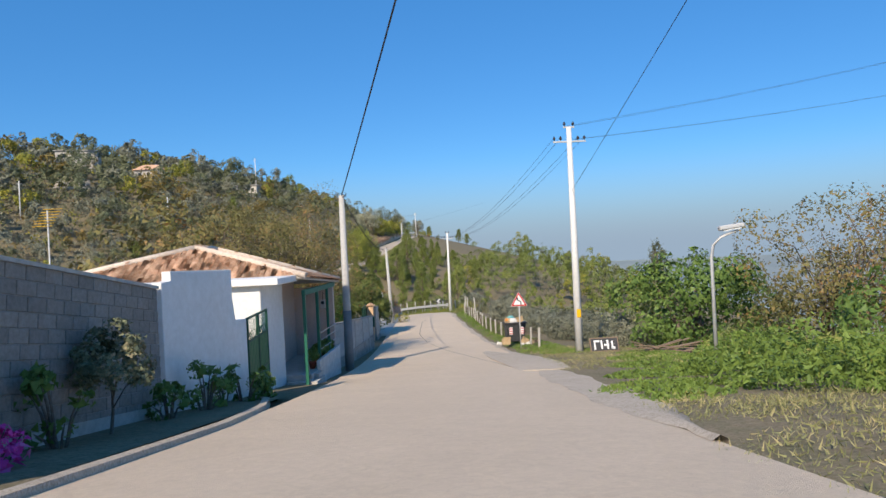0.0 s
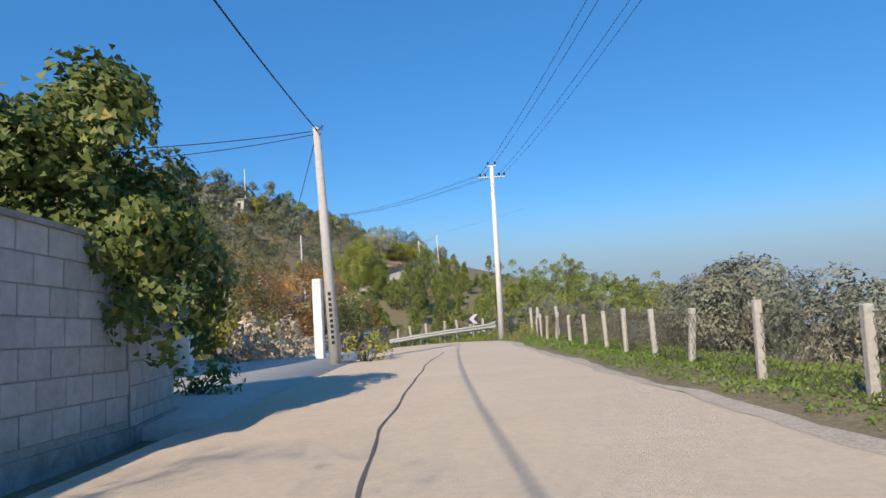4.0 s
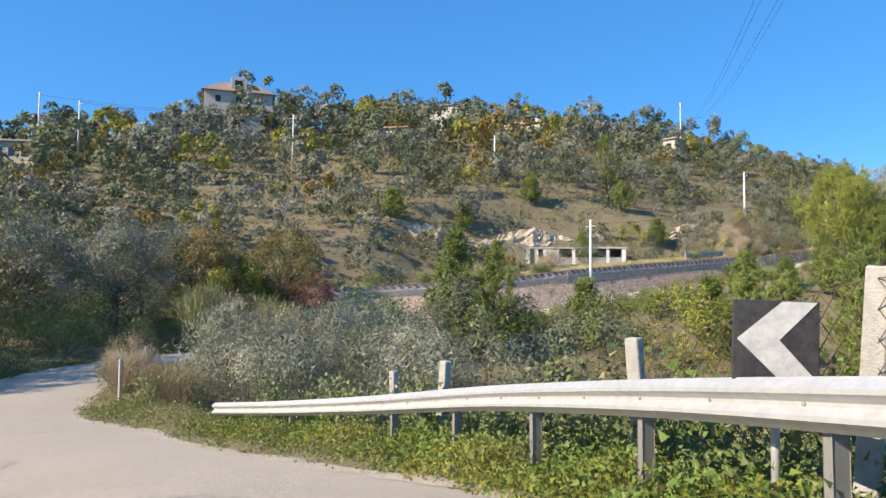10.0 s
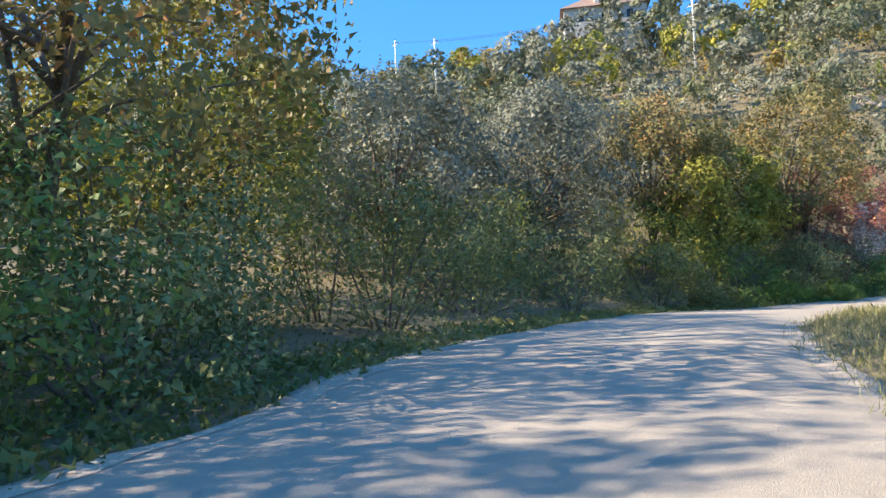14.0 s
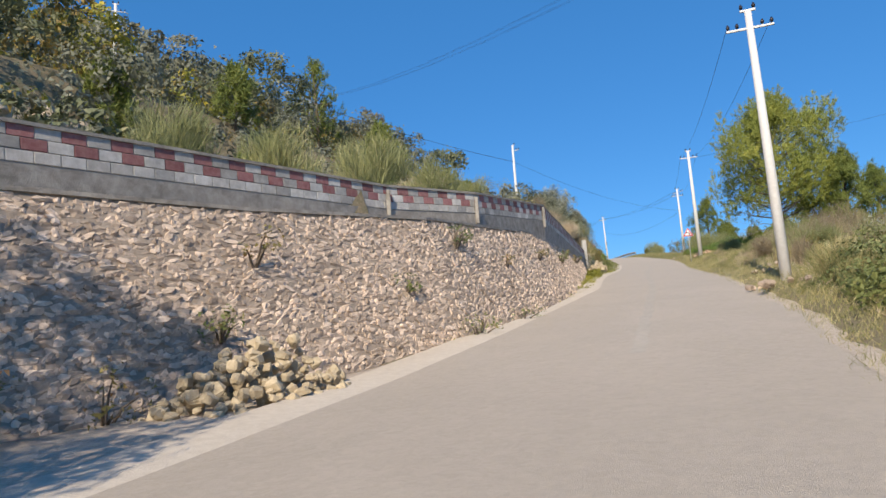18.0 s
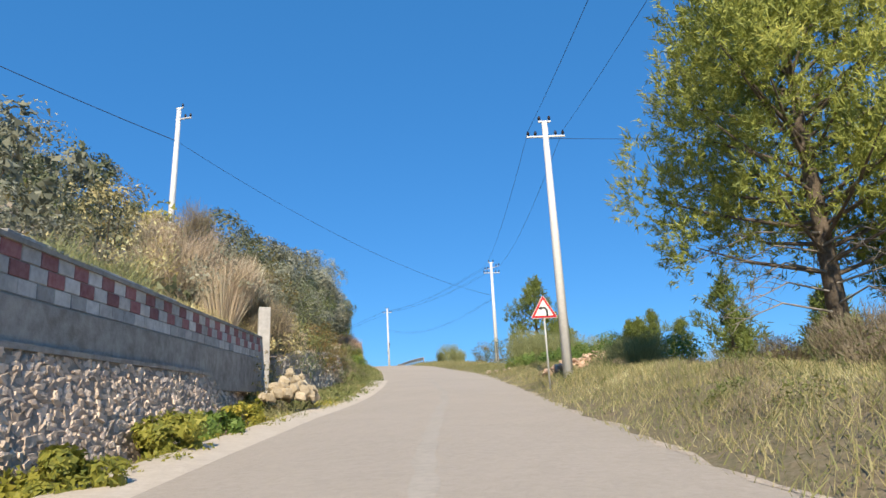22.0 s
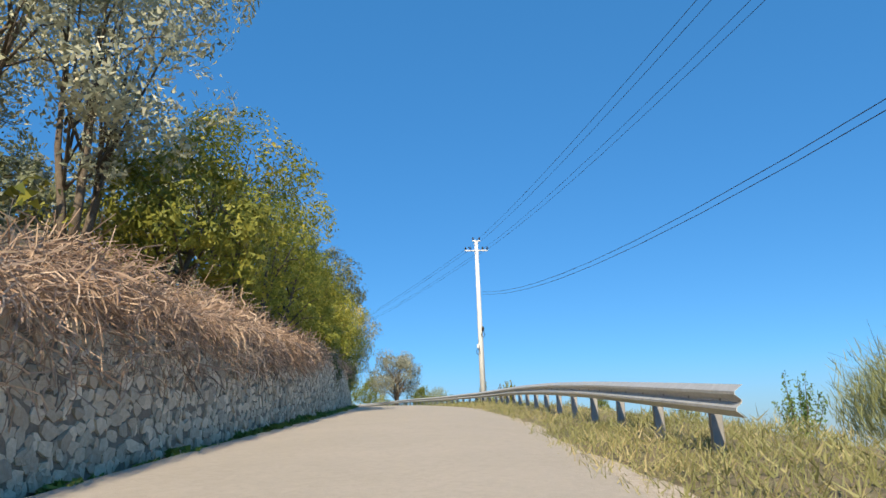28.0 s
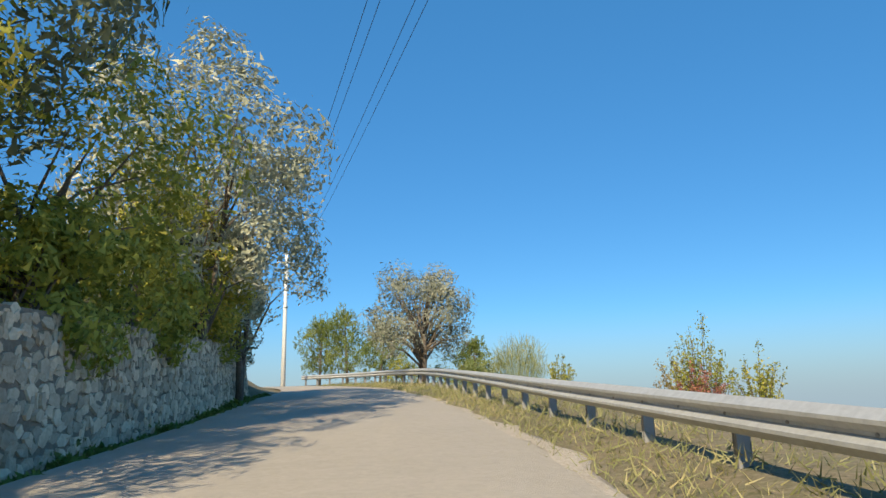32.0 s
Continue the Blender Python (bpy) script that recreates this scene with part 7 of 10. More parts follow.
for x, y, z in ((-51.35, 144.75, -7.2), (-48.85, 147.5, -6.9), (-45.68, 154.0, -5.98)):
    z -= 0.12
    tagged(linked("wall_pilaster", box(x - 0.05, x + 0.05, y - 0.05, y + 0.05, z - 0.85, z - 0.03, 0.012), STAINED_CONCRETE), "square concrete pilaster in the parapet", "pilaster")
tagged(linked("wall_end_post", box(-37.05, -36.7, 184.85, 185.25, -5.6, -2.75, 0.02), CONCRETE), "tall concrete post at the end of the parapet", "post")
heap("stone_heap", (-53.0, 138.0, -12.4), 300, 1.25, 0.155, YELLOW_STONE, "heap of yellow building stones against the wall", 2, yaw=52, stretch=1.5, tall=1.35)
heap("stone_heap", (-36.2, 183.6, -5.6), 55, 0.8, 0.24, YELLOW_STONE, "heap of pale stones at the wall end", 3, tall=0.9)
heap("brick_heap", (-19.6, 195.0, ground_at(-19.6, 195.0) - 0.08), 120, 1.25, 0.42, BUFF_BRICK, "heap of broken pale red bricks on the verge", 4, piece="brick", brick=True, tall=0.8)
heap("brick_heap", (-25.4, 187.6, ground_at(-25.4, 187.6) - 0.08), 60, 0.9, 0.3, BUFF_BRICK, "small heap of broken bricks beside the pole", 6, piece="brick", brick=True, tall=0.5)
heap("stone_heap", (-36.5, 152.5, ground_at(-36.5, 152.5)), 22, 1.4, 0.09, RUBBLE, "scatter of pale stones on the verge", 7, tall=0.12)
triangle_sign((-28.2, 183.8, -5.0), -16, "red-bordered sharp bend warning sign on a thin post", [((0.1, -0.2), (0.1, 0.02), 0.03, 0.03), ((0.1, 0.0), (0.02, 0.09), 0.03, 0.03), ((0.03, 0.085), (-0.09, 0.07), 0.03, 0.03), ((-0.07, 0.07), (-0.17, 0.06), 0.07, 0.004)], post=1.85)

GUTTER = varied("pale_gutter", [(0.52, 0.45, 0.36), (0.62, 0.55, 0.45), (0.42, 0.35, 0.27), (0.66, 0.59, 0.5)], (0.8, 7.0, 30.0), 0.95, 0.8, 30.0, source="Position")
# concrete gutter along the foot of the wall
tagged(ribbon("gutter", 188, 262, [lambda s: float(left_edge(s)) - 0.32, lambda s: float(left_edge(s)) - 0.05, lambda s: float(left_edge(s)) + 0.55, lambda s: float(left_edge(s)) + 0.75], [-0.012, 0.016, 0.04, -0.1], GUTTER, 1.0), "pale concrete gutter strip along the foot of the wall", "gutter", kind="structure")

# natural stone bank beyond the parapet
stone_face("stone_bank", BANK_FOOT, [road_z(-36.2, 186.5), road_z(-34.6, 191.5), road_z(-32.6, 198.0), road_z(-31.2, 203.0)], [-4.0, -3.1, -2.2, -1.7], BANK_STONE, "rough pale stone bank half covered with grass", size=0.34, tall=0.72, batter=0.3, seed=12, singles=200, prefer=4.0, thick=1.1, proud=0.015, rough=0.2, core=EARTHY_MORTAR, gap=1.0)

# the long stone wall of the last stretch
stone_face("stone_wall", LONG_FOOT, LONG_LOW, LONG_TOP, PALE_STONE, "long mortared wall of pale field stones beside the road", size=0.19, tall=0.85, batter=0.25, seed=15, singles=300, prefer=18.0, proud=0.025, gap=1.04, thick=1.3, core=DARK_MORTAR)
RAIL2 = [(-18.05, 231.2, 2.2), (-17.77, 233.0, 2.4), (-17.02, 238.0, 2.94), (-16.28, 243.0, 3.42), (-15.59, 248.0, 3.85), (-14.9, 253.0, 4.25), (-14.35, 258.0, 4.61), (-14.15, 263.0, 4.94), (-14.2, 268.0, 5.27), (-14.28, 273.0, 5.58), (-14.45, 278.0, 5.9), (-14.66, 283.0, 6.25), (-14.89, 288.0, 6.59), (-15.14, 293.0, 6.92), (-15.6, 299.0, 7.27), (-16.9, 306.0, 7.6), (-19.6, 313.5, 7.85), (-24.0, 320.5, 8.05)]
guard_rail(RAIL2, "long galvanised crash barrier along the open side")

# the unfinished low building over the parapet
shed = empty("concrete_shed", (0, 0, 0))
tagged(shed, "long unfinished concrete shed with a flat roof and dark openings", "shed")
sa, sb = Vector((-57.5, 163.0, 0)), Vector((-47.0, 170.5, 0))
gz0 = -5.35
sd = (sb - sa).normalized()
sn = Vector((-sd.y, sd.x, 0))


def shed_box(name, u0, u1, v0, v1, z0, z1, mat, label=""):
    m = Matrix.Translation(sa) @ Matrix((sd, sn, Vector((0, 0, 1)))).transposed().to_4x4()
    return part(name, box(u0, u1, v0, v1, z0, z1, 0.01, m), mat, shed, label)


L = (sb - sa).length
shed_box("back_wall", 0, L, 3.6, 3.8, gz0 - 1, gz0 + 2.5, MORTAR)
shed_box("roof_slab", -0.2, L + 0.2, -0.12, 4.0, gz0 + 2.5, gz0 + 2.7, CONCRETE, "flat white-edged roof slab")
for u0, u1 in ((0.0, 0.5), (1.1, 1.6), (2.2, 4.3), (6.0, 6.4), (8.2, 8.6), (10.4, 10.8), (12.4, 12.9)):
    shed_box("front_pier", u0, u1, 0, 0.25, gz0 - 1.5, gz0 + 2.5, WHITE_PAINT)
shed_box("front_wall", 4.3, L, 0.02, 0.2, gz0 - 1.5, gz0 + 1.35, GREY_BLOCK)
shed_box("end_wall", 0, 0.2, 0.25, 3.6, gz0 - 1.5, gz0 + 2.5, WHITE_PAINT)
shed_box("end_wall", L - 0.2, L, 0.25, 3.6, gz0 - 1.5, gz0 + 2.5, WHITE_PAINT)

block_wall("field_wall", (-41.5, 176.5, -4.4), (-39.3, 184.0, -3.9), 1.1, "low pale block wall on the terrace behind the parapet", mat=[WHITE_BLOCK], back=1)

# houses on the hill's crest


PALE_RENDER = varied("old_render", [(0.5, 0.46, 0.4), (0.58, 0.54, 0.48), (0.42, 0.38, 0.33), (0.6, 0.57, 0.52)], (0.5, 6.0), 0.9)


def hill_house(x, y, w, d, h, label, roof, yaw=0, z=None, gable=True):
    g = ground_at(x, y) if z is None else z
    ob = empty("hill_house", (x, y, g), yaw)
    part("wall", box(-w / 2, w / 2, -d / 2, d / 2, -7, h, 0.03), PALE_RENDER, ob)
    if gable:
        bm = bmesh.new()
        f = [bm.verts.new(p) for p in ((-w / 2 - 0.6, -d / 2 - 0.6, h), (w / 2 + 0.6, -d / 2 - 0.6, h), (w / 2 + 0.6, d / 2 + 0.6, h), (-w / 2 - 0.6, d / 2 + 0.6, h), (-w / 4, 0, h + w * 0.22), (w / 4, 0, h + w * 0.22))]
        for q in ((0, 1, 5, 4), (2, 3, 4, 5), (1, 2, 5), (3, 0, 4), (3, 2, 1, 0)):
            bm.faces.new([f[i] for i in q])
        part("roof", bm, roof, ob, "tiled hip roof")
    else:
        part("roof", box(-w / 2 - 0.5, w / 2 + 0.5, -d / 2 - 0.5, d / 2 + 0.5, h, h + 0.25, 0.03), roof, ob, "flat concrete roof")
    for k in (-0.3, 0.0, 0.3):
        wn2 = part("window", box(k * w - 0.5, k * w + 0.5, -d / 2 - 0.03, -d / 2 + 0.05, h - 2.2, h - 0.9, 0.01), GLASS, ob)
    return tagged(ob, label, "house", "houses on the hill")


OLD_TILES = varied("old_tiles", [(0.26, 0.17, 0.13), (0.34, 0.24, 0.19), (0.2, 0.13, 0.1), (0.38, 0.29, 0.24)], (0.8, 9.0), 0.9, 0.4, 30.0)
hh = hill_house(-128, 162.5, 13, 8, 3.3, "pale hilltop house with a brown hipped roof", OLD_TILES, 60, z=27.0)
dm = part("dormer", box(-1.5, 1.5, -3.4, 1.0, 3.2, 6.4, 0.03), PALE_RENDER, hh, "open brick dormer")
# a black slab on the front paints the dark inside of the dormer
part("black_infill", box(-0.8, 0.8, -3.42, -3.3, 3.9, 5.8, 0.0), BLACK_PAINT, dm)
hill_house(-118, 215, 12, 8, 6.0, "white hilltop house with a flat roof among trees", CONCRETE, 20, z=30.4, gable=False)
hill_house(-98, 222, 9, 6, 2.2, "low white hilltop house with a red roof", TERRACOTTA, 10)
hill_house(-70, 236, 7, 5, 3.0, "low white hilltop house among oaks", CONCRETE, 0, gable=False)
hill_house(-104, 186, 9, 3, 2.5, "long pale wall on the crest of the hill", PEACH_PLASTER, 30, gable=False)
hill_house(-122, 122, 6, 5, 3.5, "small white building near the hilltop poles", CONCRETE, 50, gable=False)

# ---- trees, bushes and grass ----


def on_ground(x, y, dz=-0.05):
    return (x, y, ground_at(x, y) + dz)


def off_road(s, off, dz=-0.05):
    p = along(s, off)
    return on_ground(p.x, p.y, dz)


# gardens by the village road
tree((-2.55, 10.6, -2.75), 1.75, 0.46, OAK_LEAF, "small ball-clipped tree with a thin stem by the wall", "clipped_tree", bare=0.42, n_clumps=26, n_leaves=6500, size=0.05, trunk=0.03, seed=21, clump=0.5)
for k, (x, y, h) in enumerate(((-2.5, 14.1, 0.95), (-2.45, 15.0, 0.6), (-2.3, 15.9, 1.0), (-2.2, 17.0, 0.75), (-2.6, 12.6, 0.6), (-2.55, 9.2, 1.2))):
    shrub((x, y, road_z(x, y) + 0.0), 0.36, h, GREEN_LEAF if k != 1 else BRIGHT_LEAF, "small garden shrub at the foot of the white wall", 30 + k, 520, 0.09, n_clumps=9)
shrub((-2.45, 7.7, -2.3), 0.36, 0.6, foliage("pink_flowers", (0.3, 0.02, 0.12), (0.5, 0.04, 0.22), (0.08, 0.12, 0.03), 0.25), "low bougainvillea bush with bright pink flowers", 38, 900, 0.08, name="flower_bush")
for k, (x, y, h, r) in enumerate(((-6.6, 36.2, 8.2, 4.1), (-7.2, 31.5, 7.0, 3.4))):
    tree(on_ground(x, y), h, r, WALNUT_LEAF, "spreading tree with thin brown autumn leaves behind the wall", bare=0.2, n_clumps=150, n_leaves=64000, size=0.058, slim=0.6, trunk=0.15, seed=50 + k, limbs=110, clump=0.3, stems=2)
tree(on_ground(-12.0, 33.0), 7.0, 3.2, WALNUT_LEAF, "bare-limbed garden tree with brown leaves", n_clumps=30, n_leaves=3000, size=0.2, seed=58, limbs=12)
for k, (x, y, h, r) in enumerate(((-6.3, 44.6, 3.3, 1.5), (-7.2, 49.5, 3.2, 1.4))):
    tree(on_ground(x, y), h, r, CITRUS_LEAF, "dense green citrus tree with yellow fruit behind the wall", "citrus_tree", bare=0.15, n_clumps=24, n_leaves=3600, size=0.15, trunk=0.1, seed=60 + k, clump=0.5)
tree((-4.85, 54.0, -6.8), 4.2, 1.65, MAPLE_LEAF, "leafy tree turning yellow over the rounded wall end", bare=0.2, n_clumps=46, n_leaves=40000, size=0.075, slim=0.75, trunk=0.12, seed=66, clump=0.45, low=-0.55)
shrub((-4.9, 57.6, -6.75), 0.7, 0.5, GREEN_LEAF, "low weeds at the wall corner", 68, 700, 0.1)
shrub((-3.3, 66.9, -7.1), 0.7, 0.8, YELLOW_LEAF, "small bush at the foot of the pole", 69, 900, 0.08)
for k, (x, y, r, h, lf) in enumerate(((-8.0, 71.5, 1.5, 1.6, DRY_STALK), (-10.5, 73.5, 1.6, 2.0, YELLOW_LEAF), (-13.5, 74.0, 2.0, 2.6, GREEN_LEAF), (-17.5, 75.5, 2.2, 3.0, OAK_LEAF), (-21.0, 72.0, 2.5, 3.2, GREEN_LEAF))):
    shrub(on_ground(x, y), r, h, lf, "wild bush at the back of the yard", 72 + k, 2200, 0.14)

# right of the village road
tree(on_ground(14.2, 34.6), 4.6, 3.0, GREEN_LEAF, "broad fig tree with large green leaves", "fig_tree", bare=0.08, n_clumps=44, n_leaves=19000, size=0.12, slim=0.8, trunk=0.13, seed=80, low=-0.95, stems=3)
tree(on_ground(17.6, 27.5), 7.6, 3.3, WALNUT_LEAF, "tall brownish half-bare tree beyond the verge", bare=0.12, n_clumps=90, n_leaves=30000, size=0.075, slim=0.5, trunk=0.14, seed=81, limbs=44, clump=0.34, stems=2)
tree(on_ground(22.5, 30.0), 7.8, 3.6, OLIVE_LEAF, "grey-green wild olive beyond the verge", "olive_tree", bare=0.15, n_clumps=40, n_leaves=9000, size=0.11, slim=0.3, trunk=0.16, seed=82, limbs=24)
for k, (x, y, r, h, lf) in enumerate(((16.6, 21.5, 2.0, 3.8, GREEN_LEAF), (20.0, 21.0, 2.4, 4.6, AUTUMN_LEAF), (15.0, 29.5, 1.5, 2.0, BRAMBLE_LEAF), (20.0, 16.0, 2.4, 2.8, GREEN_LEAF))):
    shrub(on_ground(x, y), r, h, lf, "tall wild bush beyond the ferns", 83 + k, 3200, 0.14)
for k, (x, y, h, r) in enumerate(((27.5, 90.0, -0.7 - ground_at(27.5, 90.0), 2.2), (29.6, 91.0, -1.6 - ground_at(29.6, 91.0), 2.0))):
    pine(on_ground(x, y), h, r, "dark conifer standing down the slope", 90 + k, 3800, leaf=OAK_LEAF, size=0.34)
for k, (s, o, h, r) in enumerate(((70, -8.5, 2.6, 1.8), (74, -9.5, 3.0, 2.0), (78, -8.5, 2.6, 1.9), (82, -9.5, 3.2, 2.2), (87, -7.6, 2.6, 1.7), (91.5, -7.2, 3.9, 1.8), (95, -8.0, 4.2, 2.0), (100, -8.5, 3.0, 1.8), (105, -9.0, 3.2, 2.0), (110, -10.5, 3.4, 2.0), (66, -10, 2.8, 2.0), (86, -12.5, 3.0, 2.2), (98, -13, 3.2, 2.4))):
    x, y, z = off_road(s, o)
    tree((x, y, z), h * 0.52, r * 0.76, HILL_OLIVE, "grey-green olive tree beyond the fence", "olive_tree", bare=0.04, n_clumps=34, n_leaves=13000, size=0.085, slim=0.36, trunk=0.07, seed=100 + k, limbs=7, low=-0.95, stems=2, clump=0.46)


def patch(name, spots, n, size, leaf, label, height, seed, slim=0.45, up=0.4, category="plants", spread=0.4):
    """Low plants, too many to count: leaves scattered over ground spots (x, y, radius)."""
    rng = np.random.default_rng(seed)
    sp = np.array(spots, float)
    w = sp[:, 2] ** 2
    k = rng.choice(len(sp), size=n, p=w / w.sum())
    a, r = rng.random(n) * 6.283, np.sqrt(rng.random(n))
    x, y = sp[k, 0] + np.cos(a) * r * sp[k, 2], sp[k, 1] + np.sin(a) * r * sp[k, 2]
    hump = 0.55 + 0.45 * np.sin(x * 2.3 + seed) * np.sin(y * 1.9)
    z = ground_under(x, y) + height * rng.random(n) ** 0.7 * (1 - 0.55 * r**2) * hump
    v, q = leaves(np.stack([x, y, z], 1), size, rng, slim, up=up, spread=spread)
    return tagged(quick(name, v, q, [leaf]), label, category, kind="stuff")


patch("verge_weeds", [(6.6, 14.0, 1.3), (7.6, 17.0, 1.4), (8.6, 20.5, 1.6), (9.5, 24.0, 1.8), (10.5, 27.0, 1.8), (7.4, 30.5, 1.3), (6.4, 12.0, 0.9)], 11000, 0.1, BRIGHT_LEAF, "short grass and weeds between the gravel and the ferns", 0.1, 2)
patch("fern_patch", [(9.6, 12.4, 2.3), (10.0, 16.0, 2.2), (11.6, 19.5, 2.4), (12.6, 13.5, 2.6), (14.0, 17.5, 2.6), (13.5, 23.5, 2.2), (11.0, 8.5, 2.4)], 40000, 0.13, BRIGHT_LEAF, "thick patch of bright green ferns and weeds", 1.35, 3, slim=0.3, up=0.2)

patch("verge_grass", [(6.6, 6.0, 1.9), (8.4, 9.0, 2.2), (6.3, 10.2, 1.3), (9.2, 5.0, 2.5), (11.5, 6.0, 2.5), (7.2, 2.5, 2.2), (10.5, 1.5, 2.6)], 22000, 0.09, GRASS_BLADE, "thin dry and green grass on the gravel verge", 0.13, 20, slim=0.14, up=0.9)

# verge grass in strips along the road


def strip_spots(s0, s1, side, out, step=1.0, r=0.55):
    rows = []
    for s in np.arange(s0, s1, step):
        e = float(left_edge(s)) if side > 0 else -float(right_edge(s))
        for o in out:
            p = along(s, e + side * o)
            rows.append((p.x, p.y, r))
    return rows


patch("verge_weeds", strip_spots(61, 112, -1, (0.9, 1.5, 2.2)), 42000, 0.055, BRIGHT_LEAF, "low green weeds along the road verge", 0.22, 4)
patch("verge_weeds", strip_spots(108, 147, -1, (0.45, 0.9, 1.4, 2.0)), 52000, 0.05, WEED_LEAF, "low green weeds under the crash barrier", 0.6, 5)
patch("dry_verge_grass", strip_spots(50, 64, -1, (1.5, 2.6, 3.8, 5.2), r=0.9), 9000, 0.1, GRASS_BLADE, "dry grass on the gravel verge", 0.1, 6, slim=0.14, up=0.8)
patch("verge_weeds", strip_spots(128, 186, 1, (0.5, 1.0, 1.6)), 24000, 0.1, WEED_LEAF, "low green weeds at the shady road edge", 0.35, 7)
patch("verge_grass", strip_spots(148, 262, -1, (0.5, 1.2, 2.0, 3.0), r=0.8), 70000, 0.16, GRASS_BLADE, "long dry and green grass along the verge", 0.3, 8, slim=0.05, up=1.3)
patch("verge_grass", strip_spots(262, 300, -1, (0.4, 1.0, 1.8, 2.8), r=0.8), 30000, 0.13, GRASS_BLADE, "long dry grass at the crest", 0.4, 9, slim=0.09, up=1.2)
patch("verge_grass", strip_spots(290, 380, -1, (0.3, 0.7, 1.2, 1.9), r=0.5), 30000, 0.15, GRASS_BLADE, "short dry grass under the crash barrier", 0.24, 10, slim=0.07, up=1.0)
patch("verge_weeds", strip_spots(148, 292, -1, (0.8, 1.6, 2.6, 3.6), r=0.9), 60000, 0.036, WEED_LEAF, "low mixed weeds among the verge grass", 0.16, 18)
patch("dry_verge_grass", strip_spots(196, 262, -1, (0.7, 1.5, 2.5, 3.6, 4.8), r=0.9), 45000, 0.2, DRY_GRASS, "straw-dry grass standing on the verge", 0.22, 21, slim=0.03, up=1.5)
patch("wall_foot_weeds", strip_spots(200, 247, 1, (0.35, 0.7), r=0.35), 14000, 0.06, YELLOW_LEAF, "yellow-green weeds at the foot of the wall", 0.32, 11, slim=0.4, up=0.6)
patch("bank_grass", strip_spots(240, 287, 1, (0.8, 1.6, 2.5, 3.5), r=0.9), 40000, 0.13, GRASS_BLADE, "tall dry and green grass on the bank", 0.5, 12, slim=0.1, up=1.2)
patch("dry_bank_growth", strip_spots(250, 288, 1, (3.0, 3.9, 4.8, 5.8), r=1.0), 16000, 0.2, DRY_STALK, "brown dead growth high on the bank", 0.6, 16, slim=0.08, up=0.6)
patch("bank_weeds", strip_spots(246, 286, 1, (0.7, 1.4, 2.2), r=0.8), 24000, 0.09, WEED_LEAF, "green and yellow weeds low on the bank", 0.45, 17)
patch("wall_foot_weeds", strip_spots(286, 356, 1, (0.1,), r=0.22), 8000, 0.12, GREEN_LEAF, "dark weeds at the foot of the stone wall", 0.22, 13)
patch("bank_grass", strip_spots(205, 246, 1, (3.2, 4.6, 6.2), r=1.2), 26000, 0.22, DRY_GRASS, "dry grass over the parapet wall", 0.5, 14, slim=0.08, up=1.3)

# inside of the bend, over the low stone wall
for k, (x, y, r, h, lf) in enumerate(((-6.6, 78.6, 1.3, 1.7, BRAMBLE_LEAF), (-8.4, 76.6, 1.8, 3.0, ORANGE_LEAF), (-10.5, 74.0, 2.0, 3.8, WALNUT_LEAF), (-7.0, 81.5, 1.5, 1.9, ORANGE_LEAF), (-8.8, 79.5, 1.9, 3.1, ORANGE_LEAF), (-11.5, 78.0, 2.2, 4.2, WALNUT_LEAF), (-9.5, 83.0, 1.7, 2.2, BRAMBLE_LEAF), (-12.5, 84.0, 2.2, 2.8, BRAMBLE_LEAF), (-16.0, 83.5, 2.4, 3.0, GREEN_LEAF), (-13.0, 72.0, 2.2, 4.0, OAK_LEAF))):
    shrub((x, y, -6.7 + min(0, -0.25 * (y - 80)) * (y > 80)), r, h, lf, "wild autumn bush on top of the low stone wall", 130 + k, 10000, 0.07, n_clumps=24)

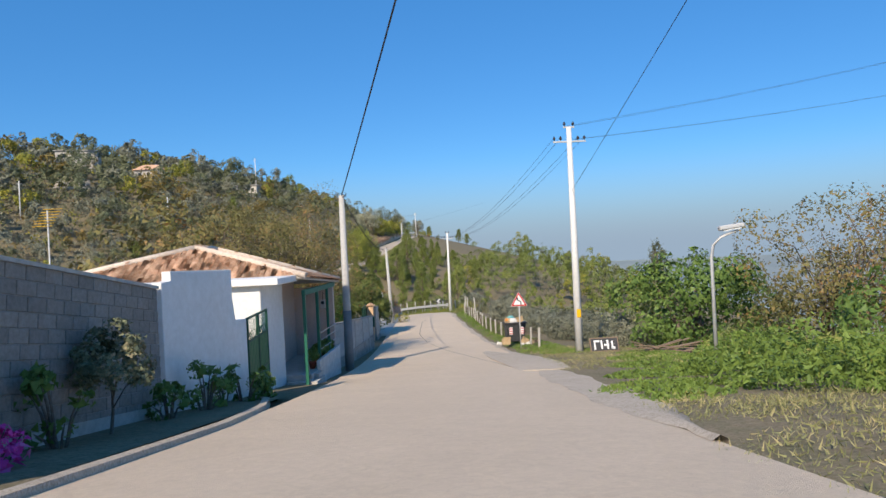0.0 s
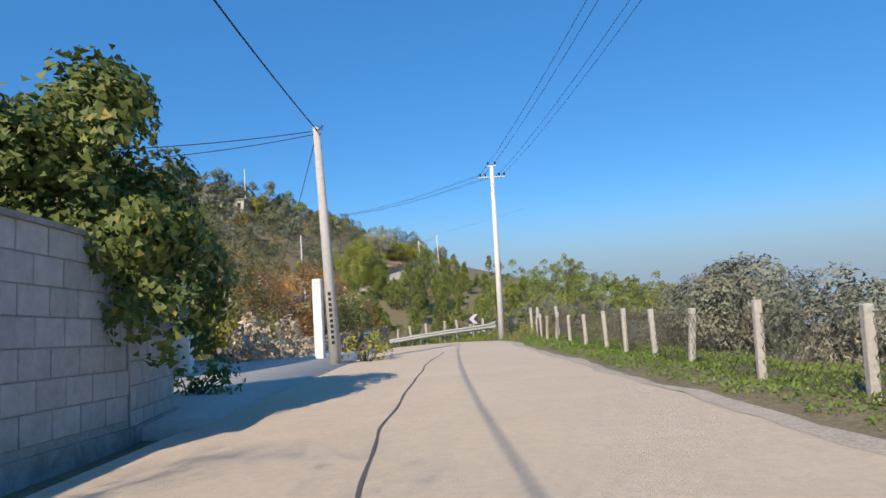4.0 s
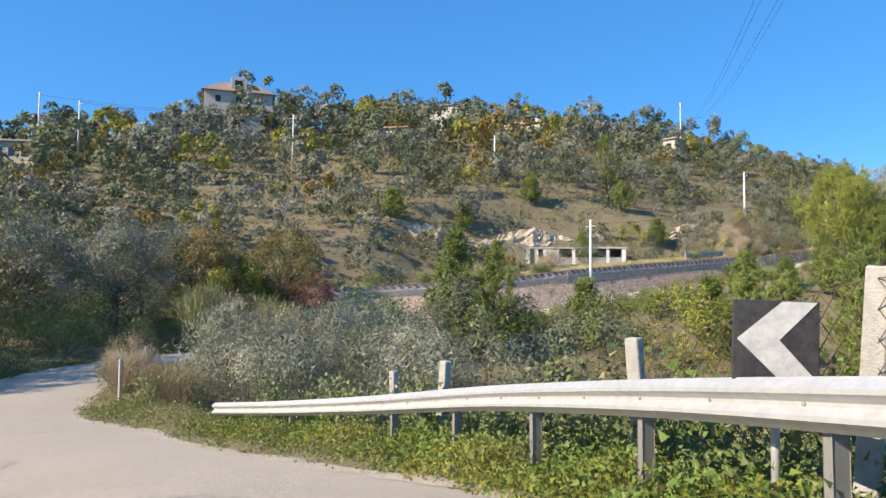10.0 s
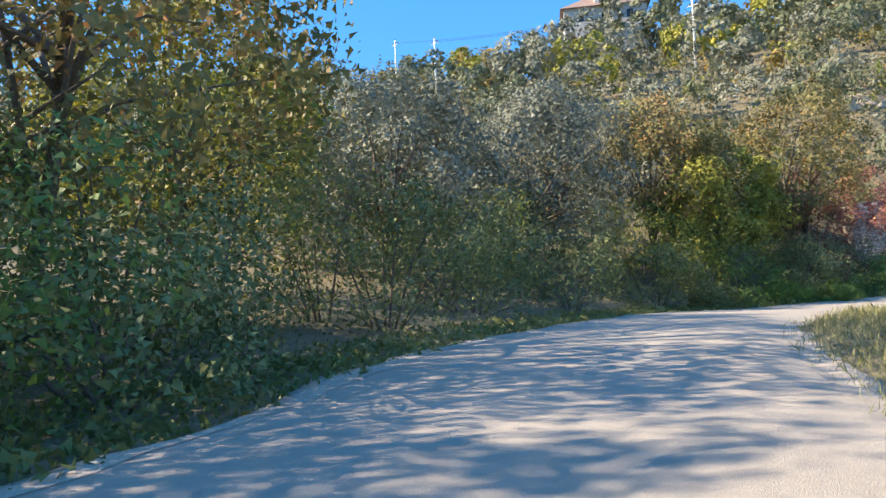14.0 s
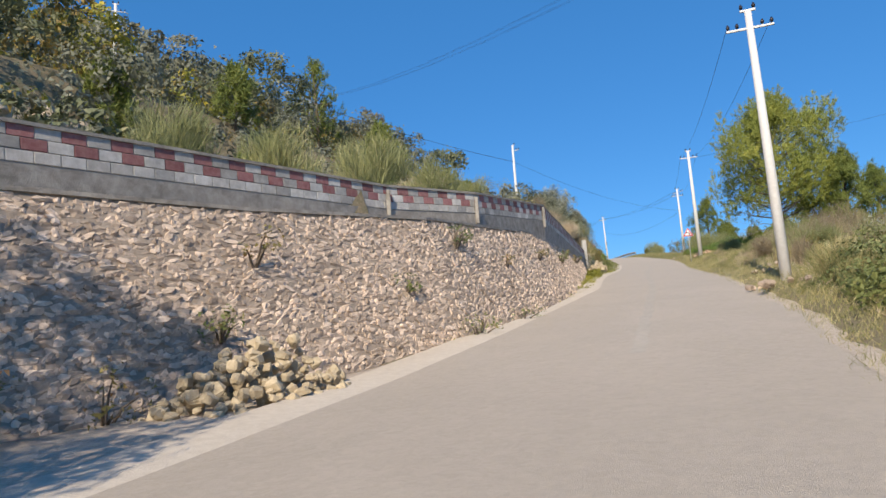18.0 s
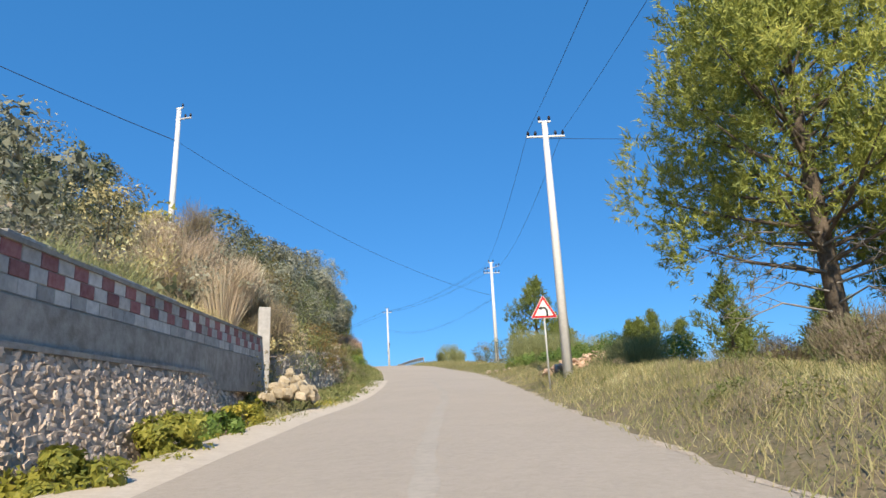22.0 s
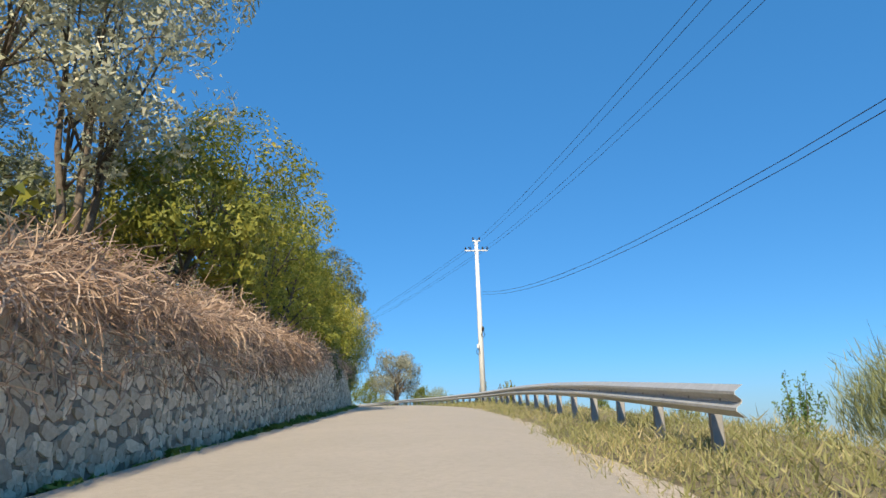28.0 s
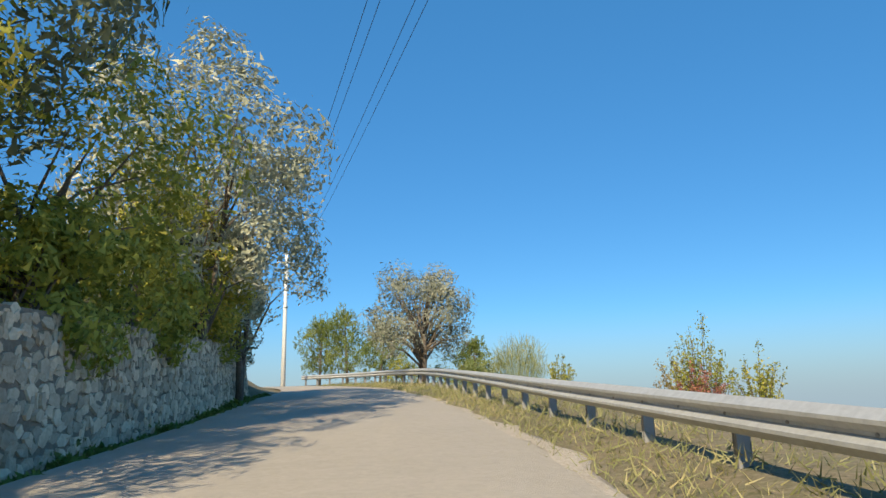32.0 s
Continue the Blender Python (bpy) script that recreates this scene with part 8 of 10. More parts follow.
# wooded bank on the outside of the second bend
for k, (s, o, r, h, lf) in enumerate(((136, 6.0, 2.3, 2.4, BRAMBLE_LEAF), (131.5, 4.3, 1.1, 1.2, BRAMBLE_LEAF), (134.5, 4.4, 1.2, 1.1, BRAMBLE_LEAF), (137, 4.7, 1.2, 1.3, BRAMBLE_LEAF), (140, 5.0, 1.3, 1.3, BRAMBLE_LEAF), (143, 5.4, 1.3, 1.3, GREEN_LEAF), (146.5, 5.8, 1.3, 1.3, BRAMBLE_LEAF), (150, 5.8, 1.4, 1.4, BRAMBLE_LEAF), (154, 5.4, 1.3, 1.3, BRAMBLE_LEAF), (130, 5.2, 1.7, 1.8, BRAMBLE_LEAF), (127, 4.3, 1.3, 1.5, BRAMBLE_LEAF), (124, 4.2, 1.3, 1.5, BRAMBLE_LEAF), (130.5, 4.2, 1.1, 1.2, BRAMBLE_LEAF), (126, 5.0, 1.7, 1.8, BRAMBLE_LEAF), (133, 4.9, 1.5, 1.5, BRAMBLE_LEAF), (138, 4.6, 1.3, 1.3, BRAMBLE_LEAF), (146, 6.0, 1.6, 1.6, BRAMBLE_LEAF), (120, 6.5, 2.0, 2.4, BRAMBLE_LEAF), (122, 9.5, 2.4, 3.2, OAK_LEAF), (140, 9.5, 2.4, 3.2, OAK_LEAF), (146, 10, 2.4, 3.4, YELLOW_LEAF), (140, 6.5, 2.4, 2.6, BRAMBLE_LEAF), (132, 7.5, 2.6, 2.8, BRAMBLE_LEAF), (144, 7.6, 2.2, 2.8, BRAMBLE_LEAF), (149, 7.4, 1.9, 2.3, BRAMBLE_LEAF), (153, 7.2, 2.0, 2.6, GREEN_LEAF), (157, 7.0, 2.0, 2.6, BRAMBLE_LEAF), (161, 6.4, 1.8, 2.4, BRAMBLE_LEAF), (165, 6.6, 2.0, 2.6, BRAMBLE_LEAF), (169, 6.3, 1.8, 2.3, BRAMBLE_LEAF), (173, 6.0, 1.7, 2.2, WEED_LEAF), (177, 6.0, 1.6, 2.2, BRIGHT_LEAF), (181, 6.2, 1.6, 2.4, WEED_LEAF), (184.5, 6.0, 1.2, 1.5, BRIGHT_LEAF), (179, 5.2, 0.8, 0.8, BRIGHT_LEAF), (175, 5.2, 0.8, 0.8, WEED_LEAF), (128, 8.5, 2.6, 3.0, BRAMBLE_LEAF), (124, 7.5, 2.2, 2.4, BRAMBLE_LEAF), (150, 10.5, 2.6, 3.6, OAK_LEAF), (159, 10, 2.6, 3.8, YELLOW_LEAF), (168, 10, 2.4, 3.6, YELLOW_LEAF), (176, 9.5, 2.4, 4.0, YELLOW_LEAF), (142, 8.2, 2.1, 2.8, BRAMBLE_LEAF), (147.5, 8.4, 2.2, 3.0, BRAMBLE_LEAF), (152, 8.4, 2.2, 3.0, WEED_LEAF), (156.5, 8.2, 2.2, 3.1, BRAMBLE_LEAF), (161, 8.0, 2.2, 3.2, WEED_LEAF), (165.5, 8.2, 2.2, 3.2, BRAMBLE_LEAF), (170, 8.0, 2.2, 3.2, BRAMBLE_LEAF), (174.5, 7.8, 2.1, 3.0, YELLOW_LEAF), (179, 8.0, 2.0, 3.0, WEED_LEAF))):
    x, y, z = off_road(s, o)
    shrub((x, y, z), r, h, lf, "dark bramble thicket on the shady bank" if lf is BRAMBLE_LEAF else "leafy thicket on the shady bank", 150 + k, 8000, 0.062, name="thicket", n_clumps=24)
for k, (x, y, h, r, lf, lab) in enumerate(((-43.0, 87.6, 8.2, 3.4, YELLOW_LEAF, "round yellow-green tree over the thicket"), (-45.5, 94.5, 9.2, 4.2, WALNUT_LEAF, "wide thin-leaved autumn tree over the bank"), (-52.5, 97.0, 7.5, 3.2, YELLOW_LEAF, "yellowing tree over the bank"), (-50.0, 86.0, 7.5, 3.6, WALNUT_LEAF, "autumn tree behind the thicket"), (-37.0, 82.0, 6.5, 3.0, OAK_LEAF, "dark evergreen oak behind the thicket"), (-57.0, 104.0, 6.5, 3.4, HILL_OLIVE, "old olive tree on the bank"), (-59.5, 111.0, 7.0, 3.6, HILL_OLIVE, "gnarled old olive tree on the bank"), (-60.5, 118.5, 7.5, 3.0, WALNUT_LEAF, "thin autumn tree on the bank"), (-58.9, 120.6, 6.4, 2.3, YELLOW_LEAF, "leafy yellow-green tree on the bank"), (-60.0, 126.5, 8.2, 3.0, WALNUT_LEAF, "thin brown-leaved tree on the bank"), (-64.0, 115.0, 8.0, 3.6, HILL_OLIVE, "grey olive tree higher on the bank"), (-63.5, 104.0, 8.0, 3.6, OAK_LEAF, "evergreen oak on the bank"))):
    tree(on_ground(x, y), h, r, lf, lab, bare=0.14, n_clumps=64, n_leaves=30000, size=0.1, slim=0.62 if lf is not OLIVE_LEAF else 0.48, trunk=0.15, seed=180 + k, limbs=15, clump=0.42, low=-0.8, stems=2 if k % 2 else 1)
shrub(on_ground(-57.4, 128.3, 0.1), 1.8, 5.2, RED_LEAF, "dark red climbing bush at the wall's beginning", 199, 17000, 0.075, n_clumps=34)
shrub(on_ground(-58.9, 126.6), 1.7, 4.9, RED_LEAF, "dark red climbing bush over the thicket", 200, 12000, 0.075, n_clumps=30)

for k, (x, y, r, h, lf) in enumerate(((-57.0, 126.0, 1.7, 2.2, WEED_LEAF), (-56.2, 123.0, 1.6, 2.0, BRAMBLE_LEAF), (-56.0, 128.2, 1.2, 1.4, WEED_LEAF), (-55.3, 125.6, 1.0, 1.0, BRIGHT_LEAF), (-54.7, 122.6, 0.8, 0.7, BRIGHT_LEAF))):
    shrub(on_ground(x, y), r, h, lf, "bright bramble mound at the foot of the thicket", 202 + k, 15000, 0.042, n_clumps=26)

# between the bends: willow-like scrub, canes, brambles behind the barrier
for k, (x, y, r, top) in enumerate(((-25.5, 101.9, 1.7, -9.0), (-28.0, 102.8, 1.9, -8.8), (-30.6, 103.6, 1.9, -8.8), (-22.8, 101.6, 1.6, -9.2), (-27.0, 105.5, 2.0, -8.6), (-33.0, 105.5, 1.8, -8.7), (-20.0, 102.6, 1.8, -9.3), (-24.2, 104.6, 1.9, -8.9), (-21.4, 105.4, 1.9, -9.1), (-18.0, 104.2, 1.8, -9.5), (-30.2, 106.4, 1.9, -8.6), (-24.8, 107.8, 2.0, -8.9))):
    x, y, z = on_ground(x, y)
    shrub((x, y, z), r, max(1.6, top - z), HILL_OLIVE if k % 2 else OLIVE_LEAF, "grey-green willowy scrub behind the road edge", 210 + k, 11000, 0.085, slim=0.26, up=0.8, n_clumps=26)
for k, (x, y) in enumerate(((-31.5, 107.5), (-34.5, 108.0), (-29.0, 108.5), (-37.8, 107.0))):
    ob = broom(on_ground(x, y), 1.6, 3.9, BROOM_STALK, "stand of tall canes with brown plumes", 220 + k, 700, name="cane_stand", category="canes", width=0.014)
    v, q = leaves(np.random.default_rng(k).normal(size=(700, 3)) * np.array([0.8, 0.8, 0.3]) + np.array([0, 0, 3.3]), 0.17, np.random.default_rng(k), 0.22, up=1.4)
    pl = quick("plume", v, q, [foliage("cane_plumes", (0.11, 0.075, 0.055), (0.18, 0.125, 0.09), (0.25, 0.19, 0.13))], ob)
    pl["kind"] = "stuff"
for k, (x, y, r, h) in enumerate(((-32.2, 100.1, 0.8, 1.6), (-34.0, 101.2, 1.0, 2.2), (-29.8, 100.3, 0.9, 1.1), (-28.4, 100.3, 1.0, 1.1))):
    broom(on_ground(x, y), r, h, DRY_STALK if k < 2 else THORN_STALK, "dry tangle of dead stems at the road edge", 226 + k, 1400, name="dry_bush", width=0.004)
    shrub(on_ground(x, y), r, h * 0.9, (WEED_LEAF, WALNUT_LEAF, WALNUT_LEAF, BRAMBLE_LEAF)[k], "half-dry bramble bush at the road edge", 230 + k, 2600, 0.05)
fence_post((-30.6, 99.3, -11.9), 1.5)
fence_post((-36.9, 103.1, -12.1), 1.5)
rng = np.random.default_rng(31)
for k in range(46):
    u = rng.random()
    i = u * (len(RAIL) - 1)
    a0, b0 = RAIL[int(i)], RAIL[min(int(i) + 1, len(RAIL) - 1)]
    f = i - int(i)
    x, y = a0[0] + (b0[0] - a0[0]) * f, a0[1] + (b0[1] - a0[1]) * f
    d = Vector((b0[0] - a0[0], b0[1] - a0[1], 0)).normalized()
    o = 1.6 + 5.2 * rng.random()
    x, y = x + d.y * o, y - d.x * o
    z = ground_at(x, y)
    zt = -7.9 + 0.16 * min(0, x) - 0.12 * o
    shrub((x, y, z - 0.05), 1.1 + 0.5 * rng.random(), max(0.9, min(2.6, zt - z)), (BRAMBLE_LEAF, GREEN_LEAF, YELLOW_LEAF, BRAMBLE_LEAF)[k % 4], "bramble and shrub growth behind the crash barrier", 240 + k, 1900, 0.075)
for k, (x, y) in enumerate(((-1.5, 94.0), (1.5, 92.5), (-4.0, 98.5), (4.5, 91.5), (-12.5, 103.0))):
    shrub(on_ground(x, y), 1.2, 1.5, YELLOW_LEAF, "yellowing shrub behind the fence wire", 290 + k, 4200, 0.06)

nodes = np.array(RAIL)[:, :2]
run = np.r_[0, np.cumsum(np.linalg.norm(np.diff(nodes, axis=0), axis=1))]


def beside_rail(offs, step, r):
    rows = []
    for u in np.arange(0, run[-1], step):
        x, y = np.interp(u, run, nodes[:, 0]), np.interp(u, run, nodes[:, 1])
        x1, y1 = np.interp(u + 0.3, run, nodes[:, 0]), np.interp(u + 0.3, run, nodes[:, 1])
        ln = max(math.hypot(x1 - x, y1 - y), 1e-3)
        for o in offs:
            rows.append((x + (y1 - y) / ln * o, y - (x1 - x) / ln * o, r))
    return rows


patch("verge_weeds", beside_rail((-0.6, -0.25, 0.15), 0.6, 0.4), 36000, 0.042, YELLOW_LEAF, "yellow-green weeds crowding under the crash barrier", 0.55, 25, slim=0.5)
patch("verge_weeds", beside_rail((-0.5, 0.1, 0.6), 0.7, 0.45), 30000, 0.05, BRIGHT_LEAF, "bright green weeds crowding under the crash barrier", 0.68, 26, slim=0.5)
patch("bramble_growth", [p for p in beside_rail((0.7, 1.4, 2.2, 3.2), 0.9, 0.75) if p[0] < -3.0], 46000, 0.06, BRAMBLE_LEAF, "tangled brambles filling the slope behind the crash barrier", 1.6, 27, slim=0.6)

for k, (x, y, top) in enumerate(((4.6, 85.3, -6.0), (5.6, 84.0, -6.3), (2.9, 88.4, -6.2), (7.4, 82.6, -6.9))):
    x, y, z = on_ground(x, y)
    shrub((x, y, z), 0.95, max(1.0, top - z), HILL_OLIVE, "grey wild olive bush behind the old fence posts", 284 + k, 6500, 0.06, slim=0.3, up=0.5, n_clumps=20)

# ravine pines and scrub
pk = 0
for x, y, top, r in ((-10.4, 171.0, 3.2, 3.6), (-13.0, 168.0, 0.5, 3.2), (-24.8, 139.8, -7.5, 2.0), (-21.5, 138.0, -7.0, 2.2), (-18.0, 135.0, -6.9, 2.2), (-15.0, 137.5, -6.0, 2.4), (-13.0, 131.0, -7.4, 2.0), (-16.0, 143.0, -4.0, 2.4), (-9.0, 131.0, -7.2, 2.0), (-37.8, 126.1, -3.6, 2.2), (-39.6, 127.4, -4.6, 2.0), (-36.0, 127.6, -5.2, 1.8), (-6.0, 150.0, -3.0, 2.4), (2.0, 143.0, -5.0, 2.4), (-25.5, 150.0, -5.0, 1.8), (-33.0, 135.5, -7.4, 1.6)):
    g = ground_at(x, y)
    h = max(3.0, top - g)
    pine((x, y, g - 0.2), h, r, "young Aleppo pine in the ravine", 300 + pk, 8000, size=0.32, slim=0.105)
    pk += 1
for k, (x, y, top, r, lf) in enumerate(((-34.0, 122.0, -7.8, 2.6, OAK_LEAF), (-40.0, 126.0, -8.3, 2.4, OAK_LEAF), (-37.0, 131.0, -8.6, 2.2, GREEN_LEAF), (-31.0, 136.0, -8.4, 2.4, BRAMBLE_LEAF), (-28.0, 128.0, -8.2, 2.6, OAK_LEAF), (-24.5, 134.0, -7.5, 2.4, YELLOW_LEAF), (-42.0, 121.0, -8.6, 2.4, GREEN_LEAF), (-38.0, 116.0, -9.0, 2.2, OLIVE_LEAF), (-30.0, 145.0, -8.0, 2.0, GREEN_LEAF), (-33.0, 114.0, -8.8, 2.2, OAK_LEAF))):
    g = ground_at(x, y)
    shrub((x, y, g - 0.1), r, max(1.2, top - g), lf, "dense bush filling the ravine below the wall", 700 + k, 6000, 0.12, n_clumps=26)

# right of the climbing road
for k, (x, y, h, r) in enumerate(((-24.2, 176.5, 10.6, 4.9), (-19.4, 175.6, 6.4, 2.9), (-13.6, 213.8, 6.8, 2.3), (-9.0, 218.0, 5.0, 2.0), (-16.0, 170.0, 5.2, 2.2), (-21.0, 160.0, 4.2, 1.9))):
    pine(on_ground(x, y), h, r, "tall green Aleppo pine on the verge" if h > 7 else "young Aleppo pine on the verge", 330 + k, 120000 if k == 0 else 40000 if k == 1 else 17000, size=0.2 if k == 0 else 0.23, slim=0.092, bare=0.22 if k == 0 else 0.1, dead=14 if k == 0 else 0, n=56 if k == 0 else 30, leaf=SUNNY_NEEDLE if k == 0 else None)
for k, (s, o, r, h, lf) in enumerate(((205, -7.5, 1.3, 0.8, BRAMBLE_LEAF), (210, -6.8, 1.2, 0.8, WEED_LEAF), (217, -6.8, 1.2, 0.9, WALNUT_LEAF), (220, -7.6, 1.3, 1.1, WEED_LEAF), (224, -7.2, 1.1, 0.9, WALNUT_LEAF), (229, -7.0, 1.0, 0.8, WEED_LEAF), (194, -5.4, 1.3, 1.2, GREEN_LEAF), (188, -5.0, 1.4, 1.2, GREEN_LEAF), (199, -6.4, 1.4, 1.2, BRAMBLE_LEAF), (182, -5.6, 1.4, 1.3, GREEN_LEAF), (256, -8.0, 1.2, 1.0, GREEN_LEAF), (250, -8.5, 1.2, 0.9, GREEN_LEAF), (231, 3.7, 0.4, 0.4, YELLOW_LEAF), (234, 3.9, 0.45, 0.5, YELLOW_LEAF), (236.5, 4.2, 0.45, 0.45, BRIGHT_LEAF), (239.5, 4.7, 0.5, 0.5, YELLOW_LEAF), (243, 5.4, 0.5, 0.55, WEED_LEAF), (281, -8.2, 1.3, 1.8, BRAMBLE_LEAF), (284, -7.2, 1.2, 1.4, WALNUT_LEAF), (178, -7.5, 1.8, 1.6, BRAMBLE_LEAF), (172, -7.5, 1.8, 1.6, GREEN_LEAF))):
    x, y, z = off_road(s, o)
    shrub((x, y, z), r, h, lf, "scrubby bush on the road verge", 350 + k, 5000, 0.065)
for k, (s, o, r, h) in enumerate(((232, -8.0, 0.9, 1.1), (247, -6.4, 0.9, 1.0), (222, -9.6, 0.8, 1.6), (270, -7.5, 1.5, 2.0), (273, -8.5, 1.7, 2.3), (268, -9.5, 1.5, 2.0), (276.5, -9.0, 1.6, 2.3), (266.5, -9.6, 1.4, 1.6), (268.5, -8.2, 1.4, 1.7), (265, -11.0, 1.3, 1.5), (251, -7.0, 0.8, 0.9), (228, -8.8, 1.1, 1.6))):
    x, y, z = off_road(s, o)
    broom((x, y, z), r, h, BROOM_STALK, "grey-green broom bush on the verge", 370 + k, 1500)

for k, (x, y, top, r) in enumerate(((-5.8, 209.3, 2.5, 1.6), (-4.2, 208.6, 1.8, 1.5), (-23.0, 166.9, -2.4, 1.8), (-25.2, 160.4, -5.4, 1.5), (-16.5, 195.5, -1.2, 1.0))):
    x, y, g = on_ground(x, y, -0.1)
    pine((x, y, g), max(2.2, top - g), r, "young green pine behind the verge bushes", 345 + k, 14000, size=0.19, slim=0.09, n=26, bare=0.06)

# pines scattered down the slope under the verge
rng = np.random.default_rng(91)
stand = []
for k in range(160):
    x, y = rng.uniform(-16, 12), rng.uniform(152, 214)
    d = math.sqrt(min((LINE[:, 0] - x) ** 2 + (LINE[:, 1] - y) ** 2))
    if d > 14 and d < 36 and all(math.hypot(x - p[0], y - p[1]) > 4.2 for p in stand):
        stand.append((x, y))
for k, (x, y) in enumerate(stand):
    h = 2.6 + 2.4 * rng.random()
    pine(on_ground(x, y, -0.1), h, h * 0.36, "young pine on the slope below the road", 900 + k, 4200, size=0.3, slim=0.1, n=22, bare=0.05)

# weeds rooted in the rubble wall
for k, (u, f, r, h) in enumerate(((0.22, 0.75, 0.5, 0.7), (0.3, 0.5, 0.3, 0.4), (0.36, 0.8, 0.35, 0.5), (0.42, 0.62, 0.3, 0.35), (0.5, 0.7, 0.35, 0.5), (0.2, 0.35, 0.4, 0.4), (0.58, 0.6, 0.3, 0.4), (0.12, 0.1, 0.8, 0.8), (0.16, 0.04, 0.7, 0.6), (0.34, 0.03, 0.5, 0.45), (0.4, 0.02, 0.5, 0.4), (0.64, 0.8, 0.3, 0.4), (0.72, 0.7, 0.3, 0.35))):
    i = u * (len(RUBBLE_FOOT) - 1)
    a0, b0 = Vector(RUBBLE_FOOT[int(i)]), Vector(RUBBLE_FOOT[int(i) + 1])
    q = a0.lerp(b0, i - int(i))
    d = (b0 - a0).normalized()
    lo = road_z(q.x, q.y) - 0.1
    hi = RUBBLE_TOP[int(i)]
    shrub((q.x - d.y * (1.2 * f - 0.05), q.y + d.x * (1.2 * f - 0.05), lo + (hi - lo) * f - 0.1), r, h, (WALNUT_LEAF, WEED_LEAF, BRAMBLE_LEAF, WALNUT_LEAF)[k % 4], "straggling weed rooted in the rubble wall", 600 + k, 420, 0.045, name="wall_plant", n_clumps=9, category="plant")

# bramble mounds, tall grass and stones at the foot of the white pole
for k, (s, o, r, h, lf) in enumerate(((203.4, -4.9, 0.9, 0.7, BRAMBLE_LEAF), (201.2, -4.7, 0.9, 0.65, BRAMBLE_LEAF), (199.0, -4.5, 0.9, 0.6, WEED_LEAF), (202.5, -6.0, 1.2, 0.9, BRAMBLE_LEAF), (204.5, -6.6, 1.3, 1.0, BRAMBLE_LEAF), (200.0, -5.6, 1.2, 0.8, BRAMBLE_LEAF), (206.5, -7.6, 1.3, 1.1, WALNUT_LEAF), (197.5, -5.2, 1.1, 0.8, WEED_LEAF), (208.5, -8.2, 1.2, 0.9, YELLOW_LEAF), (211, -9.5, 1.4, 1.2, WALNUT_LEAF), (207, -10.0, 1.3, 1.0, YELLOW_LEAF), (213.5, -6.2, 0.8, 0.8, WALNUT_LEAF), (203, -9.5, 1.3, 0.9, WALNUT_LEAF), (198, -8.5, 1.4, 1.0, WEED_LEAF), (215, -9.5, 1.4, 1.4, OLIVE_LEAF))):
    x, y, z = off_road(s, o)
    shrub((x, y, z), r, h, lf, "low bramble mound on the dry verge" if h < 1.2 else "wild bush on the dry verge", 740 + k, 5200, 0.06, n_clumps=22)
for k, (s, o, r, h, lf) in enumerate(((204.2, -4.6, 0.7, 1.0, GRASS_BLADE), (206.5, -5.0, 0.7, 0.7, GRASS_BLADE), (208.5, -5.6, 0.7, 0.8, DRY_GRASS), (211.5, -5.2, 0.7, 0.8, THORN_STALK), (214, -5.0, 0.6, 0.7, DRY_GRASS), (201.5, -4.5, 0.6, 0.8, GRASS_BLADE), (218.5, -5.2, 0.7, 0.9, THORN_STALK), (209.5, -6.6, 0.9, 0.9, THORN_STALK))):
    x, y, z = off_road(s, o)
    broom((x, y, z), r, h, lf, "tall tuft of dry and green grass on the verge", 760 + k, 900, name="grass_tuft", category="grass")
x, y, z = off_road(212, -4.2)
heap("stone_heap", (x, y, z), 30, 0.9, 0.1, YELLOW_STONE, "low spill of flat pale stones at the road edge", 31, tall=0.1)
# dry thorn bushes and brooms crowding the verge of the climb
for k, (s, o, r, h, lf) in enumerate(((213.5, -6.0, 1.0, 1.9, BROOM_STALK), (215.5, -6.4, 1.1, 2.3, THORN_STALK), (217.5, -6.2, 1.2, 2.4, BROOM_STALK), (216.5, -8.0, 1.4, 2.7, THORN_STALK), (219.5, -7.2, 1.3, 2.5, THORN_STALK), (221.5, -6.3, 1.0, 1.7, THORN_STALK), (224, -6.8, 1.1, 1.6, BROOM_STALK), (227, -6.4, 0.9, 1.2, THORN_STALK), (231, -6.6, 0.9, 1.1, BROOM_STALK), (235, -7.2, 0.8, 0.9, THORN_STALK), (237.2, -8.2, 0.9, 1.4, THORN_STALK), (239, -9.0, 0.9, 1.5, BROOM_STALK), (238.2, -10.4, 1.0, 1.7, THORN_STALK), (241.5, -8.6, 0.8, 1.0, THORN_STALK), (212, -7.6, 1.1, 1.7, BROOM_STALK), (209.5, -8.4, 1.1, 1.6, BROOM_STALK))):
    x, y, z = off_road(s, o)
    h *= 0.62
    broom((x, y, z), r, h, lf, "grey-brown thorn bush on the dry verge" if lf is THORN_STALK else "broom bush with dry brown stems on the verge", 800 + k, 1700, name="thorn_bush" if lf is THORN_STALK else "broom_bush", width=0.0048)
    shrub((x, y, z), r * 0.85, h * 0.75, THORN_STALK if lf is BROOM_STALK else WEED_LEAF, "half-dry undergrowth of the verge bushes", 820 + k, 1100, 0.05, n_clumps=12, twigs=24)
rng = np.random.default_rng(44)
tufts = [strip_spots(s, s + 0.5, -1, (0.7 + 4.6 * rng.random(),), r=0.18 + 0.28 * rng.random())[0] for s in np.arange(188, 262, 0.42)]
x, y, z = off_road(206.5, -3.9)
heap("stone_heap", (x, y, z), 34, 1.3, 0.16, RUBBLE, "spill of flat pale stones at the road edge by the pole", 35, tall=0.12, yaw=66, stretch=1.6)
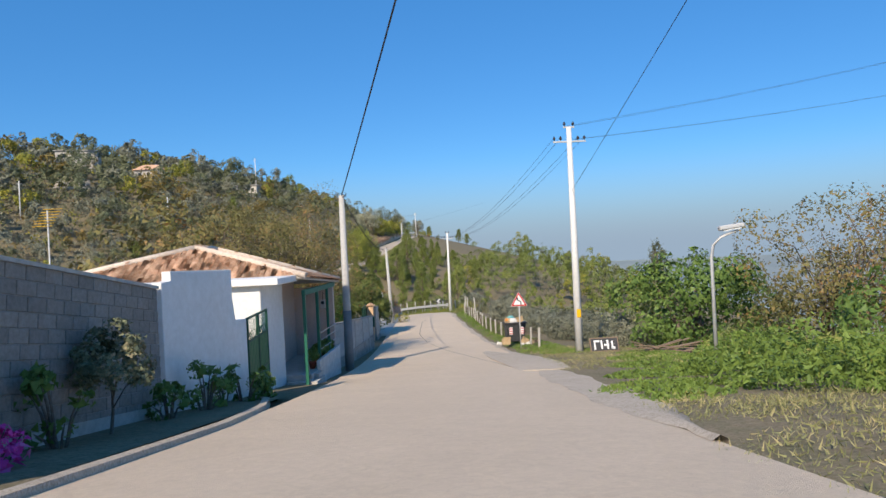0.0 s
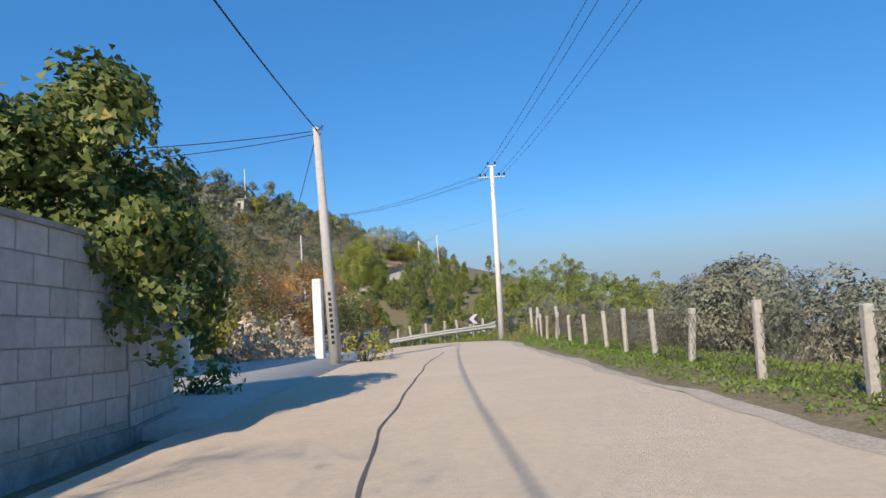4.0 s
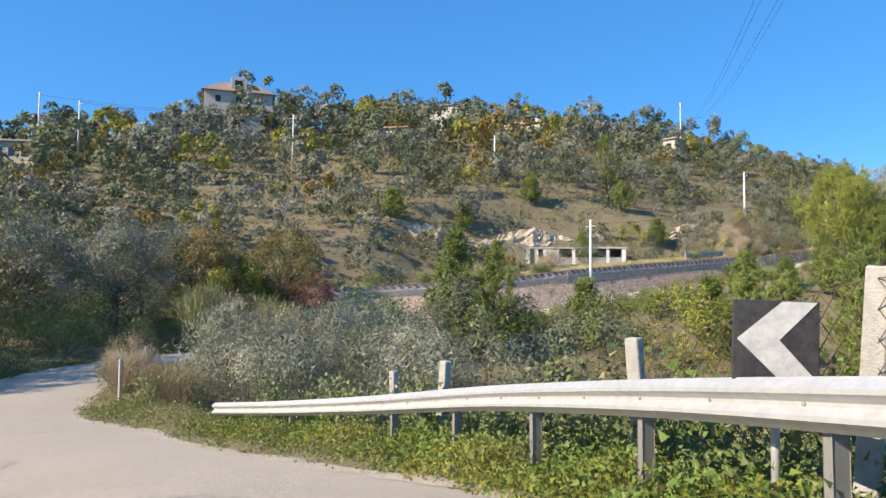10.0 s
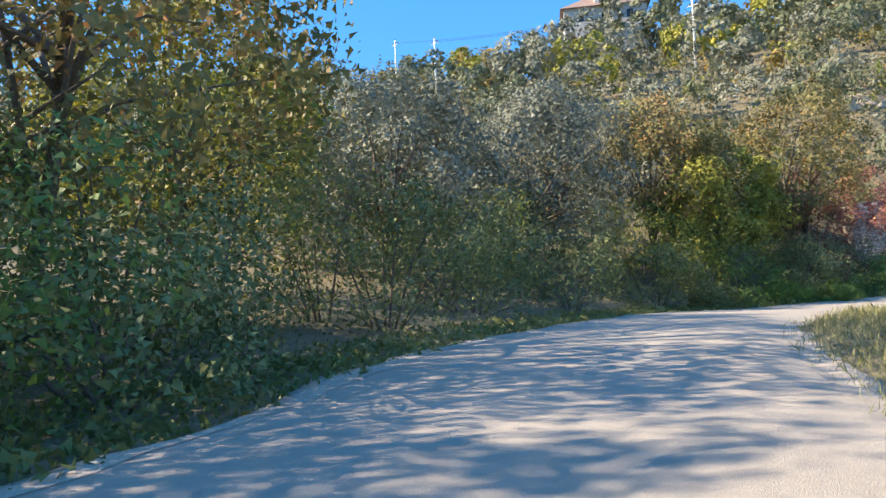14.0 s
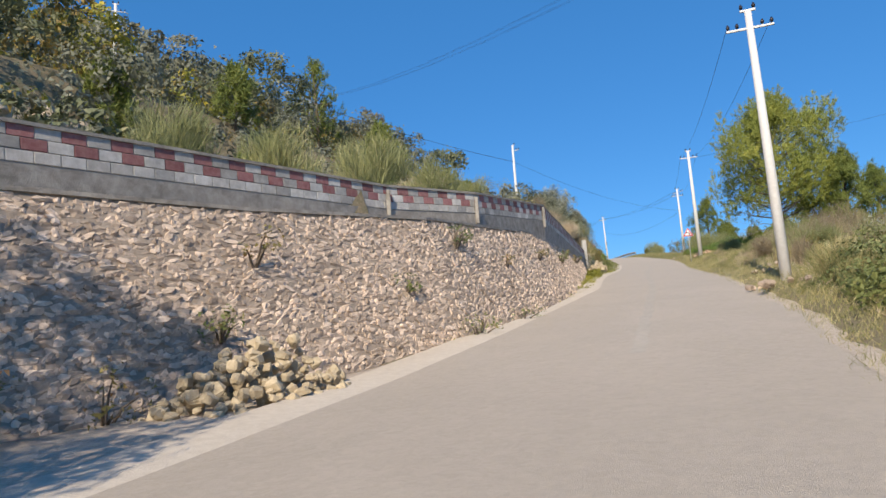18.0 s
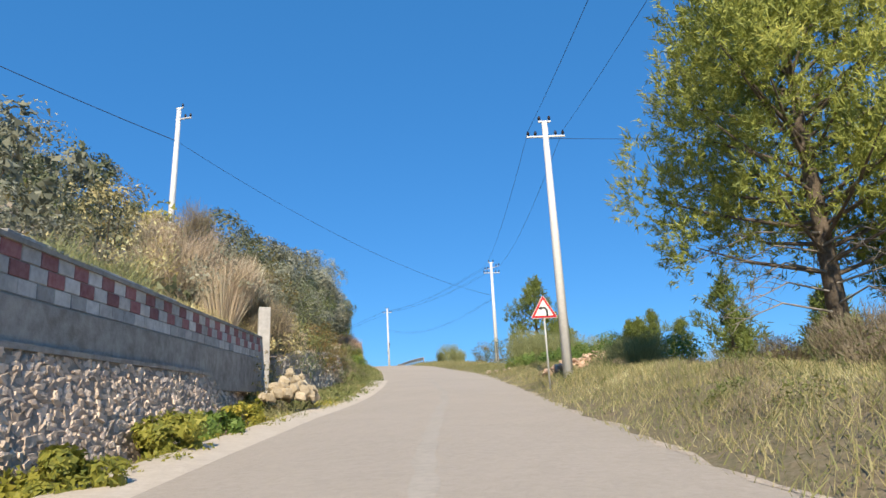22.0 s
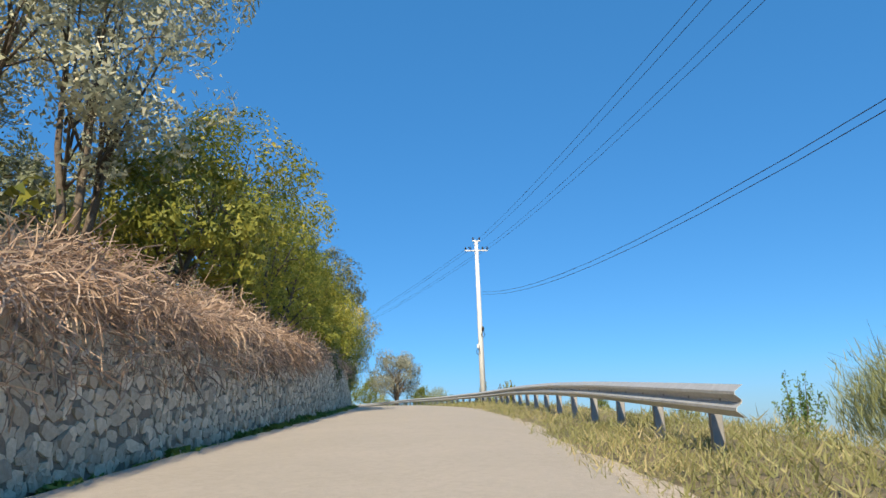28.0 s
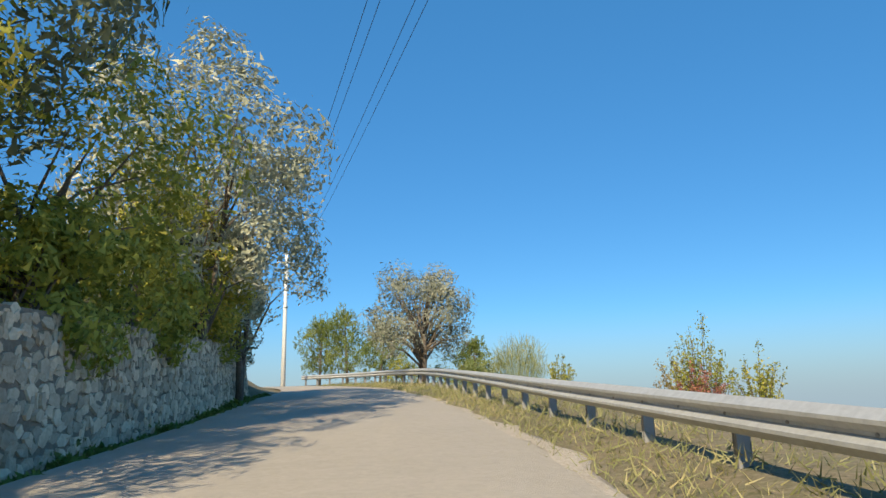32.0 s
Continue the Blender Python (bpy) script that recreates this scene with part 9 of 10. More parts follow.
patch("verge_scrub", tufts[::2], 26000, 0.04, WEED_LEAF, "tufts of mixed weeds standing out of the verge grass", 0.5, 22)
patch("verge_scrub", tufts[1::4], 12000, 0.16, THORN_STALK, "tufts of brown dead stalks on the verge", 0.5, 23, slim=0.03, up=1.3)
patch("verge_scrub", tufts[3::4], 12000, 0.2, GRASS_BLADE, "tall tufts of half-green grass on the verge", 0.5, 24, slim=0.035, up=1.6)
patch("verge_brush", strip_spots(196, 226, -1, (1.6, 2.6, 3.6, 4.8), r=0.9), 6000, 0.26, DRY_STALK, "tall dead stalks among the verge bushes", 0.45, 33, slim=0.04, up=1.2)

# green bramble mounds by the brick heap
for k, (x, y, r, h) in enumerate(((-20.9, 196.6, 1.0, 0.45), (-20.1, 197.4, 1.1, 0.6), (-21.7, 197.9, 0.9, 0.4), (-19.2, 197.6, 1.1, 0.75), (-18.0, 197.4, 1.1, 0.85), (-22.0, 199.4, 0.7, 0.4))):
    shrub(on_ground(x, y), r, h, BRIGHT_LEAF if k % 2 else GREEN_LEAF, "low mound of fresh green brambles beside the bricks", 780 + k, 6500, 0.06, n_clumps=22)
x, y, z = off_road(262.5, -4.4)
heap("stone_heap", (x, y, z - 0.02), 40, 1.5, 0.1, YELLOW_STONE, "scatter of flat pale stones at the road edge", 34, tall=0.03)

# over the parapet
for k, (s, o, r, h) in enumerate(((196, 9.2, 1.2, 2.0), (199, 8.2, 1.1, 1.9), (202, 7.2, 1.2, 2.0), (206, 6.6, 1.0, 1.9), (209.5, 6.4, 0.8, 1.5), (192, 11.0, 1.3, 2.1), (188, 12.0, 1.2, 1.8), (184, 13.0, 1.3, 1.8), (211, 7.0, 0.9, 1.3), (240, 8.0, 1.1, 1.8), (236, 7.4, 1.0, 1.5))):
    x, y, z = off_road(s, o)
    broom((x, y, z), r * 0.9, h * 0.78, BROOM_STALK, "feathery broom bush over the parapet", 390 + k, 1100)
for k, (x, y, h, r) in enumerate(((-60.0, 190.0, 9.5, 2.2), (-52.0, 168.0, 3.5, 1.6), (-58.5, 158.0, 3.2, 1.5), (-66.0, 160.0, 4.0, 1.7), (-47.0, 180.0, 3.6, 1.5), (-70.0, 150.0, 4.0, 1.8), (-63.0, 172.0, 4.5, 1.8), (-54.0, 183.0, 4.4, 1.7))):
    pine(on_ground(x, y), h, r, "green pine on the hillside over the parapet", 400 + k, 7000, size=0.3)
broom(on_ground(-50.5, 158.0), 1.3, 2.4, DRY_STALK, "bare grey dry bush over the parapet", 409, 700, width=0.012)
for k, (s, o, r, h, lf) in enumerate(((247, 7.6, 1.7, 3.0, OLIVE_LEAF), (251, 8.0, 1.9, 3.1, WALNUT_LEAF), (255, 7.6, 1.9, 3.2, OAK_LEAF), (259, 7.4, 1.8, 3.0, BRAMBLE_LEAF), (263, 7.0, 1.7, 3.0, OLIVE_LEAF), (253, 10.5, 2.2, 3.8, OAK_LEAF), (259, 10.5, 2.2, 3.8, OLIVE_LEAF), (265, 10.0, 2.0, 3.4, OAK_LEAF), (244, 10.5, 1.8, 2.8, DRY_GRASS), (242, 13.5, 2.2, 3.6, OLIVE_LEAF), (235, 14.5, 2.2, 3.6, OLIVE_LEAF), (227, 13.5, 2.0, 3.2, OLIVE_LEAF), (231, 11.0, 1.8, 2.6, OAK_LEAF), (222, 12.0, 1.9, 2.8, OLIVE_LEAF), (217, 13.0, 2.0, 3.0, OAK_LEAF), (239, 10.6, 1.7, 2.6, OLIVE_LEAF), (212, 14.0, 2.0, 3.0, OLIVE_LEAF))):
    x, y, z = off_road(s, o)
    shrub((x, y, z), r, h, lf, "dense evergreen bush on the bank over the road", 412 + k, 6500, 0.085, slim=0.4, n_clumps=24)
for k, (s, o, h, r, lf) in enumerate(((276, 8.2, 5.0, 2.4, OLIVE_LEAF), (281, 7.6, 4.6, 2.3, OLIVE_LEAF), (272, 10.5, 6.0, 2.8, OLIVE_LEAF), (279, 12.0, 6.5, 3.0, HILL_OLIVE), (285, 7.2, 4.6, 2.2, OAK_LEAF), (289, 9.0, 5.5, 2.4, OAK_LEAF), (266, 13.0, 6.0, 2.8, OAK_LEAF))):
    x, y, z = off_road(s, o)
    tree((x, y, z), h * 0.84, r * 0.94, lf, "grey-green evergreen oak on the bank over the road", "oak_tree", bare=0.12, n_clumps=44, n_leaves=13000, size=0.12, slim=0.58, trunk=0.13, seed=430 + k, limbs=11, low=-0.8)

for k, (s, o, r, h, lf) in enumerate(((243.5, 6.4, 1.2, 1.9, WALNUT_LEAF), (247.5, 6.2, 1.3, 2.1, DRY_GRASS), (251, 6.2, 1.4, 2.2, BRAMBLE_LEAF), (254.5, 6.1, 1.3, 2.1, WALNUT_LEAF), (258, 5.9, 1.1, 1.7, WALNUT_LEAF), (249, 7.2, 1.4, 2.7, OLIVE_LEAF), (256.5, 7.0, 1.4, 2.5, OLIVE_LEAF))):
    x, y, z = off_road(s, o)
    shrub((x, y, z), r, h, lf, "dense half-dry bush hanging over the stone bank", 720 + k, 8000, 0.055, n_clumps=26)
for k, (s, o, r, h) in enumerate(((245.5, 7.2, 1.0, 2.3), (248.5, 8.4, 1.0, 2.6), (253, 6.4, 0.7, 1.3), (247.0, 6.6, 1.0, 1.9), (249.6, 6.9, 1.0, 2.2), (251.6, 8.0, 1.1, 2.9), (246.2, 9.2, 1.2, 3.2), (250.5, 10.0, 1.2, 3.6))):
    x, y, z = off_road(s, o)
    broom((x, y, z), r, h, THORN_STALK if k % 2 else DRY_STALK, "feathery dry broom on the stone bank", 728 + k, 1500)

for k, (s, o, r, h, lf) in enumerate(((261, 4.6, 0.7, 0.6, WEED_LEAF), (264, 5.4, 0.8, 0.7, THORN_STALK), (266.5, 4.4, 0.6, 0.5, BRIGHT_LEAF), (269, 5.2, 0.7, 0.6, WEED_LEAF), (271.5, 4.6, 0.6, 0.6, YELLOW_LEAF), (274, 5.3, 0.7, 0.7, THORN_STALK), (277, 4.8, 0.7, 0.7, WEED_LEAF), (280, 5.0, 0.8, 0.8, THORN_STALK), (259, 5.6, 0.8, 0.8, THORN_STALK), (268, 6.6, 0.9, 0.9, WALNUT_LEAF), (273, 6.8, 0.9, 0.9, WALNUT_LEAF))):
    x, y, z = off_road(s, o)
    shrub((x, y, z), r, h, lf, "low half-dry bush on the grassy bank", 860 + k, 3600, 0.05, n_clumps=14)

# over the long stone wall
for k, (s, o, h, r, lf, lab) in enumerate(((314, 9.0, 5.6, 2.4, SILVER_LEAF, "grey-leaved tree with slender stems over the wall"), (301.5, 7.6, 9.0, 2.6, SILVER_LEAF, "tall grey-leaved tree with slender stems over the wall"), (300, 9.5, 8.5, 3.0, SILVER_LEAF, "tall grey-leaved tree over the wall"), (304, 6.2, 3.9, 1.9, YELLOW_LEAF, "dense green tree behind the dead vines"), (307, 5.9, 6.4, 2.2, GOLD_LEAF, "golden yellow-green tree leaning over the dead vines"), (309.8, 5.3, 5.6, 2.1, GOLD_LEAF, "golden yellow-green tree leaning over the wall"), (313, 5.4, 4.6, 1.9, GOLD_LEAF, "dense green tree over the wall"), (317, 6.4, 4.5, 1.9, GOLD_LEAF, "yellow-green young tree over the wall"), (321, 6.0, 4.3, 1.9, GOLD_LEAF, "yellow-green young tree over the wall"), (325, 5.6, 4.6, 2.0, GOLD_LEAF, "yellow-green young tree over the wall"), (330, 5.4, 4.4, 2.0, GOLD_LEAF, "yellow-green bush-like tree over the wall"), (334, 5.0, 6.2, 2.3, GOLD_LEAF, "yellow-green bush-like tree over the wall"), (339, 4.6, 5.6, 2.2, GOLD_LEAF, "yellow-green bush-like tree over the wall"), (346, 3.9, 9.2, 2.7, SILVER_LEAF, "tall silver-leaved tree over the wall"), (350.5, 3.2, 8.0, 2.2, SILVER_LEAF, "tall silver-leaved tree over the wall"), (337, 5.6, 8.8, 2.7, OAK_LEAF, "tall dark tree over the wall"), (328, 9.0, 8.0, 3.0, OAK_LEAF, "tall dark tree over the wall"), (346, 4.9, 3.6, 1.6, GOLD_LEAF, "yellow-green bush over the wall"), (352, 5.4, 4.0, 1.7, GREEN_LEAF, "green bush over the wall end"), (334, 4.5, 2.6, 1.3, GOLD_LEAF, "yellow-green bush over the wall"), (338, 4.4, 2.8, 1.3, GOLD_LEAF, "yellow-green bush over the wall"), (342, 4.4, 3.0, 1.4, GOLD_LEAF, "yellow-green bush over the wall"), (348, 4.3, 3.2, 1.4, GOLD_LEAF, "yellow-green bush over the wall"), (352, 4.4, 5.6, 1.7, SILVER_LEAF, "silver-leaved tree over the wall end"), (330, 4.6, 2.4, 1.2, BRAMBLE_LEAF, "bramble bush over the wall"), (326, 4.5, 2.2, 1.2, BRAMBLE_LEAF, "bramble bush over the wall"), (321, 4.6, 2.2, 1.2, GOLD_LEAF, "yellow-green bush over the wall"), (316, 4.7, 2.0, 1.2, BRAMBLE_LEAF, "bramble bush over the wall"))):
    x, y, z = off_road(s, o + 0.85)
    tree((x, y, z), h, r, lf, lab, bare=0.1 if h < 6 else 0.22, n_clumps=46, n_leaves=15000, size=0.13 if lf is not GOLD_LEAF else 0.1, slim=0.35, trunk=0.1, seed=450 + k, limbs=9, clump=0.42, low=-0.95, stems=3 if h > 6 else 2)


def vines(name, s0, s1, n, seed, label, thick=1.0):
    """A tangle of dry stems that heaps on the wall's top and hangs over it: each stem wanders."""
    rng = np.random.default_rng(seed)
    vs, at = [], 0
    for k in range(n):
        s = s0 + (s1 - s0) * rng.random()
        amount = float(np.interp(s, [s0, s0 + 3, (s0 + s1) / 2, s1], [1, 1, 0.9, 0.35])) * thick
        o = 3.2 + 1.9 * rng.random() ** 1.2
        up = float(np.interp(s, [283, 290, 310, 340, 356], [1.62, 1.75, 2.0, 1.82, 1.75]))
        hump = (0.25 + 1.0 * rng.random()) * amount * (0.35 + 0.65 * math.sin(min(1.0, (o - 3.0) / 1.6) * 1.57)) * (0.7 + 0.3 * math.sin(s * 1.3) + 0.15 * math.sin(s * 3.1))
        z = up + hump if o > 3.6 or rng.random() < 0.55 else up - 0.9 * rng.random() ** 1.5 * amount
        d = np.array([rng.normal(), rng.normal() * 0.6 - 0.15, rng.normal() * 0.35 - (0.35 if o < 3.8 else 0.0)])
        d /= np.linalg.norm(d)
        p = np.array([s, o, z])
        w = 0.004 + 0.006 * rng.random()
        step = 0.16 + 0.12 * rng.random()
        pts = []
        for q in range(4):
            pts.append(np.array(along(p[0], max(p[1], 2.95) + 0.85, p[2])))
            d = d + rng.normal(size=3) * 0.35 + np.array([0, 0, -0.12])
            d /= np.linalg.norm(d)
            p = p + d * step
        side = np.cross(pts[-1] - pts[0], rng.normal(size=3))
        side = side / max(np.linalg.norm(side), 1e-6) * w
        for q in pts:
            vs += [q - side, q + side]
    v = np.array(vs)
    i = np.arange(n)[:, None] * 8
    f = np.concatenate([i + np.array(r) for r in ([0, 1, 3, 2], [2, 3, 5, 4], [4, 5, 7, 6])])
    return tagged(quick(name, v, f, [VINE]), label, "dry vines", kind="stuff")


VINE = foliage("dead_vines", (0.12, 0.078, 0.055), (0.25, 0.18, 0.13), (0.34, 0.26, 0.19), 0.25, 0.15)
vines("dry_vines", 285, 309.5, 20000, 5, "brown tangle of dead vines hanging over the wall")
vines("dry_vines", 311, 332, 1300, 6, "thin dead vines hanging over the wall", 0.6)
patch("vine_leaves", [(along(s, 5.4).x, along(s, 5.4).y, 0.9) for s in np.arange(287, 350, 1.5)], 9000, 0.11, BRAMBLE_LEAF, "bramble leaves along the wall top", 0.7, 15)
patch("vine_leaves", [(along(s, o).x, along(s, o).y, 0.6) for s in np.arange(309, 354, 1.0) for o in (4.6, 5.2)], 26000, 0.09, WEED_LEAF, "dry weeds and creepers along the wall top", 0.45, 19)

# the far end: olive, pines, bushes beyond the barrier
tree(on_ground(-15.6, 303.0), 5.6, 2.5, OLIVE_LEAF, "old silver olive tree beyond the crash barrier", "olive_tree", bare=0.14, n_clumps=64, n_leaves=24000, size=0.11, slim=0.38, trunk=0.18, seed=470, limbs=24, stems=2, clump=0.42)
for k, (x, y, h, r) in enumerate(((-20.5, 321.0, 5.6, 2.8), (-18.0, 318.0, 4.6, 2.3), (-22.9, 323.0, 5.0, 2.4), (2.5, 288.0, 5.5, 1.6), (6.0, 283.0, 4.6, 1.5), (-11.0, 316.0, 5.0, 1.8))):
    pine(on_ground(x, y), h, r, "young green pine beyond the crash barrier", 480 + k, 14000, size=0.19, slim=0.09, n=30)
for k, (s, o, r, h, lf) in enumerate(((366, -6.5, 1.4, 1.8, YELLOW_LEAF), (372, -6.0, 1.3, 1.8, YELLOW_LEAF), (361, -6.4, 1.2, 1.4, WEED_LEAF))):
    x, y, z = off_road(s, o)
    shrub((x, y, z), r, h, lf, "leafy autumn shrub beyond the crash barrier", 490 + k, 6500, 0.06, n_clumps=22, clump=0.42)
for k, (s, o, n, h, w, lf) in enumerate(((344, -7.6, 26, 2.7, 0.85, YELLOW_LEAF), (345.6, -7.9, 20, 2.2, 0.8, AUTUMN_LEAF), (343.4, -7.2, 14, 1.5, 0.6, RED_LEAF), (342.0, -7.7, 18, 2.0, 0.7, YELLOW_LEAF), (350, -6.2, 14, 1.7, 0.5, YELLOW_LEAF), (335, -11.5, 18, 2.6, 0.7, WEED_LEAF), (333.4, -11.0, 16, 2.2, 0.6, WEED_LEAF), (290.6, -3.9, 12, 1.5, 0.35, WEED_LEAF), (292.5, -4.6, 10, 1.3, 0.4, YELLOW_LEAF), (303, -8.0, 14, 1.9, 0.6, GREEN_LEAF), (311, -8.5, 12, 1.8, 0.5, YELLOW_LEAF), (323.5, -4.4, 12, 1.5, 0.4, YELLOW_LEAF), (326.4, -4.6, 10, 1.3, 0.4, AUTUMN_LEAF))):
    x, y, z = off_road(s, o)
    wands((x, y, z), n, h, w, lf, "thin upright autumn shrub beyond the crash barrier", 495 + k)
for s, o in ((352, -5.4), (291.5, -4.8), (289, -5.4), (295, -6.3), (298, -7.2)):
    x, y, z = off_road(s, o)
    broom((x, y, z), 1.0, 1.7, BROOM_STALK, "grey-green broom beyond the crash barrier", int(s), 700)

# ---- the wooded hill, and pine woods down the right-hand slope ----


def woods(name, spots, mats, label, seed, quads_each=170, leaf=0.62):
    """Trees by the hundred, joined: rows of x, y, radius, height, kind. Leaves are finer where the road is near."""
    rng = np.random.default_rng(seed)
    sp = np.array(spots, float)
    z = ground_under(sp[:, 0], sp[:, 1])
    away = np.sqrt(((sp[:, None, 0] - LINE[None, ::4, 0]) ** 2 + (sp[:, None, 1] - LINE[None, ::4, 1]) ** 2).min(axis=1))
    vs, slot = [], []
    for (x, y, r, h, kd), g, d in zip(sp, z, away):
        c = crown_clumps(10, r, h * 0.42, h * 0.55, rng, -0.55, 0.44)
        if kd == 0:
            c[:, :2] *= np.clip(1.25 - 1.1 * (c[:, 2:3] / h), 0.12, 1.0) * 1.25
        fine = min(1.0, max(0.34, d / 75))
        n = int(quads_each * (r / 2.4) ** 1.5 * min(4.5, fine**-1.5))
        v, q = canopy(c, n, leaf * fine, rng, 0.4 if kd == 0 else 0.55, up=0.5 * (kd == 0), sprays=5, tight=0.5, inner=0.1)
        vs.append(v + np.array([x, y, g]))
        slot.append(np.full(n, kd))
    v = np.concatenate(vs)
    return tagged(quick(name, v, np.arange(len(v)).reshape(-1, 3), mats, slots=np.concatenate(slot)), label, "woods", kind="stuff")


rng = np.random.default_rng(77)


def spaced(rows, share):
    """Drops every tree whose crown would stand within a share of another's."""
    kept = []
    cells = collections.defaultdict(list)
    for row in rows:
        cx, cy = int(row[0] // 9), int(row[1] // 9)
        near = [q for i in (-1, 0, 1) for j in (-1, 0, 1) for q in cells[cx + i, cy + j]]
        if all((row[0] - q[0]) ** 2 + (row[1] - q[1]) ** 2 > (share * (row[2] + q[2])) ** 2 for q in near):
            kept.append(row)
            cells[cx, cy].append(row)
    return kept


def hillside(n, x0, x1, y0, y1, clear):
    """Places on the hill left of the road, farther from it than clear: rows of x, y, distance."""
    x, y = rng.uniform(x0, x1, n), rng.uniform(y0, y1, n)
    d2 = (x[:, None] - LINE[None, ::2, 0]) ** 2 + (y[:, None] - LINE[None, ::2, 1]) ** 2
    k = np.argmin(d2, axis=1) * 2
    d = np.sqrt(d2.min(axis=1))
    left = (x - LINE[k, 0]) * LEFT[k, 0] + (y - LINE[k, 1]) * LEFT[k, 1] > 0
    shed = (np.hypot(x + 52, y - 166) > 7.5) & ~((x > -60) & (x < -40) & (y > 140) & (y < 166) & (d < 13))
    low_left = (y < 100) & (x > -64)
    keep = left & (d > clear) & shed & ~low_left & (k > 140)
    return np.stack([x, y, d], 1)[keep]


spots = []
for k in range(12):
    x, y = -122.5 + 1.2 * k + rng.normal(), 163.5 - 2.6 * (k % 3) + 0.9 * (k - 6)
    spots.append((x, y, 2.8, 31.2 - ground_at(x, y) + rng.normal() * 0.5, 1 + k % 2))
for x, y, d in hillside(5200, -190, -20, 75, 345, 11):
    if x < -150:
        continue
    dens = 0.5 + 0.5 * math.sin(x * 0.07 + 1.3 * math.sin(y * 0.05)) * math.cos(y * 0.06)
    if (d < 26 and rng.random() > (0.55 if y > 140 else 0.9)) or rng.random() > 0.5 + 0.5 * dens:
        continue
    kd = int(rng.choice(5, p=[0.04, 0.44, 0.4, 0.06, 0.06]))
    r = rng.uniform(2.2, 4.3) if d > 42 else rng.uniform(1.7, 3.2) if d > 24 else rng.uniform(1.0, 2.0)
    h = r * rng.uniform(1.75, 2.6)
    if min(math.hypot(x - hx, y - hy) for hx, hy in ((-118, 215), (-98, 222), (-70, 236), (-104, 186), (-122, 122))) < 7.5:
        continue
    if -136 < x < -95 and abs(y - 162.5 + (x + 128) * 0.56) < 10 and ground_at(x, y) + h > 30.5:
        continue
    spots.append((x, y, r, h, kd))
low_scrub = []
for k in range(420):
    x, y = rng.uniform(-66, -40), rng.uniform(136, 178)
    foot = min(math.hypot(x - p[0], y - p[1]) for p in RUBBLE_FOOT)
    inner = min((LINE[:, 0] - x) ** 2 + (LINE[:, 1] - y) ** 2) > 90
    if inner and foot > 3.2 and math.hypot((x + 52) * 0.9, y - 166) > 7.5:
        r = rng.uniform(0.25, 0.75)
        low_scrub.append((x, y, r, r * 1.5, int(rng.choice([1, 2, 4, 4, 3]))))
for x, y, d in hillside(5200, -135, -25, 80, 330, 8.5):
    if d < 20 and rng.random() > 0.5 + 0.5 * math.sin(x * 0.21 + 2 * math.sin(y * 0.13)):
        continue
    r = rng.uniform(0.8, 1.8) if d > 18 else rng.uniform(0.45, 1.0)
    low_scrub.append((x, y, r, r * 1.4, int(rng.choice([1, 1, 2, 2, 2, 3, 4]))))
WOOD_KINDS = [NEEDLE_LEAF, HILL_OAK, HILL_OLIVE, AUTUMN_LEAF, YELLOW_LEAF]
woods("hillside_woods", spaced(spots, 0.78), WOOD_KINDS, "olive, oak and scrub woods over the dry hillside", 78, 270, 0.7)
woods("hillside_scrub", low_scrub, WOOD_KINDS, "low dry scrub over the stony hillside", 83, 38, 0.66)
spots = []
for k in range(1500):
    x, y = rng.uniform(-14, 95), rng.uniform(118, 330)
    d = math.sqrt(min((LINE[:, 0] - x) ** 2 + (LINE[:, 1] - y) ** 2))
    if d < (34 if y > 150 else 18) or x < -12 + (y > 235) * 12 or (y > 222 and d < 42) or x > 62 or y > 262:
        continue
    r = rng.uniform(1.8, 3.2)
    spots.append((x, y, r * 0.9, r * rng.uniform(2.2, 3.6), 0 if rng.random() < 0.85 else int(rng.choice([1, 2, 4]))))
woods("pine_woods", spaced(spots, 0.66), WOOD_KINDS, "pine woods down the slope towards the plain", 79, 420, 0.5)
spots = []
for k in range(900):
    x, y = rng.uniform(9, 80), rng.uniform(36, 125)
    if x < 12 and y < 70 or ground_at(x, y) > -6.5 or min((LINE[:, 0] - x) ** 2 + (LINE[:, 1] - y) ** 2) < 220:
        continue
    r = rng.uniform(1.0, 2.0)
    spots.append((x, y, r, r * 1.7, int(rng.choice([1, 2, 2, 4]))))
woods("slope_scrub", spots, WOOD_KINDS, "olive scrub on the slope under the village road", 80, 80, 0.6)
spots = []
for k in range(520):
    x, y = rng.uniform(-46, 4), rng.uniform(104, 150)
    d = math.sqrt(min((LINE[:, 0] - x) ** 2 + (LINE[:, 1] - y) ** 2))
    if d < 8:
        continue
    r = rng.uniform(0.7, 1.5)
    spots.append((x, y, r, r * 1.4, int(rng.choice([1, 1, 2, 4, 3]))))
woods("ravine_scrub", spots, WOOD_KINDS, "mixed scrub filling the ravine between the bends", 81, 90, 0.42)
spots = []
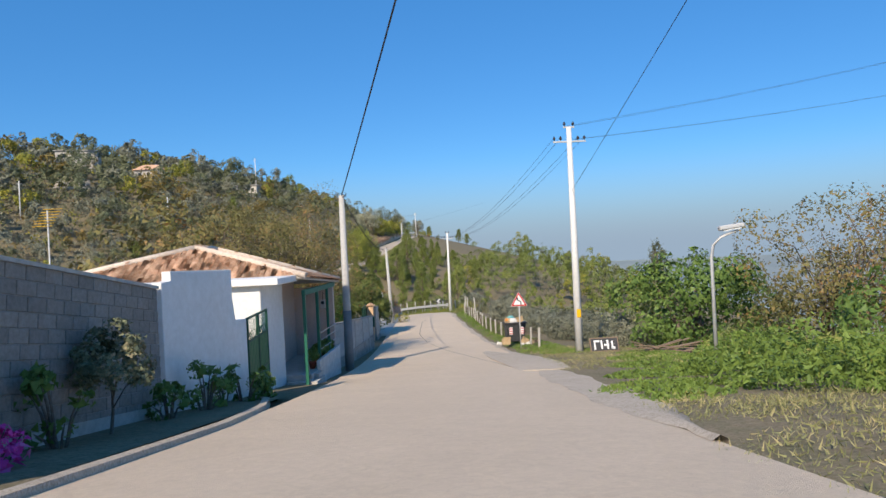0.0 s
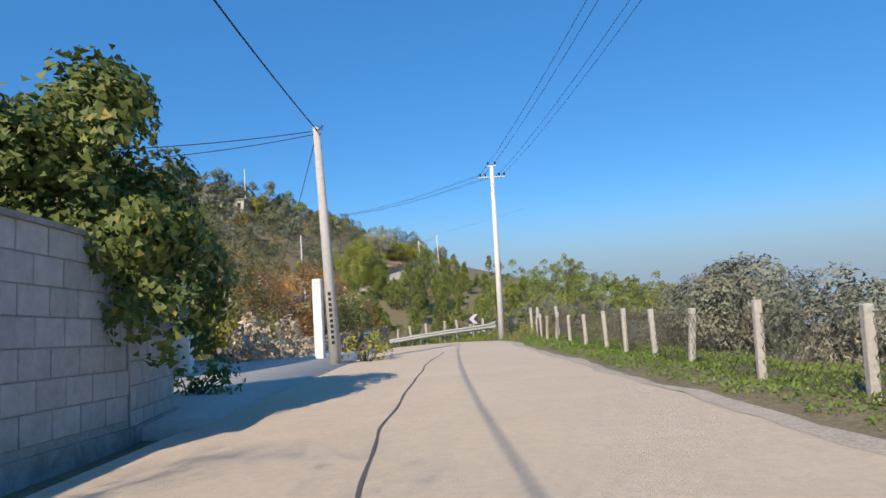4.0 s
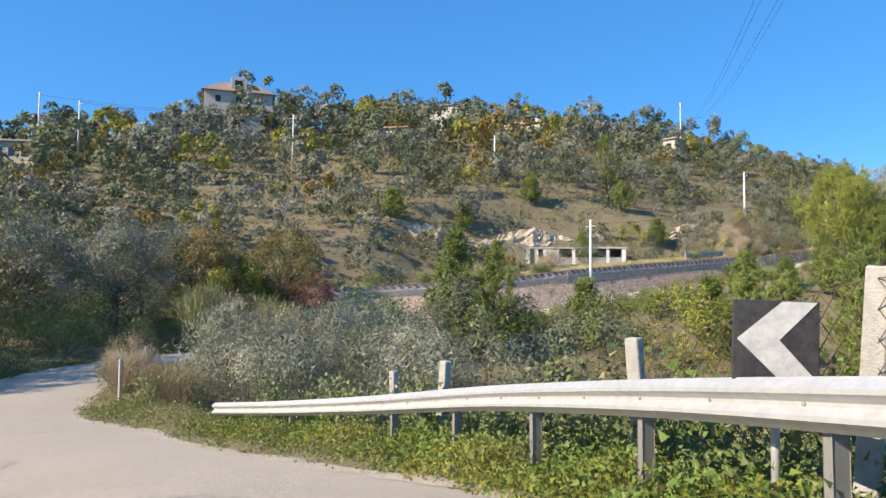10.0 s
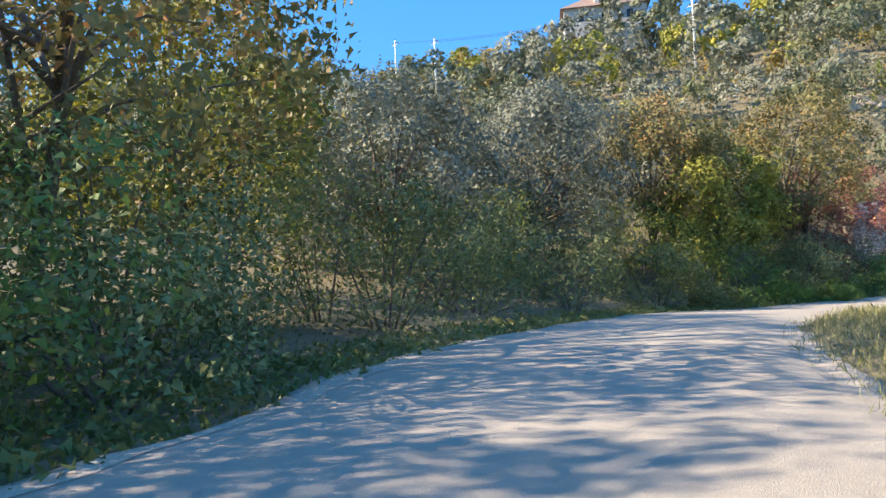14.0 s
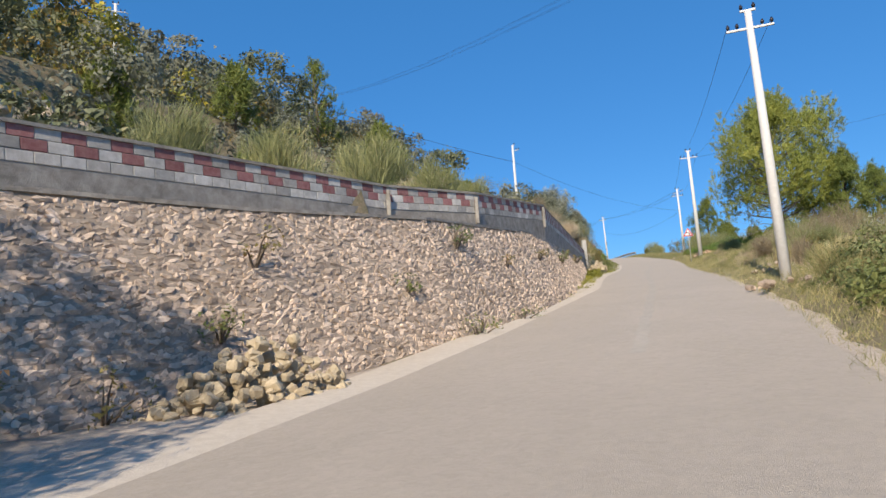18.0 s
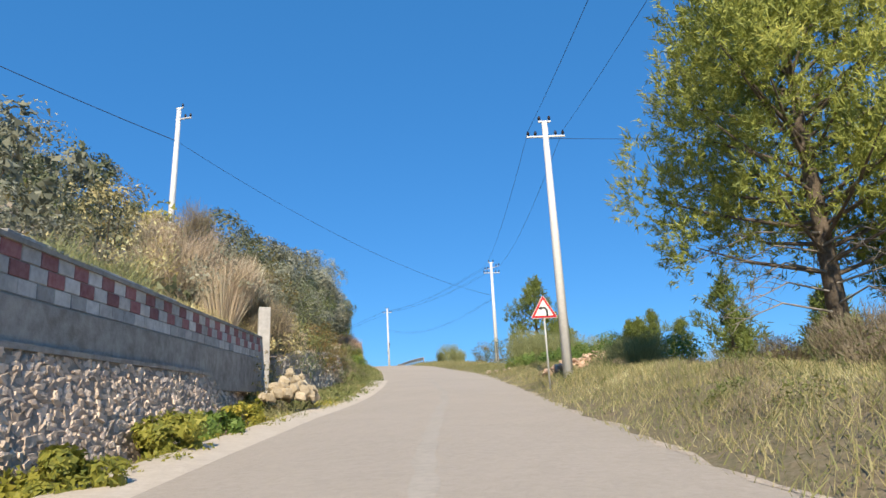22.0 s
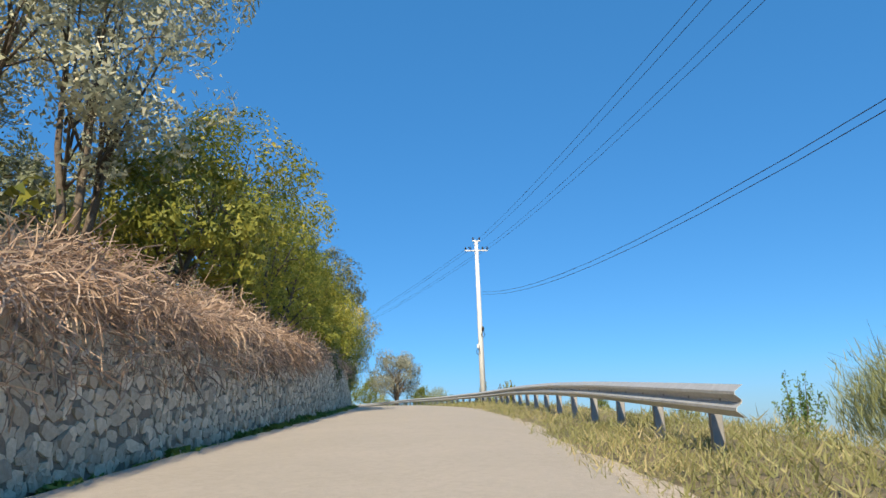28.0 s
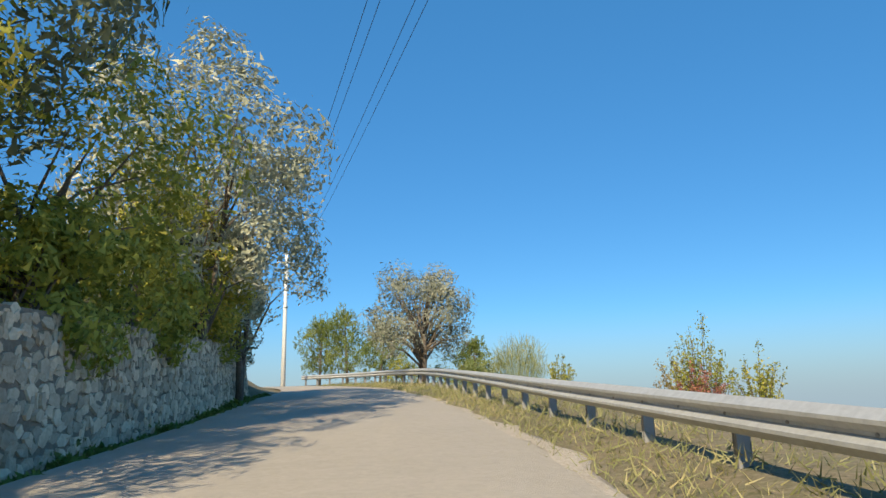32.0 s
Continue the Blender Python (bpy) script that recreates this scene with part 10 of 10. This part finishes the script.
for k in range(240):
    x, y = rng.uniform(-75, -14), rng.uniform(20, 84)
    if x > -20 and y < 72:
        continue
    r = rng.uniform(1.4, 2.6)
    spots.append((x, y, r, r * 1.7, int(rng.choice([1, 2, 3, 4]))))
woods("garden_trees", spots, WOOD_KINDS, "far garden trees behind the village houses", 82, 170, 0.5)


def cliff(line, tall, seed):
    """A broken rock face along a line of places, standing out of the slope behind it."""
    rng = np.random.default_rng(seed)
    line = np.array(line, float)
    s = np.r_[0, np.cumsum(np.linalg.norm(np.diff(line, axis=0), axis=1))]
    us, rows = np.arange(0, s[-1], 0.55), 9
    tops = tall * (0.62 + 0.3 * np.sin(us * 0.45 + seed) + 0.22 * rng.random(len(us)))
    vs, fs = [], []
    for i, u in enumerate(us):
        x, y = np.interp(u, s, line[:, 0]), np.interp(u, s, line[:, 1])
        k = min(max(np.searchsorted(s, u) - 1, 0), len(s) - 2)
        d = (line[k + 1] - line[k]) / (s[k + 1] - s[k])
        g = ground_at(x, y) - 0.5
        bulge = 0.5 * math.sin(u * 0.8) + 0.35 * math.sin(u * 2.3 + 1)
        for r in range(rows):
            f = r / (rows - 2)
            back = 0.7 * f * f + (2.6 if r == rows - 1 else 0) - bulge * 0.5 + rng.normal() * 0.13 - 0.16 * (r % 3 == 1)
            vs.append((x - d[1] * back, y + d[0] * back, g + tops[i] * min(f, 1.0) - (0.5 if r == rows - 1 else 0) + rng.normal() * 0.09))
    for i in range(len(us) - 1):
        for r in range(rows - 1):
            a = i * rows + r
            fs.append((a, a + rows, a + rows + 1))
            fs.append((a, a + rows + 1, a + 1))
    return tagged(solid("rock_face", vs, fs, ROCK), "pale broken rock face cut in the hillside", "rock face", kind="structure")


ROCK = varied("cliff_rock", [(0.46, 0.37, 0.27), (0.57, 0.47, 0.35), (0.33, 0.255, 0.18), (0.62, 0.52, 0.4)], (0.6, 4.0), 0.95, 0.9, 14.0, source="Position")
cliff([(-72.5, 146.0), (-69.6, 150.3), (-63.8, 158.8), (-60.2, 165.4), (-56.3, 171.6), (-53.0, 176.0)], 2.7, 3)
cliff([(-47.5, 181.5), (-45.5, 186.0), (-44.5, 190.5)], 1.6, 5)
